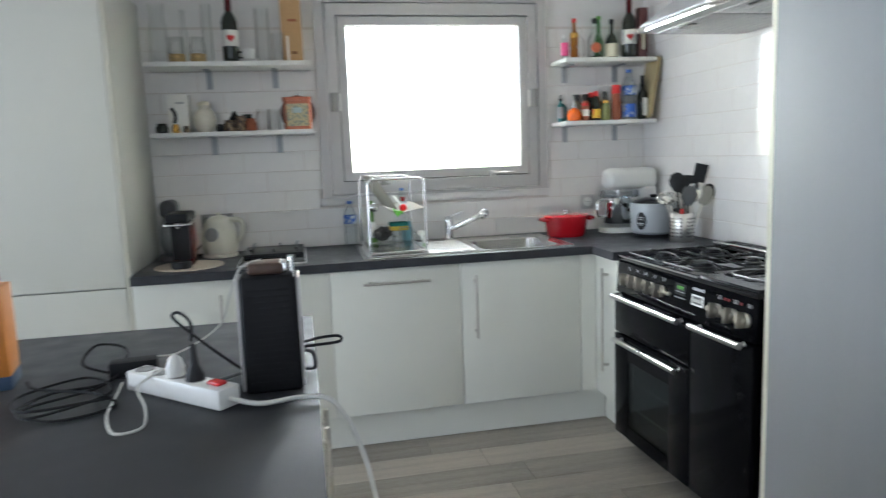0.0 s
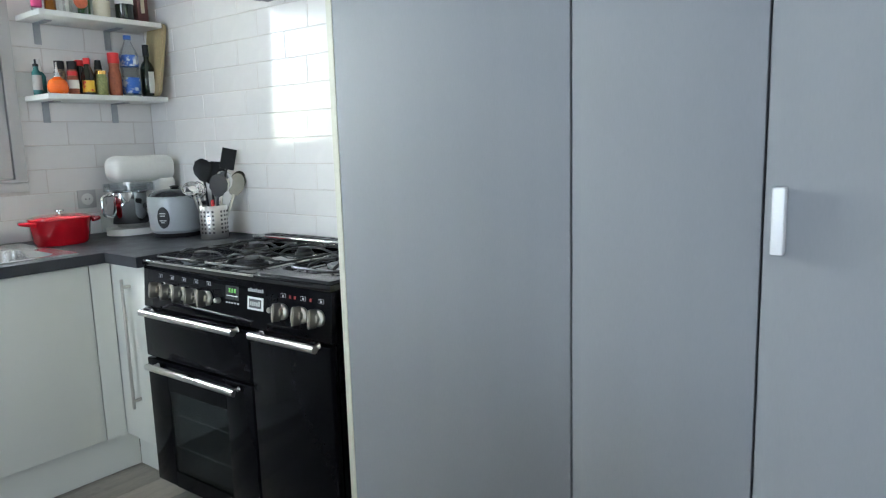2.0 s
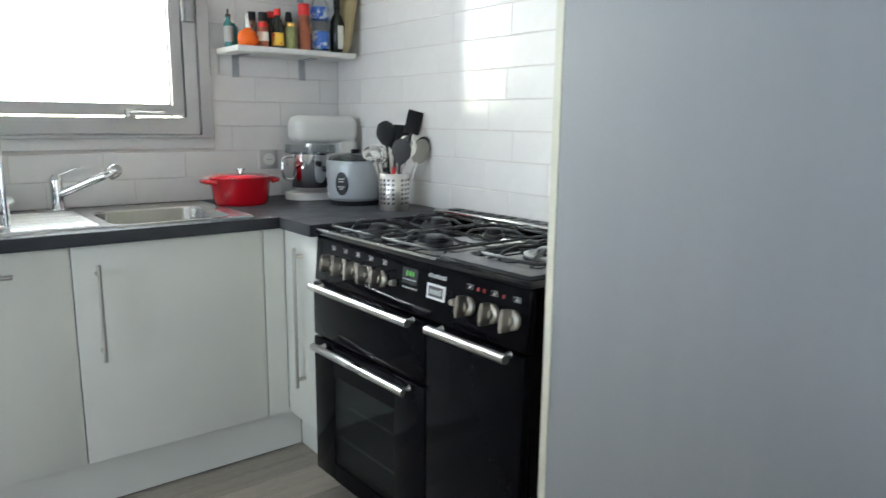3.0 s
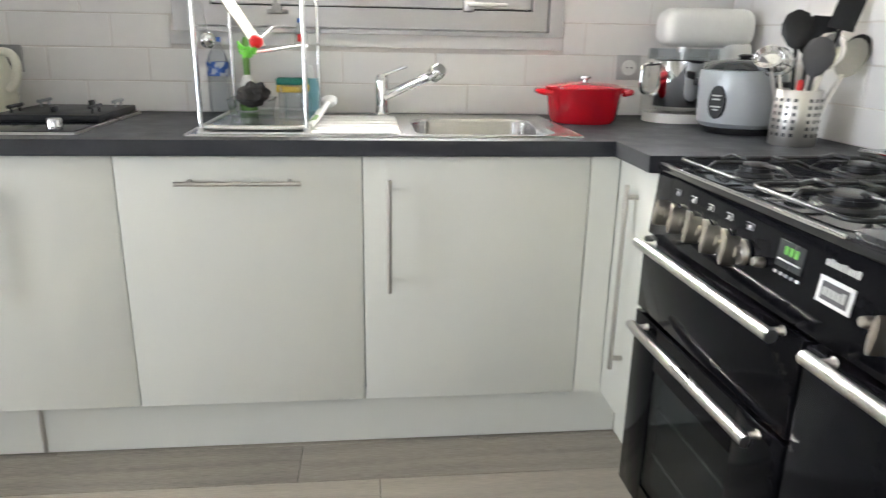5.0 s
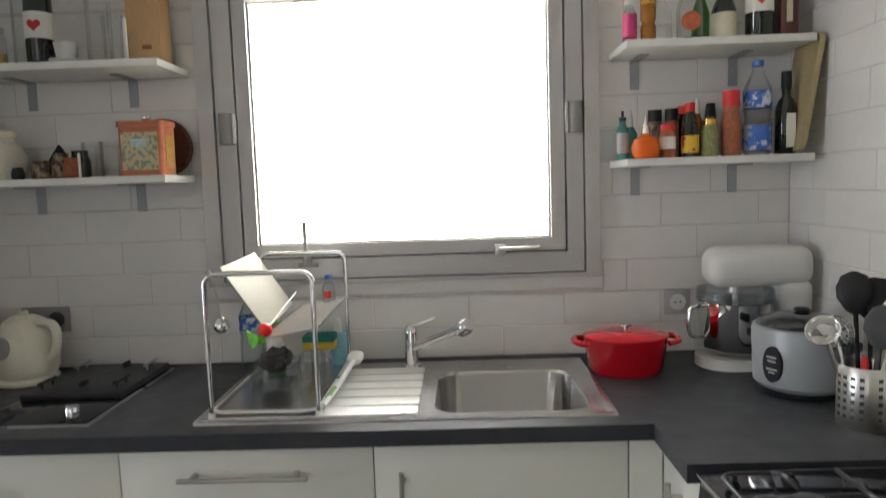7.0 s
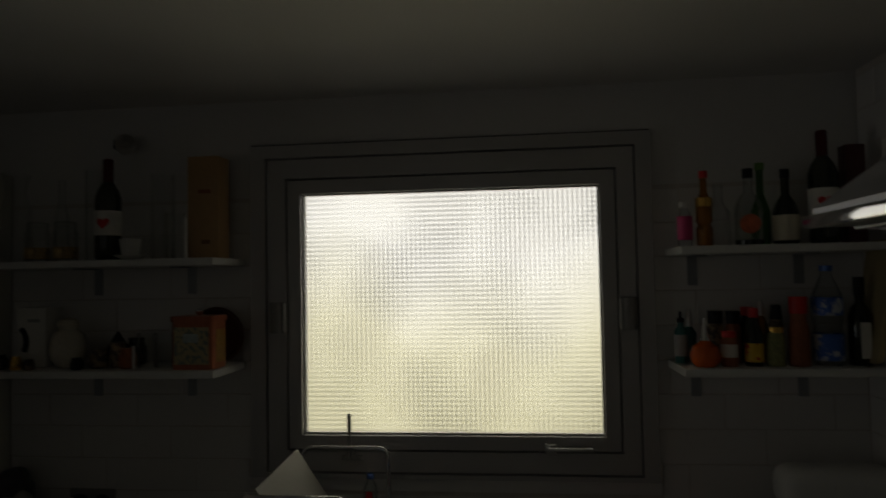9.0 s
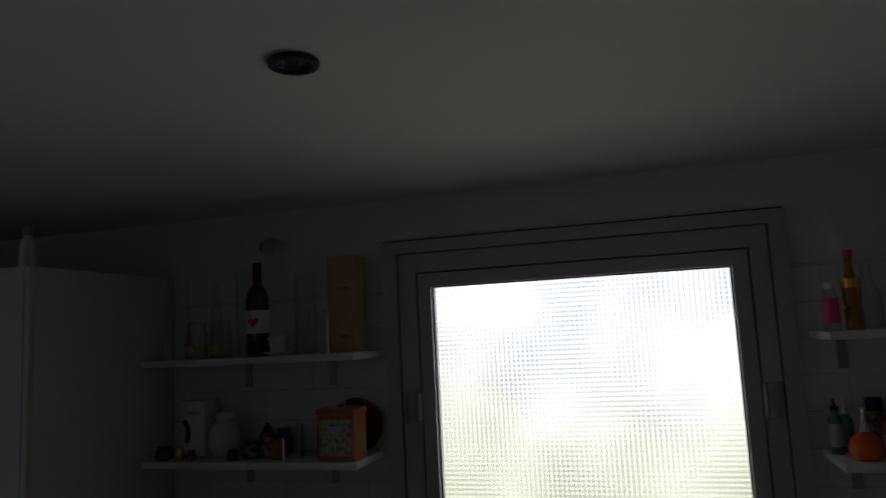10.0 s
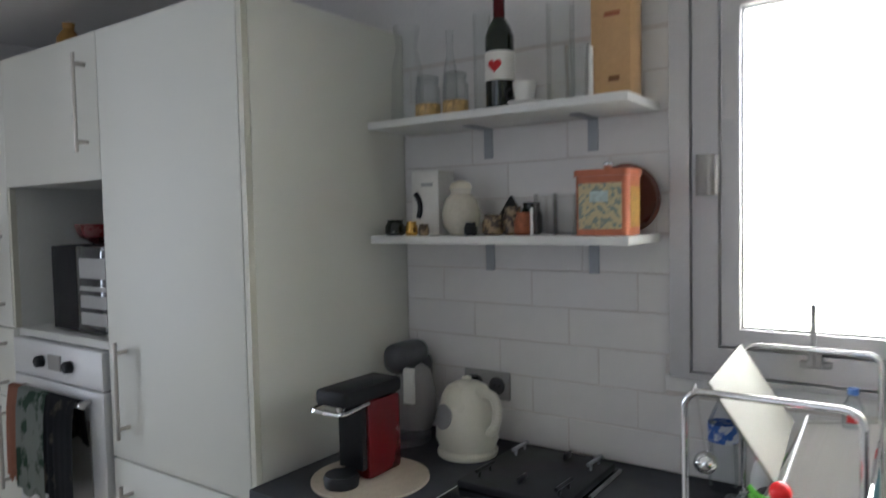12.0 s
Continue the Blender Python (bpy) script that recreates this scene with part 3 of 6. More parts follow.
part("cap", lt([(0.013, FZ + 0.1), (0.013, FZ + 0.125), (0.009, FZ + 0.13)], -1.5, -0.55, 16), M_GREYP, tp)
tp = thing("vase", "small ochre vase on top of the oven housing", "vase", (-2.6, -0.42, FZ))
part("body", lt([(0.025, FZ), (0.045, FZ + 0.05), (0.04, FZ + 0.1), (0.018, FZ + 0.13), (0.022, FZ + 0.15)], -2.6, -0.42, 20), mat("ochre_glaze", (0.45, 0.25, 0.07), 0.35), tp)

# ---- grey wardrobe wall ----
WX = 0.65
w = thing("tall_wardrobe", "grey satin tall cupboard with flush doors to the ceiling", "cupboard", (0.95, -3.0, 0))
part("side_panel", bx(WX, WALL_X, -1.893, -1.874, 0.0, CEILING - 0.004), M_EDGE, w, "cream edged side panel")
part("carcass", bx(WX + 0.024, WALL_X, -4.3, -1.895, 0.0, CEILING - 0.004), M_GREY, w)
for y0, y1 in ((-2.537, -1.895), (-2.889, -2.542), (-3.54, -2.894), (-4.2, -3.545)):
    dd = part("door", bx(WX, WX + 0.02, y0, y1, 0.01, CEILING - 0.01, bevel=0.0015), M_GREY, w, "flush satin grey door")
    if y0 == -3.54:
        part("handle", bx(WX - 0.022, WX, -2.928, -2.908, 1.07, 1.18, bevel=0.003), M_PALE, dd, "small upright pale steel handle")

# ---- window ----


def ring(bm, x0, x1, z0, z1, ix0, ix1, iz0, iz1, y0, y1):
    """A rectangular frame between an outer and an inner rectangle."""
    o = [(x0, z0), (x1, z0), (x1, z1), (x0, z1)]
    i = [(ix0, iz0), (ix1, iz0), (ix1, iz1), (ix0, iz1)]
    vo = [[bm.verts.new((x, y, z)) for x, z in o] for y in (y0, y1)]
    vi = [[bm.verts.new((x, y, z)) for x, z in i] for y in (y0, y1)]
    for k in range(4):
        j = (k + 1) % 4
        bm.faces.new((vo[0][k], vo[0][j], vi[0][j], vi[0][k]))
        bm.faces.new((vo[1][k], vo[1][j], vi[1][j], vi[1][k]))
        bm.faces.new((vo[0][k], vo[0][j], vo[1][j], vo[1][k]))
        bm.faces.new((vi[0][k], vi[0][j], vi[1][j], vi[1][k]))


win = thing("window_1", "grey aluminium pivot window with patterned glass", "window", (0.035, WALL_Y, 1.15), kind="structure")
bm = bmesh.new()
ring(bm, -0.584, 0.657, 1.152, 2.19, -0.536, 0.611, 1.166, 2.15, -0.006, 0.0275)
part("architrave", bm, M_ALU, win)
bm = bmesh.new()
ring(bm, -0.532, 0.607, 1.17, 2.146, -0.472, 0.556, 1.232, 2.085, 0.004, 0.11)
part("window_frame", bm, M_ALU, win)
sash = bmesh.new()
ring(sash, -0.466, 0.55, 1.238, 2.079, -0.424, 0.506, 1.279, 2.036, 0.008, 0.07)
sash = part("sash", sash, M_ALU, win)
bm = bmesh.new()
ring(bm, -0.4245, 0.5065, 1.2785, 2.0365, -0.419, 0.501, 1.284, 2.031, 0.03, 0.036)
part("seal", bm, M_ALU, sash)
bm = bmesh.new()
ring(bm, -0.471, 0.555, 1.233, 2.084, -0.467, 0.551, 1.237, 2.08, 0.03, 0.06)
part("gap_seal", bm, M_SEAL, win)
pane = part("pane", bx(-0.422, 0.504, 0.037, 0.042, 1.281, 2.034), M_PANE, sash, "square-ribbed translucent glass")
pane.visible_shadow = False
part("window_sill", bx(-0.6, 0.665, 0.008, 0.0275, 1.112, 1.1515, bevel=0.002), M_WALL, win)


def pivot_hinge(x0, x1, inner):
    """A half-round block over the gap between sash and frame, pale on the flank towards the glass."""
    outline = []
    for i in range(9):
        q = radians(180 * i / 8)
        outline.append(((x0 + x1) / 2 + (x1 - x0) / 2 * math.cos(q), 0.003 - 0.03 * math.sin(q) ** 0.6))
    bm = bmesh.new()
    prism(bm, outline, 1.599, 1.695)
    block = part("pivot_hinge", bm, M_GREYP, win, "dark grey half-round pivot hinge")
    xe = x1 if inner > 0 else x0
    part("flank", bx(min(xe, xe + inner * 0.008), max(xe, xe + inner * 0.008), -0.018, 0.0035, 1.602, 1.692, bevel=0.003), M_WHITEP, block, "pale rounded flank")


pivot_hinge(-0.52, -0.476, 1)
pivot_hinge(0.56, 0.606, -1)
# solid dark strip that draws the shadow line over the architrave
part("top_shadow_strip", bx(-0.584, 0.657, 0.004, 0.0276, 2.1903, 2.196), M_DGREY, win, "dark strip standing in for the shadow gap above the frame")
bm = bx(0.325, 0.36, -0.014, 0.008, 1.228, 1.262, bevel=0.003)
box(bm, 0.335, 0.465, -0.03, -0.016, 1.243, 1.255, bevel=0.004)
part("latch", bm, M_STEEL, sash, "level steel window latch")
bm = bx(-0.296, -0.232, -0.008, 0.008, 1.207, 1.222, bevel=0.003)
box(bm, -0.28, -0.25, -0.016, -0.006, 1.21, 1.24, bevel=0.003)
box(bm, -0.2725, -0.2615, -0.026, -0.016, 1.216, 1.352, bevel=0.003)
part("latch", bm, M_GREYP, sash, "upright grey window latch")

# ---- ceiling spot ----
for sx, sy in ((-0.289, -1.158), (-1.343, -1.108)):
    sp = thing("ceiling_spot", "black recessed ceiling spotlight, switched off", "spotlight", (sx, sy, CEILING), "ceiling spotlights")
    part("rim", lt([(0.044, CEILING - 0.001), (0.0425, CEILING - 0.008), (0.034, CEILING - 0.009), (0.032, CEILING - 0.001)], sx, sy, 36, cap=False), M_BLACK, sp)
    part("reflector", lt([(0.033, CEILING - 0.006), (0.017, CEILING - 0.0015)], sx, sy, 32), M_DARKGLASS, sp)
    # small chrome studs added for the highlights inside the rim
    for dx in (-0.018, 0.02):
        part("glint_stud", lt([(0.004, CEILING - 0.011), (0.004, CEILING - 0.005)], sx + dx, sy - 0.01, 10), M_CHROME, sp)

# ---- range cooker ----
Y0, Y1, FX = -1.797, -0.866, 0.664
ck = thing("range_cooker", "black enamel range cooker with steel bar handles", "cooker", (0.95, -1.35, 0), turn=1.4)
part("body", bx(FX + 0.02, 1.235, Y0, Y1, 0.1, 0.872), M_ENAMEL, ck)
part("kickboard", bx(FX + 0.06, FX + 0.08, Y0 + 0.01, Y1 - 0.01, 0.03, 0.1), M_BLACK, ck)
for y in (Y0 + 0.06, Y1 - 0.06):
    for x in (0.76, 1.18):
        part("foot", lt([(0.02, 0.0), (0.02, 0.1)], x, y, 12), M_BLACK, ck)
bm = bmesh.new()
vs = box(bm, FX - 0.004, FX + 0.04, Y0, Y1, 0.728, 0.872, bevel=0.004)
for v in bm.verts:
    if v.co.z > 0.8 and v.co.x < FX + 0.02:
        v.co.x += 0.012
panel = part("control_panel", bm, M_ENAMEL, ck, "black control panel")
part("hob_top", bx(FX + 0.002, 1.235, Y0 - 0.001, Y1 + 0.001, 0.8725, 0.893, bevel=0.005), M_HOB, ck, "black enamel hob top")
# chrome strip in place of the highlight along the rounded enamel edge
part("front_highlight", bx(FX - 0.003, FX + 0.004, -1.478, Y1, 0.887, 0.8935, bevel=0.002), M_CHROME, ck, "thin chrome strip for the highlight on the front edge")
bm = bx(1.14, 1.235, Y0 + 0.02, Y1 - 0.02, 0.893, 0.921, bevel=0.006)
rear = part("rear_vent", bm, M_HOB, ck, "raised rear vent strip")
part("trim", bx(1.131, 1.1395, Y0 + 0.02, Y1 - 0.02, 0.906, 0.922, bevel=0.002), M_CHROME, rear)
bm = bmesh.new()
for i in range(16):
    y = Y0 + 0.06 + i * 0.052
    box(bm, 1.165, 1.215, y, y + 0.035, 0.921, 0.9225)
part("slot", bm, M_BLACK, rear)


def oven_door(label, y0, y1, z0, z1, hz, hy0, hy1, opening=None):
    if opening:
        wy0, wy1, wz0, wz1 = opening
        bm = bx(FX - 0.012, FX + 0.019, y0, wy0, z0, z1, bevel=0.004)
        for a, b, lo, hi in ((wy1, y1, z0, z1), (wy0, wy1, z0, wz0), (wy0, wy1, wz1, z1)):
            box(bm, FX - 0.012, FX + 0.019, a, b, lo, hi, bevel=0.004 if a == wy1 else 0.0)
    else:
        bm = bx(FX - 0.012, FX + 0.019, y0, y1, z0, z1, bevel=0.006)
    d = part("door", bm, M_ENAMEL, ck, label)
    bm = tb([(FX - 0.044, hy0, hz), (FX - 0.044, hy1, hz)], 0.0115, 14)
    part("handle", bm, M_STEEL, d, "round brushed steel handle")
    for y in (hy0 - 0.02, hy1 + 0.02):
        bm = bmesh.new()
        lathe(bm, [(0.009, 0), (0.0065, 0.004), (0.006, 0.034)], seg=14)
        turned(bm, bm.verts, pose(FX - 0.012, y, hz, 0, -90, 0))
        part("handle_post", bm, M_STEEL, d)
    return d


oven_door("black grill compartment door", -1.447, Y1, 0.55, 0.722, 0.717, -0.908, -1.417)
left = oven_door("black oven door with a dark window", -1.447, Y1, 0.082, 0.543, 0.523, -0.914, -1.4, (-1.31, -0.985, 0.14, 0.44))
oven_door("tall black oven door", Y0, -1.454, 0.082, 0.722, 0.721, -1.496, -1.774)
part("window", bx(FX - 0.009, FX - 0.006, -1.31, -0.985, 0.14, 0.44), thin_glass("smoked_oven_glass", (0.5, 0.53, 0.55), 0.05, 1.5), left, "smoked glass oven window")
part("liner", bx(FX + 0.016, FX + 0.0185, -1.31, -0.985, 0.14, 0.44), mat("grey_oven_liner", (0.1, 0.11, 0.115), 0.45, var=0.25, scale=5), left, "grey enamelled lining behind the window")
for z in (0.225, 0.345):
    part("oven_rack", tb([(FX + 0.009, -1.309, z), (FX + 0.009, -0.986, z)], 0.0025, 6), M_STEEL, left, "wire oven rack")


def knob(y, big=True):
    bm = bmesh.new()
    r = 0.0235 if big else 0.009
    if big:
        lathe(bm, [(r, 0), (r, 0.005), (r * 0.92, 0.008), (r * 0.55, 0.011), (r * 0.5, 0.02)], seg=24)
        blade = [(0.027 * math.cos(q), 0.0062 * math.sin(q)) for q in (2 * math.pi * i / 16 for i in range(16))]
        prism(bm, blade, 0.012, 0.04)
        prism(bm, [(u * 0.8, v * 0.6) for u, v in blade], 0.0395, 0.0425)
    else:
        lathe(bm, [(r, 0), (r, 0.008), (r * 0.86, 0.016), (r * 0.7, 0.018)], seg=22)
    turned(bm, bm.verts, pose(FX - 0.001, y, 0.797, 0, -83, 0))
    part("knob", bm, M_NICKEL, panel, "satin nickel control knob" if big else "small nickel button")


for i in range(5):
    knob(-0.972 - 0.068 * i)
for y in (-1.603, -1.686, -1.752):
    knob(y)
for y in (-1.302, -1.556):
    knob(y, False)


def on_panel(name, y0, y1, z0, z1, material, label="", lift=0.0):
    bm = bx(-0.001, 0.001, y0, y1, -(z1 - z0) / 2, (z1 - z0) / 2)
    zc = (z0 + z1) / 2
    turned(bm, bm.verts, pose(FX - 0.0045 - lift + 0.012 * max(0, (zc - 0.76)) / 0.1, 0, zc, 0, 6, 0))
    part(name, bm, material, panel, label)


for y in (-0.972, -1.04, -1.108, -1.176, -1.244, -1.6, -1.684, -1.756):
    on_panel("symbol", y - 0.0105, y + 0.0105, 0.8375, 0.8495, M_PRINT)
    on_panel("symbol", y - 0.0093, y + 0.0093, 0.8387, 0.8483, M_ENAMEL, lift=0.0006)
    on_panel("symbol", y - 0.006, y + 0.002, 0.84, 0.846, M_PRINT, lift=0.0012)
for y in (-1.63, -1.65, -1.715):
    on_panel("marker", y - 0.004, y + 0.004, 0.838, 0.847, M_REDDOT)
on_panel("display", -1.398, -1.333, 0.805, 0.848, M_DARKGLASS, "dark clock display")
for i in range(3):
    on_panel("digit", -1.384 + 0.013 * i, -1.376 + 0.013 * i, 0.827, 0.84, M_LED, lift=0.0012)
on_panel("display_line", -1.393, -1.338, 0.816, 0.8185, M_PRINT, lift=0.0012)
for i in range(5):
    on_panel("button", -1.398 + 0.014 * i, -1.391 + 0.014 * i, 0.793, 0.7975, M_PRINT)
on_panel("badge", -1.513, -1.441, 0.786, 0.825, M_PALE, "pale badge plate")
on_panel("badge", -1.505, -1.449, 0.792, 0.819, M_DGREY, lift=0.0008)
for i in range(5):
    on_panel("badge_bar", -1.5 + 0.0098 * i, -1.4925 + 0.0098 * i, 0.799, 0.811 if i else 0.814, M_PRINT, lift=0.0016)
for i in range(8):
    on_panel("letter_bar", -1.512 + 0.009 * i, -1.5055 + 0.009 * i, 0.84, 0.849 if i % 3 else 0.851, M_PRINT)

HZ = 0.893


def burner(x, y, r):
    b = part("burner", lt([(r * 1.25, HZ), (r * 1.2, HZ + 0.006), (r, HZ + 0.008), (r, HZ + 0.016)], x, y, 24), M_IRON, ck, "round gas burner")
    part("burner_cap", lt([(r * 0.95, HZ + 0.016), (r * 0.95, HZ + 0.021), (r * 0.8, HZ + 0.024)], x, y, 24), M_IRON, b)


def grate(x0, x1, y0, y1, burners):
    g = part("pan_grate", bmesh.new(), M_IRON, ck, "cast iron pan grate")
    bm = bmesh.new()
    z = HZ + 0.026
    outline = [(x, y, z - 0.014) for x, y in rounded(x0, x1, y0, y1, 0.03, 4)]
    tube(bm, outline, 0.0042, 6, closed=True)
    for x in (x0 + 0.03, x1 - 0.03):
        for y in (y0 + 0.003, y1 - 0.003):
            tube(bm, [(x, y, HZ), (x, y, z - 0.014)], 0.006, 6)
    for bx_, by in burners:
        for dx, dy in ((1, 0), (-1, 0), (0, 1), (0, -1)):
            ex = x1 if dx > 0 else x0
            ey = y1 if dy > 0 else y0
            end = (ex if dx else bx_, ey if dy else by)
            if abs(end[0] - bx_) > 0.2:
                end = ((x0 + x1) / 2, end[1])
            tube(bm, [(end[0], end[1], z - 0.014), (bx_ + dx * 0.085, by + dy * 0.085, z), (bx_ + dx * 0.03, by + dy * 0.03, z - 0.001)], 0.0046, 6)
    if len(burners) > 1:
        tube(bm, [((x0 + x1) / 2, y0, z - 0.012), ((x0 + x1) / 2, y1, z - 0.012)], 0.0044, 6)
    bmesh.ops.translate(bm, vec=-origin(ck), verts=bm.verts)
    bm.to_mesh(g.data)
    bm.free()


for x, y, r in ((0.79, -1.04, 0.03), (1.02, -1.04, 0.04), (0.79, -1.31, 0.045), (1.02, -1.31, 0.026), (0.915, -1.643, 0.045)):
    burner(x, y, r)
grate(0.69, 1.125, -1.17, -0.91, ((0.79, -1.04), (1.02, -1.04)))
grate(0.69, 1.125, -1.45, -1.185, ((0.79, -1.31), (1.02, -1.31)))
bm = bmesh.new()
rim = [rounded(0.672, 1.128, Y0 + 0.004, -1.475, 0.012, 4), rounded(0.672, 1.128, Y0 + 0.004, -1.475, 0.012, 4),
       rounded(0.725, 1.105, -1.775, -1.512, 0.035, 4), rounded(0.733, 1.097, -1.767, -1.52, 0.03, 4)]
rings = [[bm.verts.new((x, y, HZ + h)) for x, y in pts] for pts, h in zip(rim, (0.0, 0.009, 0.012, 0.0006))]
for a, b in zip(rings, rings[1:]):
    for k in range(len(a)):
        bm.faces.new((a[k], a[(k + 1) % len(a)], b[(k + 1) % len(b)], b[k])).smooth = True
part("wok_surround", bm, mat("satin_black_plate", (0.02, 0.02, 0.022), 0.22, var=0.1, bump=0.004), ck, "raised satin black surround of the wok burner")
bm = bmesh.new()
tube(bm, [(x, y, HZ + 0.017) for x, y in rounded(0.745, 1.085, -1.757, -1.53, 0.05, 5)], 0.0048, 7, closed=True)
for a in range(0, 360, 60):
    c, s_ = math.cos(radians(a + 30)), math.sin(radians(a + 30))
    tube(bm, [(0.915 + 0.165 * c, -1.643 + 0.112 * s_, HZ + 0.002), (0.915 + 0.15 * c, -1.643 + 0.105 * s_, HZ + 0.018), (0.915 + 0.1 * c, -1.643 + 0.085 * s_, HZ + 0.03), (0.915 + 0.055 * c, -1.643 + 0.05 * s_, HZ + 0.028)], 0.0055, 7)
part("wok_grate", bm, M_IRON, ck, "cast iron wok grate")
part("burner_ring", lt([(0.075, HZ + 0.001), (0.078, HZ + 0.008), (0.066, HZ + 0.011), (0.06, HZ + 0.004)], 0.915, -1.643, 30), M_BRACKET, ck, "steel outer ring of the wok burner")

# ---- cooker hood ----
hd = thing("cooker_hood", "steel chimney cooker hood over the range", "hood", (1.0, -1.35, 1.83))
HB = 1.832
bm = bmesh.new()
ring_pts = [[(0.745, -1.8), (1.248, -1.8), (1.248, -0.912), (0.745, -0.912)]]
lo = [bm.verts.new((x, y, HB)) for x, y in ring_pts[0]]
mid = [bm.verts.new((x, y, HB + 0.03)) for x, y in ring_pts[0]]
top = [bm.verts.new((x, y, 2.09)) for x, y in ((0.98, -1.5), (1.248, -1.5), (1.248, -1.2), (0.98, -1.2))]
for a, b in ((lo, mid), (mid, top)):
    for i in range(4):
        bm.faces.new((a[i], a[(i + 1) % 4], b[(i + 1) % 4], b[i]))
bm.faces.new(lo[::-1]), bm.faces.new(top)
M_HOOD = mat("hood_steel", (0.29, 0.29, 0.31), 0.45, 0.6, var=0.06)
part("canopy", bm, M_HOOD, hd, "sloping grey steel canopy")
part("chimney", bx(0.98, 1.248, -1.5, -1.2, 2.09, CEILING - 0.002), M_STEEL, hd)
part("front_rail", bx(0.727, 0.7445, -1.8, -0.912, HB - 0.002, HB + 0.018, bevel=0.003), M_CHROME, hd, "bright steel front rail")
for y0, y1 in ((-1.78, -1.36), (-1.345, -0.925)):
    f = part("filter", bx(0.8, 1.2, y0, y1, HB - 0.006, HB - 0.0005, bevel=0.002), M_HOOD, hd, "steel mesh grease filter")
    bm = bmesh.new()
    for i in range(9):
        x = 0.83 + 0.04 * i
        box(bm, x, x + 0.006, y0 + 0.02, y1 - 0.02, HB - 0.0085, HB - 0.0065)
    part("filter_ribs", bm, M_HOOD, f)
    part("latch", bx(0.82, 0.84, (y0 + y1) / 2 - 0.05, (y0 + y1) / 2 + 0.05, HB - 0.012, HB - 0.0065), M_BLACK, f)

# ---- sink ----
sk = thing("sink", "stainless steel inset sink with ribbed drainer", "sink", (0.07, -0.31, 0.9))
RZ = 0.905
X0, X1, YA, YB = -0.44, 0.58, -0.575, -0.05
BX0, BX1, BY0, BY1 = 0.14, 0.525, -0.53, -0.165
bm = bmesh.new()
outer = rounded(X0, X1, YA, YB, 0.012, 6)
inner = rounded(BX0, BX1, BY0, BY1, 0.06, 6)
n = len(outer)


def loop(pts, z):
    return [bm.verts.new((x, y, z)) for x, y in pts]


def shrink(pts, d):
    cx, cy = sum(p[0] for p in pts) / len(pts), sum(p[1] for p in pts) / len(pts)
    return [(x - math.copysign(min(d, abs(x - cx)), x - cx), y - math.copysign(min(d, abs(y - cy)), y - cy)) for x, y in pts]


loops = [loop(outer, 0.9005), loop(shrink(outer, 0.002), RZ), loop(shrink(outer, 0.012), RZ), loop(shrink(outer, 0.016), RZ - 0.003)]
for a, b in zip(loops, loops[1:]):
    for i in range(n):
        bm.faces.new((a[i], a[(i + 1) % n], b[(i + 1) % n], b[i])).smooth = True
basin = [loop(inner, RZ - 0.003), loop(shrink(inner, 0.006), RZ - 0.01), loop(shrink(inner, 0.012), 0.78), loop(shrink(inner, 0.03), 0.757)]
for i in range(n):
    bm.faces.new((loops[-1][i], loops[-1][(i + 1) % n], basin[0][(i + 1) % n], basin[0][i]))
for a, b in zip(basin, basin[1:]):
    for i in range(n):
        bm.faces.new((a[i], a[(i + 1) % n], b[(i + 1) % n], b[i])).smooth = True
bm.faces.new(basin[-1])
part("bowl", bm, M_SINK_SHADED, sk)
for i in range(6):
    y = -0.535 + 0.071 * i
    bm = bmesh.new()
    prism(bm, rounded(-0.415, 0.1, y, y + 0.062, 0.012, 4), RZ - 0.003, RZ + 0.001)
    part("drainer_rib", bm, M_DRAIN_LIT, sk)
part("waste", lt([(0.035, 0.7575), (0.03, 0.76), (0.012, 0.7585)], 0.33, -0.35, 24), M_CHROME, sk, "round chrome waste")
part("overflow", bx(0.03, 0.075, -0.535, -0.518, RZ - 0.002, RZ + 0.003, bevel=0.002), M_CHROME, sk)

tp = thing("mixer_tap", "chrome kitchen mixer tap with pull-out head", "tap", (0.06, -0.1, RZ))
part("body", lt([(0.026, RZ - 0.002), (0.026, RZ + 0.006), (0.021, RZ + 0.01), (0.021, RZ + 0.105), (0.019, RZ + 0.12), (0.012, RZ + 0.128)], 0.06, -0.1, 24), M_CHROME, tp)
part("spout", tb([(0.06, -0.1, RZ + 0.055), (0.13, -0.15, RZ + 0.092), (0.2, -0.2, RZ + 0.128)], 0.014, 16), M_CHROME, tp)
bm = bmesh.new()
lathe(bm, [(0.014, -0.02), (0.023, -0.012), (0.025, 0.012), (0.021, 0.026), (0.017, 0.03)], seg=24)
turned(bm, bm.verts, pose(0.218, -0.212, RZ + 0.137, 60, 0, 40))
part("spray_head", bm, M_CHROME, tp)
bm = bmesh.new()
box(bm, 0, 0.09, -0.011, 0.011, -0.004, 0.004, bevel=0.003)
turned(bm, bm.verts, pose(0.055, -0.1, RZ + 0.122, 0, -20, -12))
part("lever", bm, M_CHROME, tp)

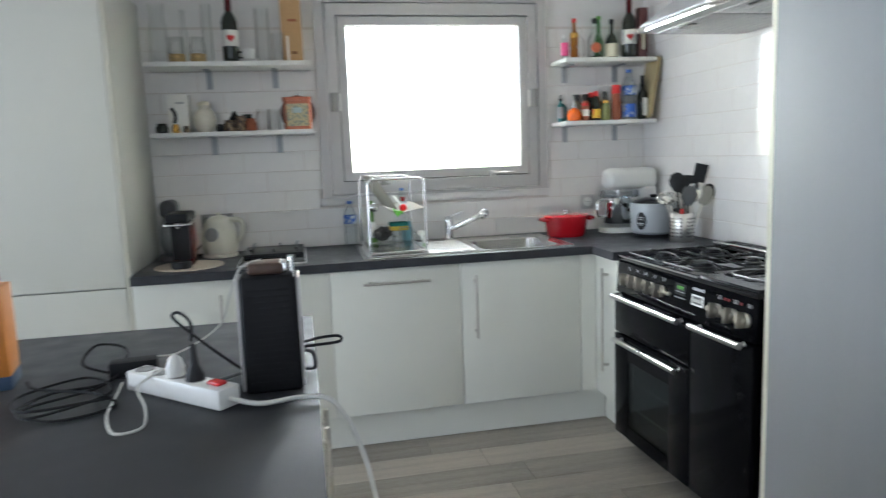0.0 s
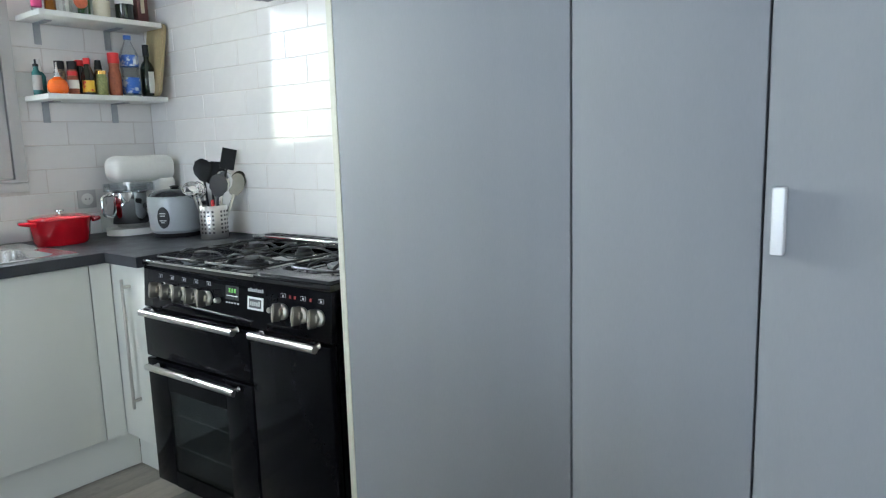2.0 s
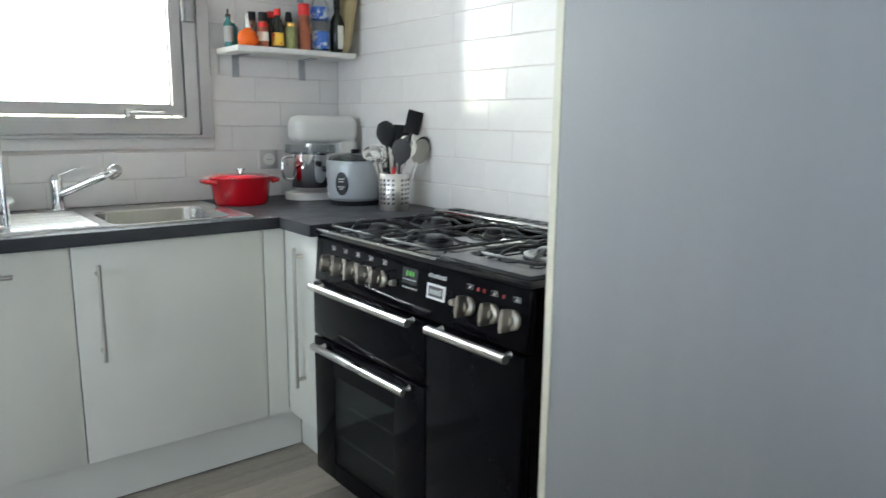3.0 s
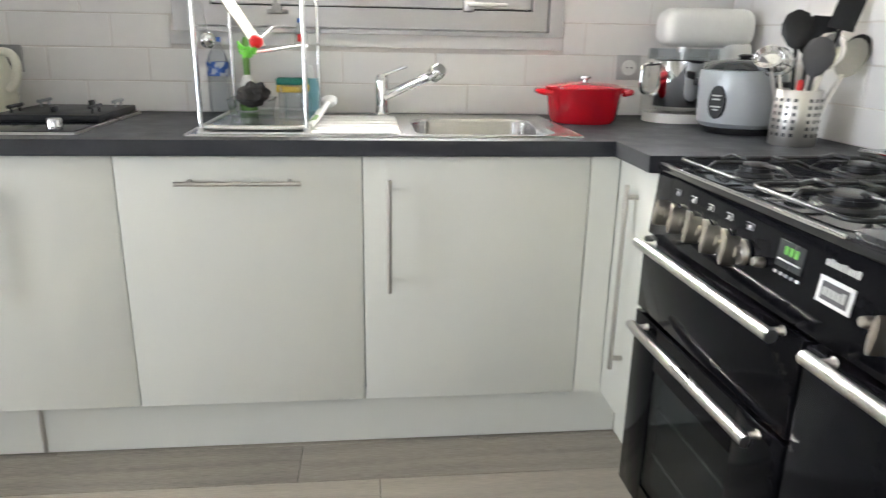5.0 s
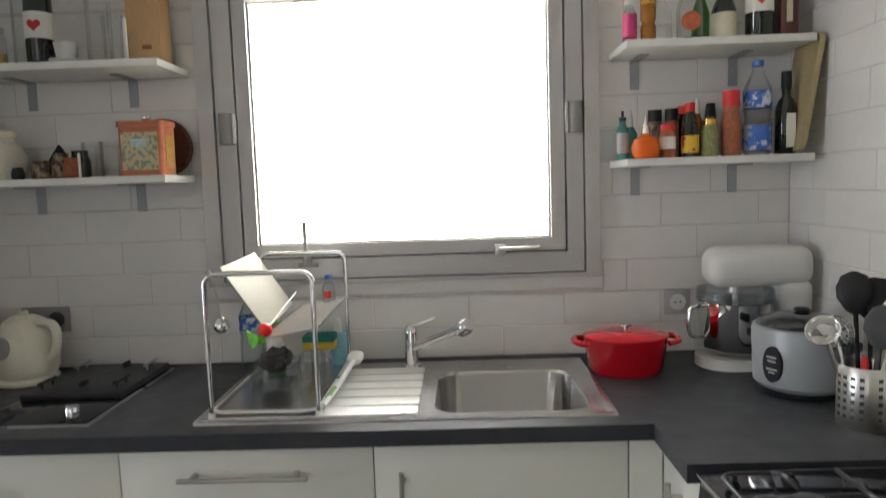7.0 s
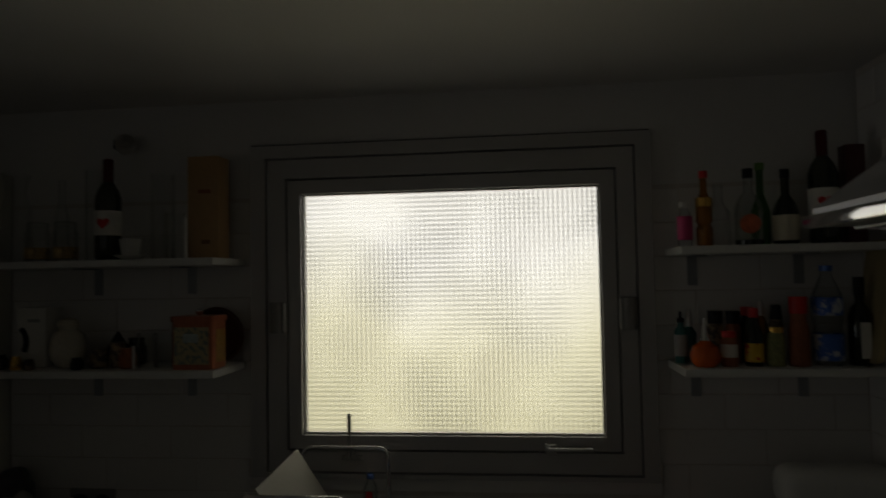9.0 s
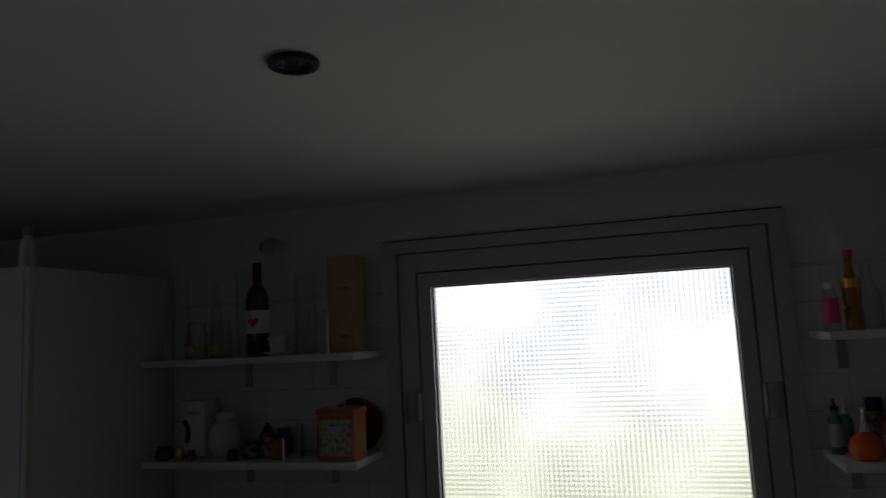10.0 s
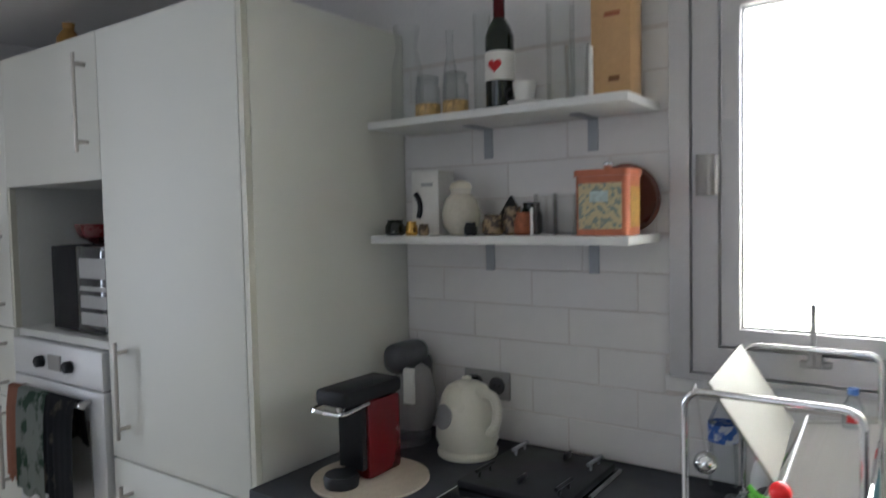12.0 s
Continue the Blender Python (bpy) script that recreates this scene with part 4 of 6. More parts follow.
# ---- small hob ----
hb = thing("domino_hob", "narrow black glass hob with pan rests", "hob", (-0.845, -0.29, 0.9))
bm = bmesh.new()
prism(bm, rounded(-0.996, -0.694, -0.56, -0.045, 0.006, 3), 0.9005, 0.906)
part("rim", bm, M_STEEL, hb, "steel rim")
part("glass_plate", bx(-0.989, -0.701, -0.553, -0.052, 0.9062, 0.9085, bevel=0.0008), mat("hob_glass", (0.008, 0.008, 0.009), 0.12, bump=0.0), hb)
part("lid", bx(-0.985, -0.705, -0.37, -0.06, 0.909, 0.928, bevel=0.004), M_BLACK, hb, "black cast pan rest tray")
for x, y in ((-0.95, -0.3), (-0.95, -0.12), (-0.74, -0.3), (-0.74, -0.12)):
    bm = tb([(x, y - 0.035, 0.944), (x + 0.006, y + 0.035, 0.946)], 0.005, 8)
    for d in (-0.025, 0.025):
        tube(bm, [(x + 0.003, y + d, 0.926), (x + 0.003, y + d, 0.945)], 0.0035, 6)
    part("pan_rest", bm, M_BRACKET if (x, y) in ((-0.95, -0.12), (-0.74, -0.12)) else M_IRON, hb)
for x, y in ((-0.845, -0.3), (-0.82, -0.1)):
    part("pan_rest", bx(x - 0.004, x + 0.004, y - 0.02, y + 0.02, 0.928, 0.945, bevel=0.003), M_IRON, hb)
part("knob", lt([(0.018, 0.9087), (0.018, 0.93), (0.016, 0.934)], -0.765, -0.5, 24), M_CHROME, hb, "chrome knob")

# ---- open shelves ----


def wall_shelf(label, x0, x1, top, brackets):
    s = thing("wall_shelf", label, "shelf", ((x0 + x1) / 2, -0.09, top - 0.021), "open wall shelves")
    part("board", bx(x0, x1, -0.208, WALL_Y - 0.001, top - 0.021, top, bevel=0.0012), M_WHITEP, s)
    for x in brackets:
        b = part("bracket", bx(x - 0.014, x + 0.014, WALL_Y - 0.005, WALL_Y - 0.001, top - 0.108, top - 0.0215), M_BRACKET, s, "grey steel bracket")
        bm = bx(x - 0.014, x + 0.014, -0.1, WALL_Y - 0.005, top - 0.0255, top - 0.0215)
        part("arm", bm, M_BRACKET, b)


LO, UP = 1.508, 1.834
for top in (LO, UP):
    wall_shelf("white wall shelf crowded with jars and keepsakes" if top == LO else "white wall shelf holding glassware and a bottle", -1.378, -0.614, top, (-1.112, -0.79))
    wall_shelf("white wall shelf crowded with sauces and oils" if top == LO else "white wall shelf lined with liquor bottles", 0.692, 1.21, top, (0.77, 1.07))

# ---- island ----
isl = thing("kitchen_island", "white kitchen island with dark grey worktop", "island", (-1.6, -2.2, 0))
IX, IY0, IY1 = -0.687, -2.88, -1.625
part("worktop", bx(-2.6, IX, IY0, IY1, 0.861, 0.9, bevel=0.0015), M_TOP, isl, "dark grey laminate top")
part("carcass", bx(-2.58, IX - 0.04, IY0 + 0.02, IY1 - 0.02, 0.1, 0.86), M_CARC, isl)
part("plinth_board", bx(-2.55, IX - 0.08, IY0 + 0.06, IY1 - 0.06, 0.004, 0.1), M_CAB, isl)
for y0, y1 in ((-2.858, -2.258), (-2.252, -1.647)):
    dd = part("door", bx(IX - 0.04, IX - 0.021, y0, y1, 0.11, 0.855, bevel=0.0012), M_CAB, isl, "white lacquered door")
    ym = y1 - 0.05 if y0 < -2.5 else y0 + 0.05
    bm = tb([(IX + 0.012, ym, 0.6), (IX + 0.012, ym, 0.82)], 0.006, 8)
    for z in (0.63, 0.79):
        tube(bm, [(IX - 0.021, ym, z), (IX + 0.012, ym, z)], 0.006, 8)
    part("handle", bm, M_NICKEL, dd, "brushed steel bar handle")

# ---- things on the worktop ----
TOPZ = 0.9


def small(name, label, category, at, group=""):
    return thing(name, label, category, at, group)


# red casserole
x, y = 0.684, -0.2
c = small("casserole", "oval red enamelled casserole with lid", "pot", (x, y, TOPZ))
part("body", lt([(0.095, TOPZ), (0.105, TOPZ + 0.012), (0.118, TOPZ + 0.098), (0.121, TOPZ + 0.104), (0.113, TOPZ + 0.104), (0.1, TOPZ + 0.02)], x, y, 40, sx=1.0, sy=0.85), M_RED, c)
ld = part("lid", lt([(0.122, TOPZ + 0.1045), (0.122, TOPZ + 0.109), (0.1, TOPZ + 0.117), (0.05, TOPZ + 0.122), (0.02, TOPZ + 0.123)], x, y, 40, sx=1.0, sy=0.85), M_RED, c)
part("knob", lt([(0.008, TOPZ + 0.122), (0.008, TOPZ + 0.13), (0.019, TOPZ + 0.134), (0.019, TOPZ + 0.14), (0.012, TOPZ + 0.143)], x, y, 20), M_CHROME, ld, "steel lid knob")
for s in (-1, 1):
    bm = bmesh.new()
    tube(bm, curve([(x + s * 0.111, y - 0.045, TOPZ + 0.09), (x + s * 0.14, y - 0.035, TOPZ + 0.094), (x + s * 0.147, y, TOPZ + 0.095), (x + s * 0.14, y + 0.035, TOPZ + 0.094), (x + s * 0.111, y + 0.045, TOPZ + 0.09)], 5), 0.009, 8)
    part("handle", bm, M_RED, c)

# wall sockets
for sx, label in ((0.9, "grey square wall socket on the tiles"), (-1.13, "grey double wall socket on the tiles")):
    w_ = 0.041 if sx > 0 else 0.078
    s = small("wall_socket", label, "socket", (sx, WALL_Y, 1.06))
    pl = part("plate", bx(sx - w_, sx + w_, 0.011, WALL_Y - 0.0005, 1.019, 1.101, bevel=0.003), M_ALU if sx > 0 else M_GREYP, s)
    for dx in ((0,) if sx > 0 else (-0.037, 0.037)):
        bm = bmesh.new()
        lathe(bm, [(0.026, 0), (0.026, 0.003), (0.021, 0.0035), (0.02, 0.0015)], seg=24)
        turned(bm, bm.verts, pose(sx + dx, 0.011, 1.06, 90))
        part("outlet", bm, M_WHITEP if sx > 0 else M_DGREY, pl)
        for h in (-0.008, 0.008):
            bm = bmesh.new()
            lathe(bm, [(0.0025, 0.0), (0.0025, 0.0042)], seg=8)
            turned(bm, bm.verts, pose(sx + dx + h, 0.011, 1.06, 90))
            part("pin_hole", bm, M_BLACK, pl)

# stand mixer
mx, my = 1.02, -0.15
m = small("stand_mixer", "white stand mixer with a steel bowl", "mixer", (mx, my, TOPZ))
bm = bmesh.new()
prism(bm, rounded(mx - 0.115, mx + 0.2, my - 0.09, my + 0.09, 0.085, 8), TOPZ, TOPZ + 0.028)
part("base", bm, M_WHITEP, m)
bm = bx(mx + 0.11, mx + 0.2, my - 0.055, my + 0.055, TOPZ + 0.028, TOPZ + 0.25, bevel=0.025, segments=3)
part("column", bm, M_WHITEP, m)
bm = bx(mx - 0.092, mx + 0.205, my - 0.062, my + 0.062, TOPZ + 0.232, TOPZ + 0.348, bevel=0.042, segments=5)
part("head", bm, M_WHITEP, m)
bl = part("bowl", lt([(0.055, TOPZ + 0.032), (0.085, TOPZ + 0.05), (0.1, TOPZ + 0.1), (0.105, TOPZ + 0.19), (0.109, TOPZ + 0.193), (0.1, TOPZ + 0.188), (0.09, TOPZ + 0.08), (0.05, TOPZ + 0.045)], mx - 0.005, my, 36), M_CHROME, m, "polished steel mixing bowl")
bm = tb(curve([(mx - 0.105, my - 0.02, TOPZ + 0.18), (mx - 0.145, my - 0.03, TOPZ + 0.17), (mx - 0.145, my - 0.03, TOPZ + 0.1), (mx - 0.1, my - 0.02, TOPZ + 0.085)], 5), 0.006, 8)
part("bowl_handle", bm, M_CHROME, bl)
part("splash_guard", lt([(0.108, TOPZ + 0.194), (0.106, TOPZ + 0.226), (0.1, TOPZ + 0.226), (0.102, TOPZ + 0.196)], mx - 0.005, my, 32), M_CLEARP, m, "clear splash guard")
part("attachment_hub", lt([(0.024, TOPZ + 0.215), (0.024, TOPZ + 0.24)], mx - 0.005, my, 20), M_STEEL, m)
part("beater_shaft", lt([(0.008, TOPZ + 0.08), (0.008, TOPZ + 0.24)], mx - 0.005, my, 12), M_STEEL, m)
bm = tb(curve([(mx + 0.2, my, TOPZ + 0.2), (mx + 0.225, my + 0.02, TOPZ + 0.18), (mx + 0.222, my + 0.06, TOPZ + 0.06), (mx + 0.215, my + 0.1, TOPZ + 0.006)], 6), 0.0035, 6)
part("power_cable", bm, M_BLACK, m)

# rice cooker
rx, ry = 1.075, -0.42
r = small("rice_cooker", "grey round rice cooker with a glass lid", "rice cooker", (rx, ry, TOPZ))
part("foot_ring", lt([(0.098, TOPZ), (0.104, TOPZ + 0.012), (0.104, TOPZ + 0.018)], rx, ry, 36), M_BLACK, r)
part("body", lt([(0.1, TOPZ + 0.018), (0.112, TOPZ + 0.03), (0.117, TOPZ + 0.16), (0.114, TOPZ + 0.172), (0.104, TOPZ + 0.174)], rx, ry, 44), mat("silver_grey_paint", (0.36, 0.38, 0.4), 0.35, 0.15, var=0.03), r)
part("lid", lt([(0.108, TOPZ + 0.1745), (0.1, TOPZ + 0.186), (0.06, TOPZ + 0.2), (0.02, TOPZ + 0.205)], rx, ry, 36), M_DARKGLASS, r, "dark glass lid")
part("lid_knob", lt([(0.01, TOPZ + 0.202), (0.016, TOPZ + 0.207), (0.02, TOPZ + 0.212), (0.014, TOPZ + 0.216)], rx, ry, 20), M_BLACK, r)
ang = math.degrees(math.atan2(-0.62, -1))
cp = bmesh.new()
prism(cp, [(0.024 * math.cos(a), 0.045 * math.sin(a)) for a in (2 * math.pi * i / 24 for i in range(24))], 0, 0.012)
ca, sa = math.cos(radians(ang)), math.sin(radians(ang))
turned(cp, cp.verts, Matrix(((-sa, 0, ca, rx + 0.11 * ca), (ca, 0, sa, ry + 0.11 * sa), (0, 1, 0, TOPZ + 0.088), (0, 0, 0, 1))))
cp = part("control_panel", cp, M_BLACK, r, "oval black control panel")
for dz, wd in ((0.018, 0.013), (0.008, 0.011), (-0.012, 0.015), (-0.02, 0.008)):
    bm = bx(-wd, wd, -0.0022, 0.0022, 0.0121, 0.0128)
    turned(bm, bm.verts, Matrix(((-sa, 0, ca, rx + 0.11 * ca), (ca, 0, sa, ry + 0.11 * sa), (0, 1, 0, TOPZ + 0.088 + dz), (0, 0, 0, 1))))
    part("print_bar", bm, M_PRINT, cp)
for s in (-1, 1):
    bm = bx(-0.03, 0.03, 0, 0.028, -0.012, 0.012, bevel=0.006)
    a = radians(ang + 90 * s)
    turned(bm, bm.verts, Matrix(((-math.sin(a), math.cos(a), 0, rx + 0.11 * math.cos(a)), (math.cos(a), math.sin(a), 0, ry + 0.11 * math.sin(a)), (0, 0, 1, TOPZ + 0.135), (0, 0, 0, 1))))
    part("handle", bm, M_BLACK, r)

# utensil holder with its utensils
hx, hy = 1.09, -0.67
h = small("utensil_holder", "perforated steel utensil holder", "holder", (hx, hy, TOPZ))
part("body", lt([(0.054, TOPZ), (0.056, TOPZ + 0.003), (0.056, TOPZ + 0.135), (0.0545, TOPZ + 0.137), (0.053, TOPZ + 0.135), (0.053, TOPZ + 0.006)], hx, hy, 40), M_STEEL, h)
bm = bmesh.new()
for i in range(20):
    a = 2 * math.pi * i / 20
    if i % 5 == 4:
        continue
    for j in range(6):
        vs = box(bm, -0.0042, 0.0042, -0.0565, -0.0555, -0.0042, 0.0042)
        turned(bm, vs, pose(hx, hy, TOPZ + 0.028 + 0.017 * j, 0, 0, math.degrees(a)))
part("perforation", bm, M_DGREY, h, "rows of dark square holes")["kind"] = "stuff"


def utensil(name, label, foot, tip, head, m_handle, m_head):
    """A long tool standing in the holder, its head's near end at tip and its face to the room."""
    a, b = Vector((hx + foot[0], hy + foot[1], TOPZ + 0.008)), Vector(tip)
    u = thing(name, label, "utensil", a, "utensils in the holder")
    d = (b - a).normalized()
    part("handle", tb([a, a + (b - a) * 0.6, b], 0.005, 8), m_handle, u)
    bm = bmesh.new()
    if head == "spoon":
        lathe(bm, [(0.004, 0), (0.02, 0.012), (0.036, 0.04), (0.037, 0.064), (0.026, 0.09), (0.006, 0.1)], seg=20, sy=0.22)
    elif head == "flat":
        box(bm, -0.03, 0.03, -0.0022, 0.0022, 0.0, 0.09, bevel=0.002)
    elif head == "oval":
        prism(bm, [(0.033 * math.cos(t), 0.048 + 0.05 * math.sin(t)) for t in (2 * math.pi * i / 26 for i in range(26))], -0.002, 0.002)
        for i in range(5):
            box(bm, -0.02, 0.02, 0.02 + 0.013 * i, 0.025 + 0.013 * i, -0.0026, 0.0026)
        turned(bm, bm.verts, pose(0, 0, 0, 90, 0, 0))
    elif head == "skimmer":
        for q in (0.012, 0.024, 0.036):
            tube(bm, [(q * math.cos(t), 0, 0.036 + q * math.sin(t)) for t in (2 * math.pi * i / 20 for i in range(20))], 0.0022, 5, closed=True)
        for t in range(6):
            c_, s_ = math.cos(t * math.pi / 6), math.sin(t * math.pi / 6)
            tube(bm, [(-0.036 * c_, 0, 0.036 - 0.036 * s_), (0.036 * c_, 0, 0.036 + 0.036 * s_)], 0.0016, 5)
    elif head == "ladle":
        lathe(bm, [(0.008, -0.03), (0.028, -0.02), (0.036, 0.004), (0.034, 0.004), (0.026, -0.017), (0.006, -0.026)], seg=22)
        turned(bm, bm.verts, pose(0, -0.02, 0.02, 40, 0, 0))
    zax = d
    yax = Vector((0.5, 0.85, 0))
    yax = (yax - zax * yax.dot(zax)).normalized()
    xax = yax.cross(zax)
    m_ = Matrix((xax, yax, zax)).transposed().to_4x4()
    turned(bm, bm.verts, Matrix.Translation(b - d * 0.004) @ m_)
    if head == "none":
        lathe(bm, [(0.007, b.z - 0.02), (0.008, b.z), (0.005, b.z + 0.012)], b.x, b.y, 12)
    part("head", bm, m_head, u)


utensil("spatula", "long black kitchen spatula with a flat blade", (0.0, -0.005), (1.178, -0.66, 1.185), "flat", M_BLACK, M_BLACK)
utensil("serving_spoon", "long black plastic kitchen spoon", (0.0, 0.015), (1.1, -0.61, 1.135), "spoon", M_BLACK, M_BLACK)
utensil("serving_spoon", "second black spoon leaning behind", (0.02, 0.02), (1.135, -0.61, 1.12), "spoon", M_BLACK, M_BLACK)
utensil("serving_spoon", "polished round steel serving spoon", (0.0, -0.02), (1.145, -0.665, 1.085), "spoon", M_STEEL, M_CHROME)
utensil("slotted_turner", "oval slotted stainless steel turner", (0.02, -0.02), (1.185, -0.685, 1.075), "oval", M_STEEL, mat("dull_steel", (0.33, 0.32, 0.31), 0.35, 1.0))
utensil("serving_spoon", "dark oval spoon behind the turner", (0.025, 0.0), (1.2, -0.672, 1.085), "oval", M_BLACK, M_BLACK)
utensil("spatula", "wide black plastic turner", (0.02, 0.01), (1.15, -0.63, 1.13), "flat", M_BLACK, M_BLACK)
utensil("serving_spoon", "dark grey spoon at the front", (-0.01, -0.02), (1.115, -0.675, 1.07), "spoon", M_DGREY, M_DGREY)
utensil("ladle", "steel soup ladle tilted outwards", (-0.02, 0.01), (1.01, -0.655, 1.1), "ladle", M_STEEL, M_CHROME)
utensil("skimmer", "small round steel wire strainer", (-0.015, 0.0), (1.045, -0.645, 1.07), "skimmer", M_STEEL, M_CHROME)
utensil("paring_knife", "knife with a red plastic handle", (-0.02, -0.02), (1.07, -0.7, 1.05), "none", M_REDP, M_REDP)

# dish rack
dx0, dx1, dy0, dy1 = -0.402, -0.14, -0.53, -0.06
dr = small("dish_rack", "two-tier chrome dish rack on the drainer", "dish rack", (-0.27, -0.3, RZ))


def arch(y, x0, x1, top, bottom):
    pts = [(x0, y, bottom)]
    k = 0.028
    for cx, a0 in ((x0 + k, 180), (x1 - k, 90)):
        for i in range(6):
            a = radians(a0 - 90 * i / 5)
            pts.append((cx + k * math.cos(a), y, top - k + k * math.sin(a)))
    return pts + [(x1, y, bottom)]


part("front_frame", tb(arch(dy0, dx0, dx1, 1.258, RZ + 0.012), 0.0062, 10), M_CHROME, dr, "bent steel tube frame")
part("rear_frame", tb(arch(dy1, dx0, dx1 + 0.002, 1.258, RZ + 0.012), 0.0062, 10), M_CHROME, dr, "bent steel tube frame")
base = [(x, y, RZ + 0.012) for x, y in rounded(dx0, dx1, dy0, dy1, 0.03, 4)]
part("base_frame", tb(base, 0.0062, 10, closed=True), M_STEEL, dr)
for x, y in ((dx0, dy0), (dx1, dy0), (dx0, dy1), (dx1, dy1)):
    part("foot", lt([(0.009, RZ + 0.001), (0.009, RZ + 0.012)], x, y, 12), M_WHITEP, dr)
tray = part("drip_tray", bx(dx0 + 0.008, dx1 - 0.008, dy0 + 0.01, dy1 - 0.01, RZ + 0.008, RZ + 0.0115), M_SINK_SHADED, dr, "steel drip tray")
TZ = 1.106
SLOPE = pose(-0.205, -0.295, TZ, 0, -9, 0)
bm = bx(-0.072, 0.072, -0.235, 0.235, -0.002, 0.0, bevel=0.0008)
turned(bm, bm.verts, SLOPE)
top_tray = part("upper_tray", bm, M_PALE, dr, "sloping ribbed steel tray")
rib = bmesh.new()
tube(rib, [(-0.07, -0.227, 0.0006), (0.07, -0.227, 0.0006)], 0.0022, 6)
turned(rib, rib.verts, SLOPE)
rib = part("rib", rib, M_STEEL, top_tray)
for i in range(1, 42):
    rib2 = rib.copy()
    scene.collection.objects.link(rib2)
    rib2.location.y += 0.011 * i
for x in (-0.072, 0.072):
    bm = tb([(x, -0.237, 0.002), (x, 0.237, 0.002)], 0.0042, 8)
    turned(bm, bm.verts, SLOPE)
    part("rim", bm, M_CHROME, top_tray)
for y in (dy0, dy1):
    bm = bmesh.new()
    tube(bm, [(-0.275, y + 0.003, TZ - 0.009), (-0.206, y + 0.003, TZ + 0.002), (dx1, y + 0.003, TZ + 0.013)], 0.004, 8)
    part("tray_support", bm, M_STEEL, dr)

cb = small("cutting_board", "thin white plastic cutting board standing tilted in the rack", "cutting board", (-0.29, -0.35, 1.11))
bm = bmesh.new()
box(bm, -0.095, 0.095, -0.19, 0.19, -0.0025, 0.0025, bevel=0.002)
turned(bm, bm.verts, pose(-0.33, -0.32, 1.192, 0, 57, 4))
part("board", bm, M_BOARDP, cb)
bt = small("water_bottle", "clear plastic water bottle with a blue label", "bottle", (-0.455, -0.02, TOPZ))


def pet_bottle(t, x, y, z, s, label_material, cap_material):
    part("body", lt([(0.03 * s, z), (0.036 * s, z + 0.01 * s), (0.036 * s, z + 0.08 * s), (0.033 * s, z + 0.1 * s), (0.036 * s, z + 0.12 * s), (0.036 * s, z + 0.175 * s), (0.014 * s, z + 0.225 * s), (0.013 * s, z + 0.235 * s)], x, y, 24), M_CLEARP, t)
    part("label", lt([(0.0366 * s, z + 0.125 * s), (0.0366 * s, z + 0.17 * s)], x, y, 24, cap=False), label_material, t, "printed wrap label")
    part("cap", lt([(0.0155 * s, z + 0.235 * s), (0.0155 * s, z + 0.25 * s)], x, y, 18), cap_material, t, "blue screw cap")


pet_bottle(bt, -0.455, -0.022, TOPZ, 0.94, M_BLUEP, M_BLUE)
sb = small("small_bottle", "small clear bottle with a blue cap on the upper tray", "bottle", (-0.185, -0.1, TZ + 0.004))
part("body", lt([(0.018, TZ + 0.006), (0.02, TZ + 0.01), (0.02, TZ + 0.05), (0.01, TZ + 0.07), (0.009, TZ + 0.075)], -0.185, -0.1, 20), M_CLEARP, sb)
part("label", bx(-0.195, -0.175, -0.1215, -0.118, TZ + 0.02, TZ + 0.042, bevel=0.001), M_REDP, sb, "red label")
part("cap", lt([(0.0105, TZ + 0.075), (0.0105, TZ + 0.088)], -0.185, -0.1, 16), M_BLUE, sb)
tz = RZ + 0.0118
pc = small("plastic_box", "open clear plastic food box", "box", (-0.318, -0.258, tz))
bm = bmesh.new()
a, b = rounded(-0.37, -0.265, -0.31, -0.205, 0.012, 3), rounded(-0.38, -0.255, -0.32, -0.195, 0.014, 3)
ra = [bm.verts.new((x, y, tz + 0.001)) for x, y in a]
rb = [bm.verts.new((x, y, tz + 0.05)) for x, y in b]
for i in range(len(ra)):
    bm.faces.new((ra[i], ra[(i + 1) % len(ra)], rb[(i + 1) % len(ra)], rb[i]))
bm.faces.new(ra[::-1])
bmesh.ops.solidify(bm, geom=list(bm.faces), thickness=0.0015)
part("tub", bm, M_CLEARP, pc)
part("rim", tb([(x, y, tz + 0.05) for x, y in b], 0.0025, 6, closed=True), M_CLEARP, pc)
sw = small("scouring_wool", "dark bundle of scouring wool in the plastic box", "sponge", (-0.31, -0.26, tz + 0.02))
bm = bmesh.new()
bmesh.ops.create_icosphere(bm, subdivisions=4, radius=0.045)
for v in bm.verts:
    n_ = noise.noise(v.co * 45) * 0.012 + noise.noise(v.co * 130) * 0.005
    v.co *= 1 + n_ / 0.045
    v.co.z *= 0.75
bmesh.ops.translate(bm, vec=(-0.312, -0.26, tz + 0.062), verts=bm.verts)
for f in bm.faces:
    f.smooth = True
part("wool", bm, M_WOOL, sw)
sp_ = small("sponge", "yellow sponge with a green scouring face", "sponge", (-0.212, -0.125, tz))
part("stand", lt([(0.03, tz), (0.034, tz + 0.06)], -0.212, -0.125, 20), M_CLEARP, sp_)
part("foam", bx(-0.26, -0.165, -0.16, -0.09, tz + 0.0605, tz + 0.083, bevel=0.004), M_SPONGE, sp_)
part("pad", bx(-0.26, -0.165, -0.16, -0.09, tz + 0.0832, tz + 0.102, bevel=0.002), M_SCOUR, sp_, "green scouring pad")
gl = small("glass_mug", "clear glass mug upside down on the tray", "mug", (-0.2, -0.3, tz))
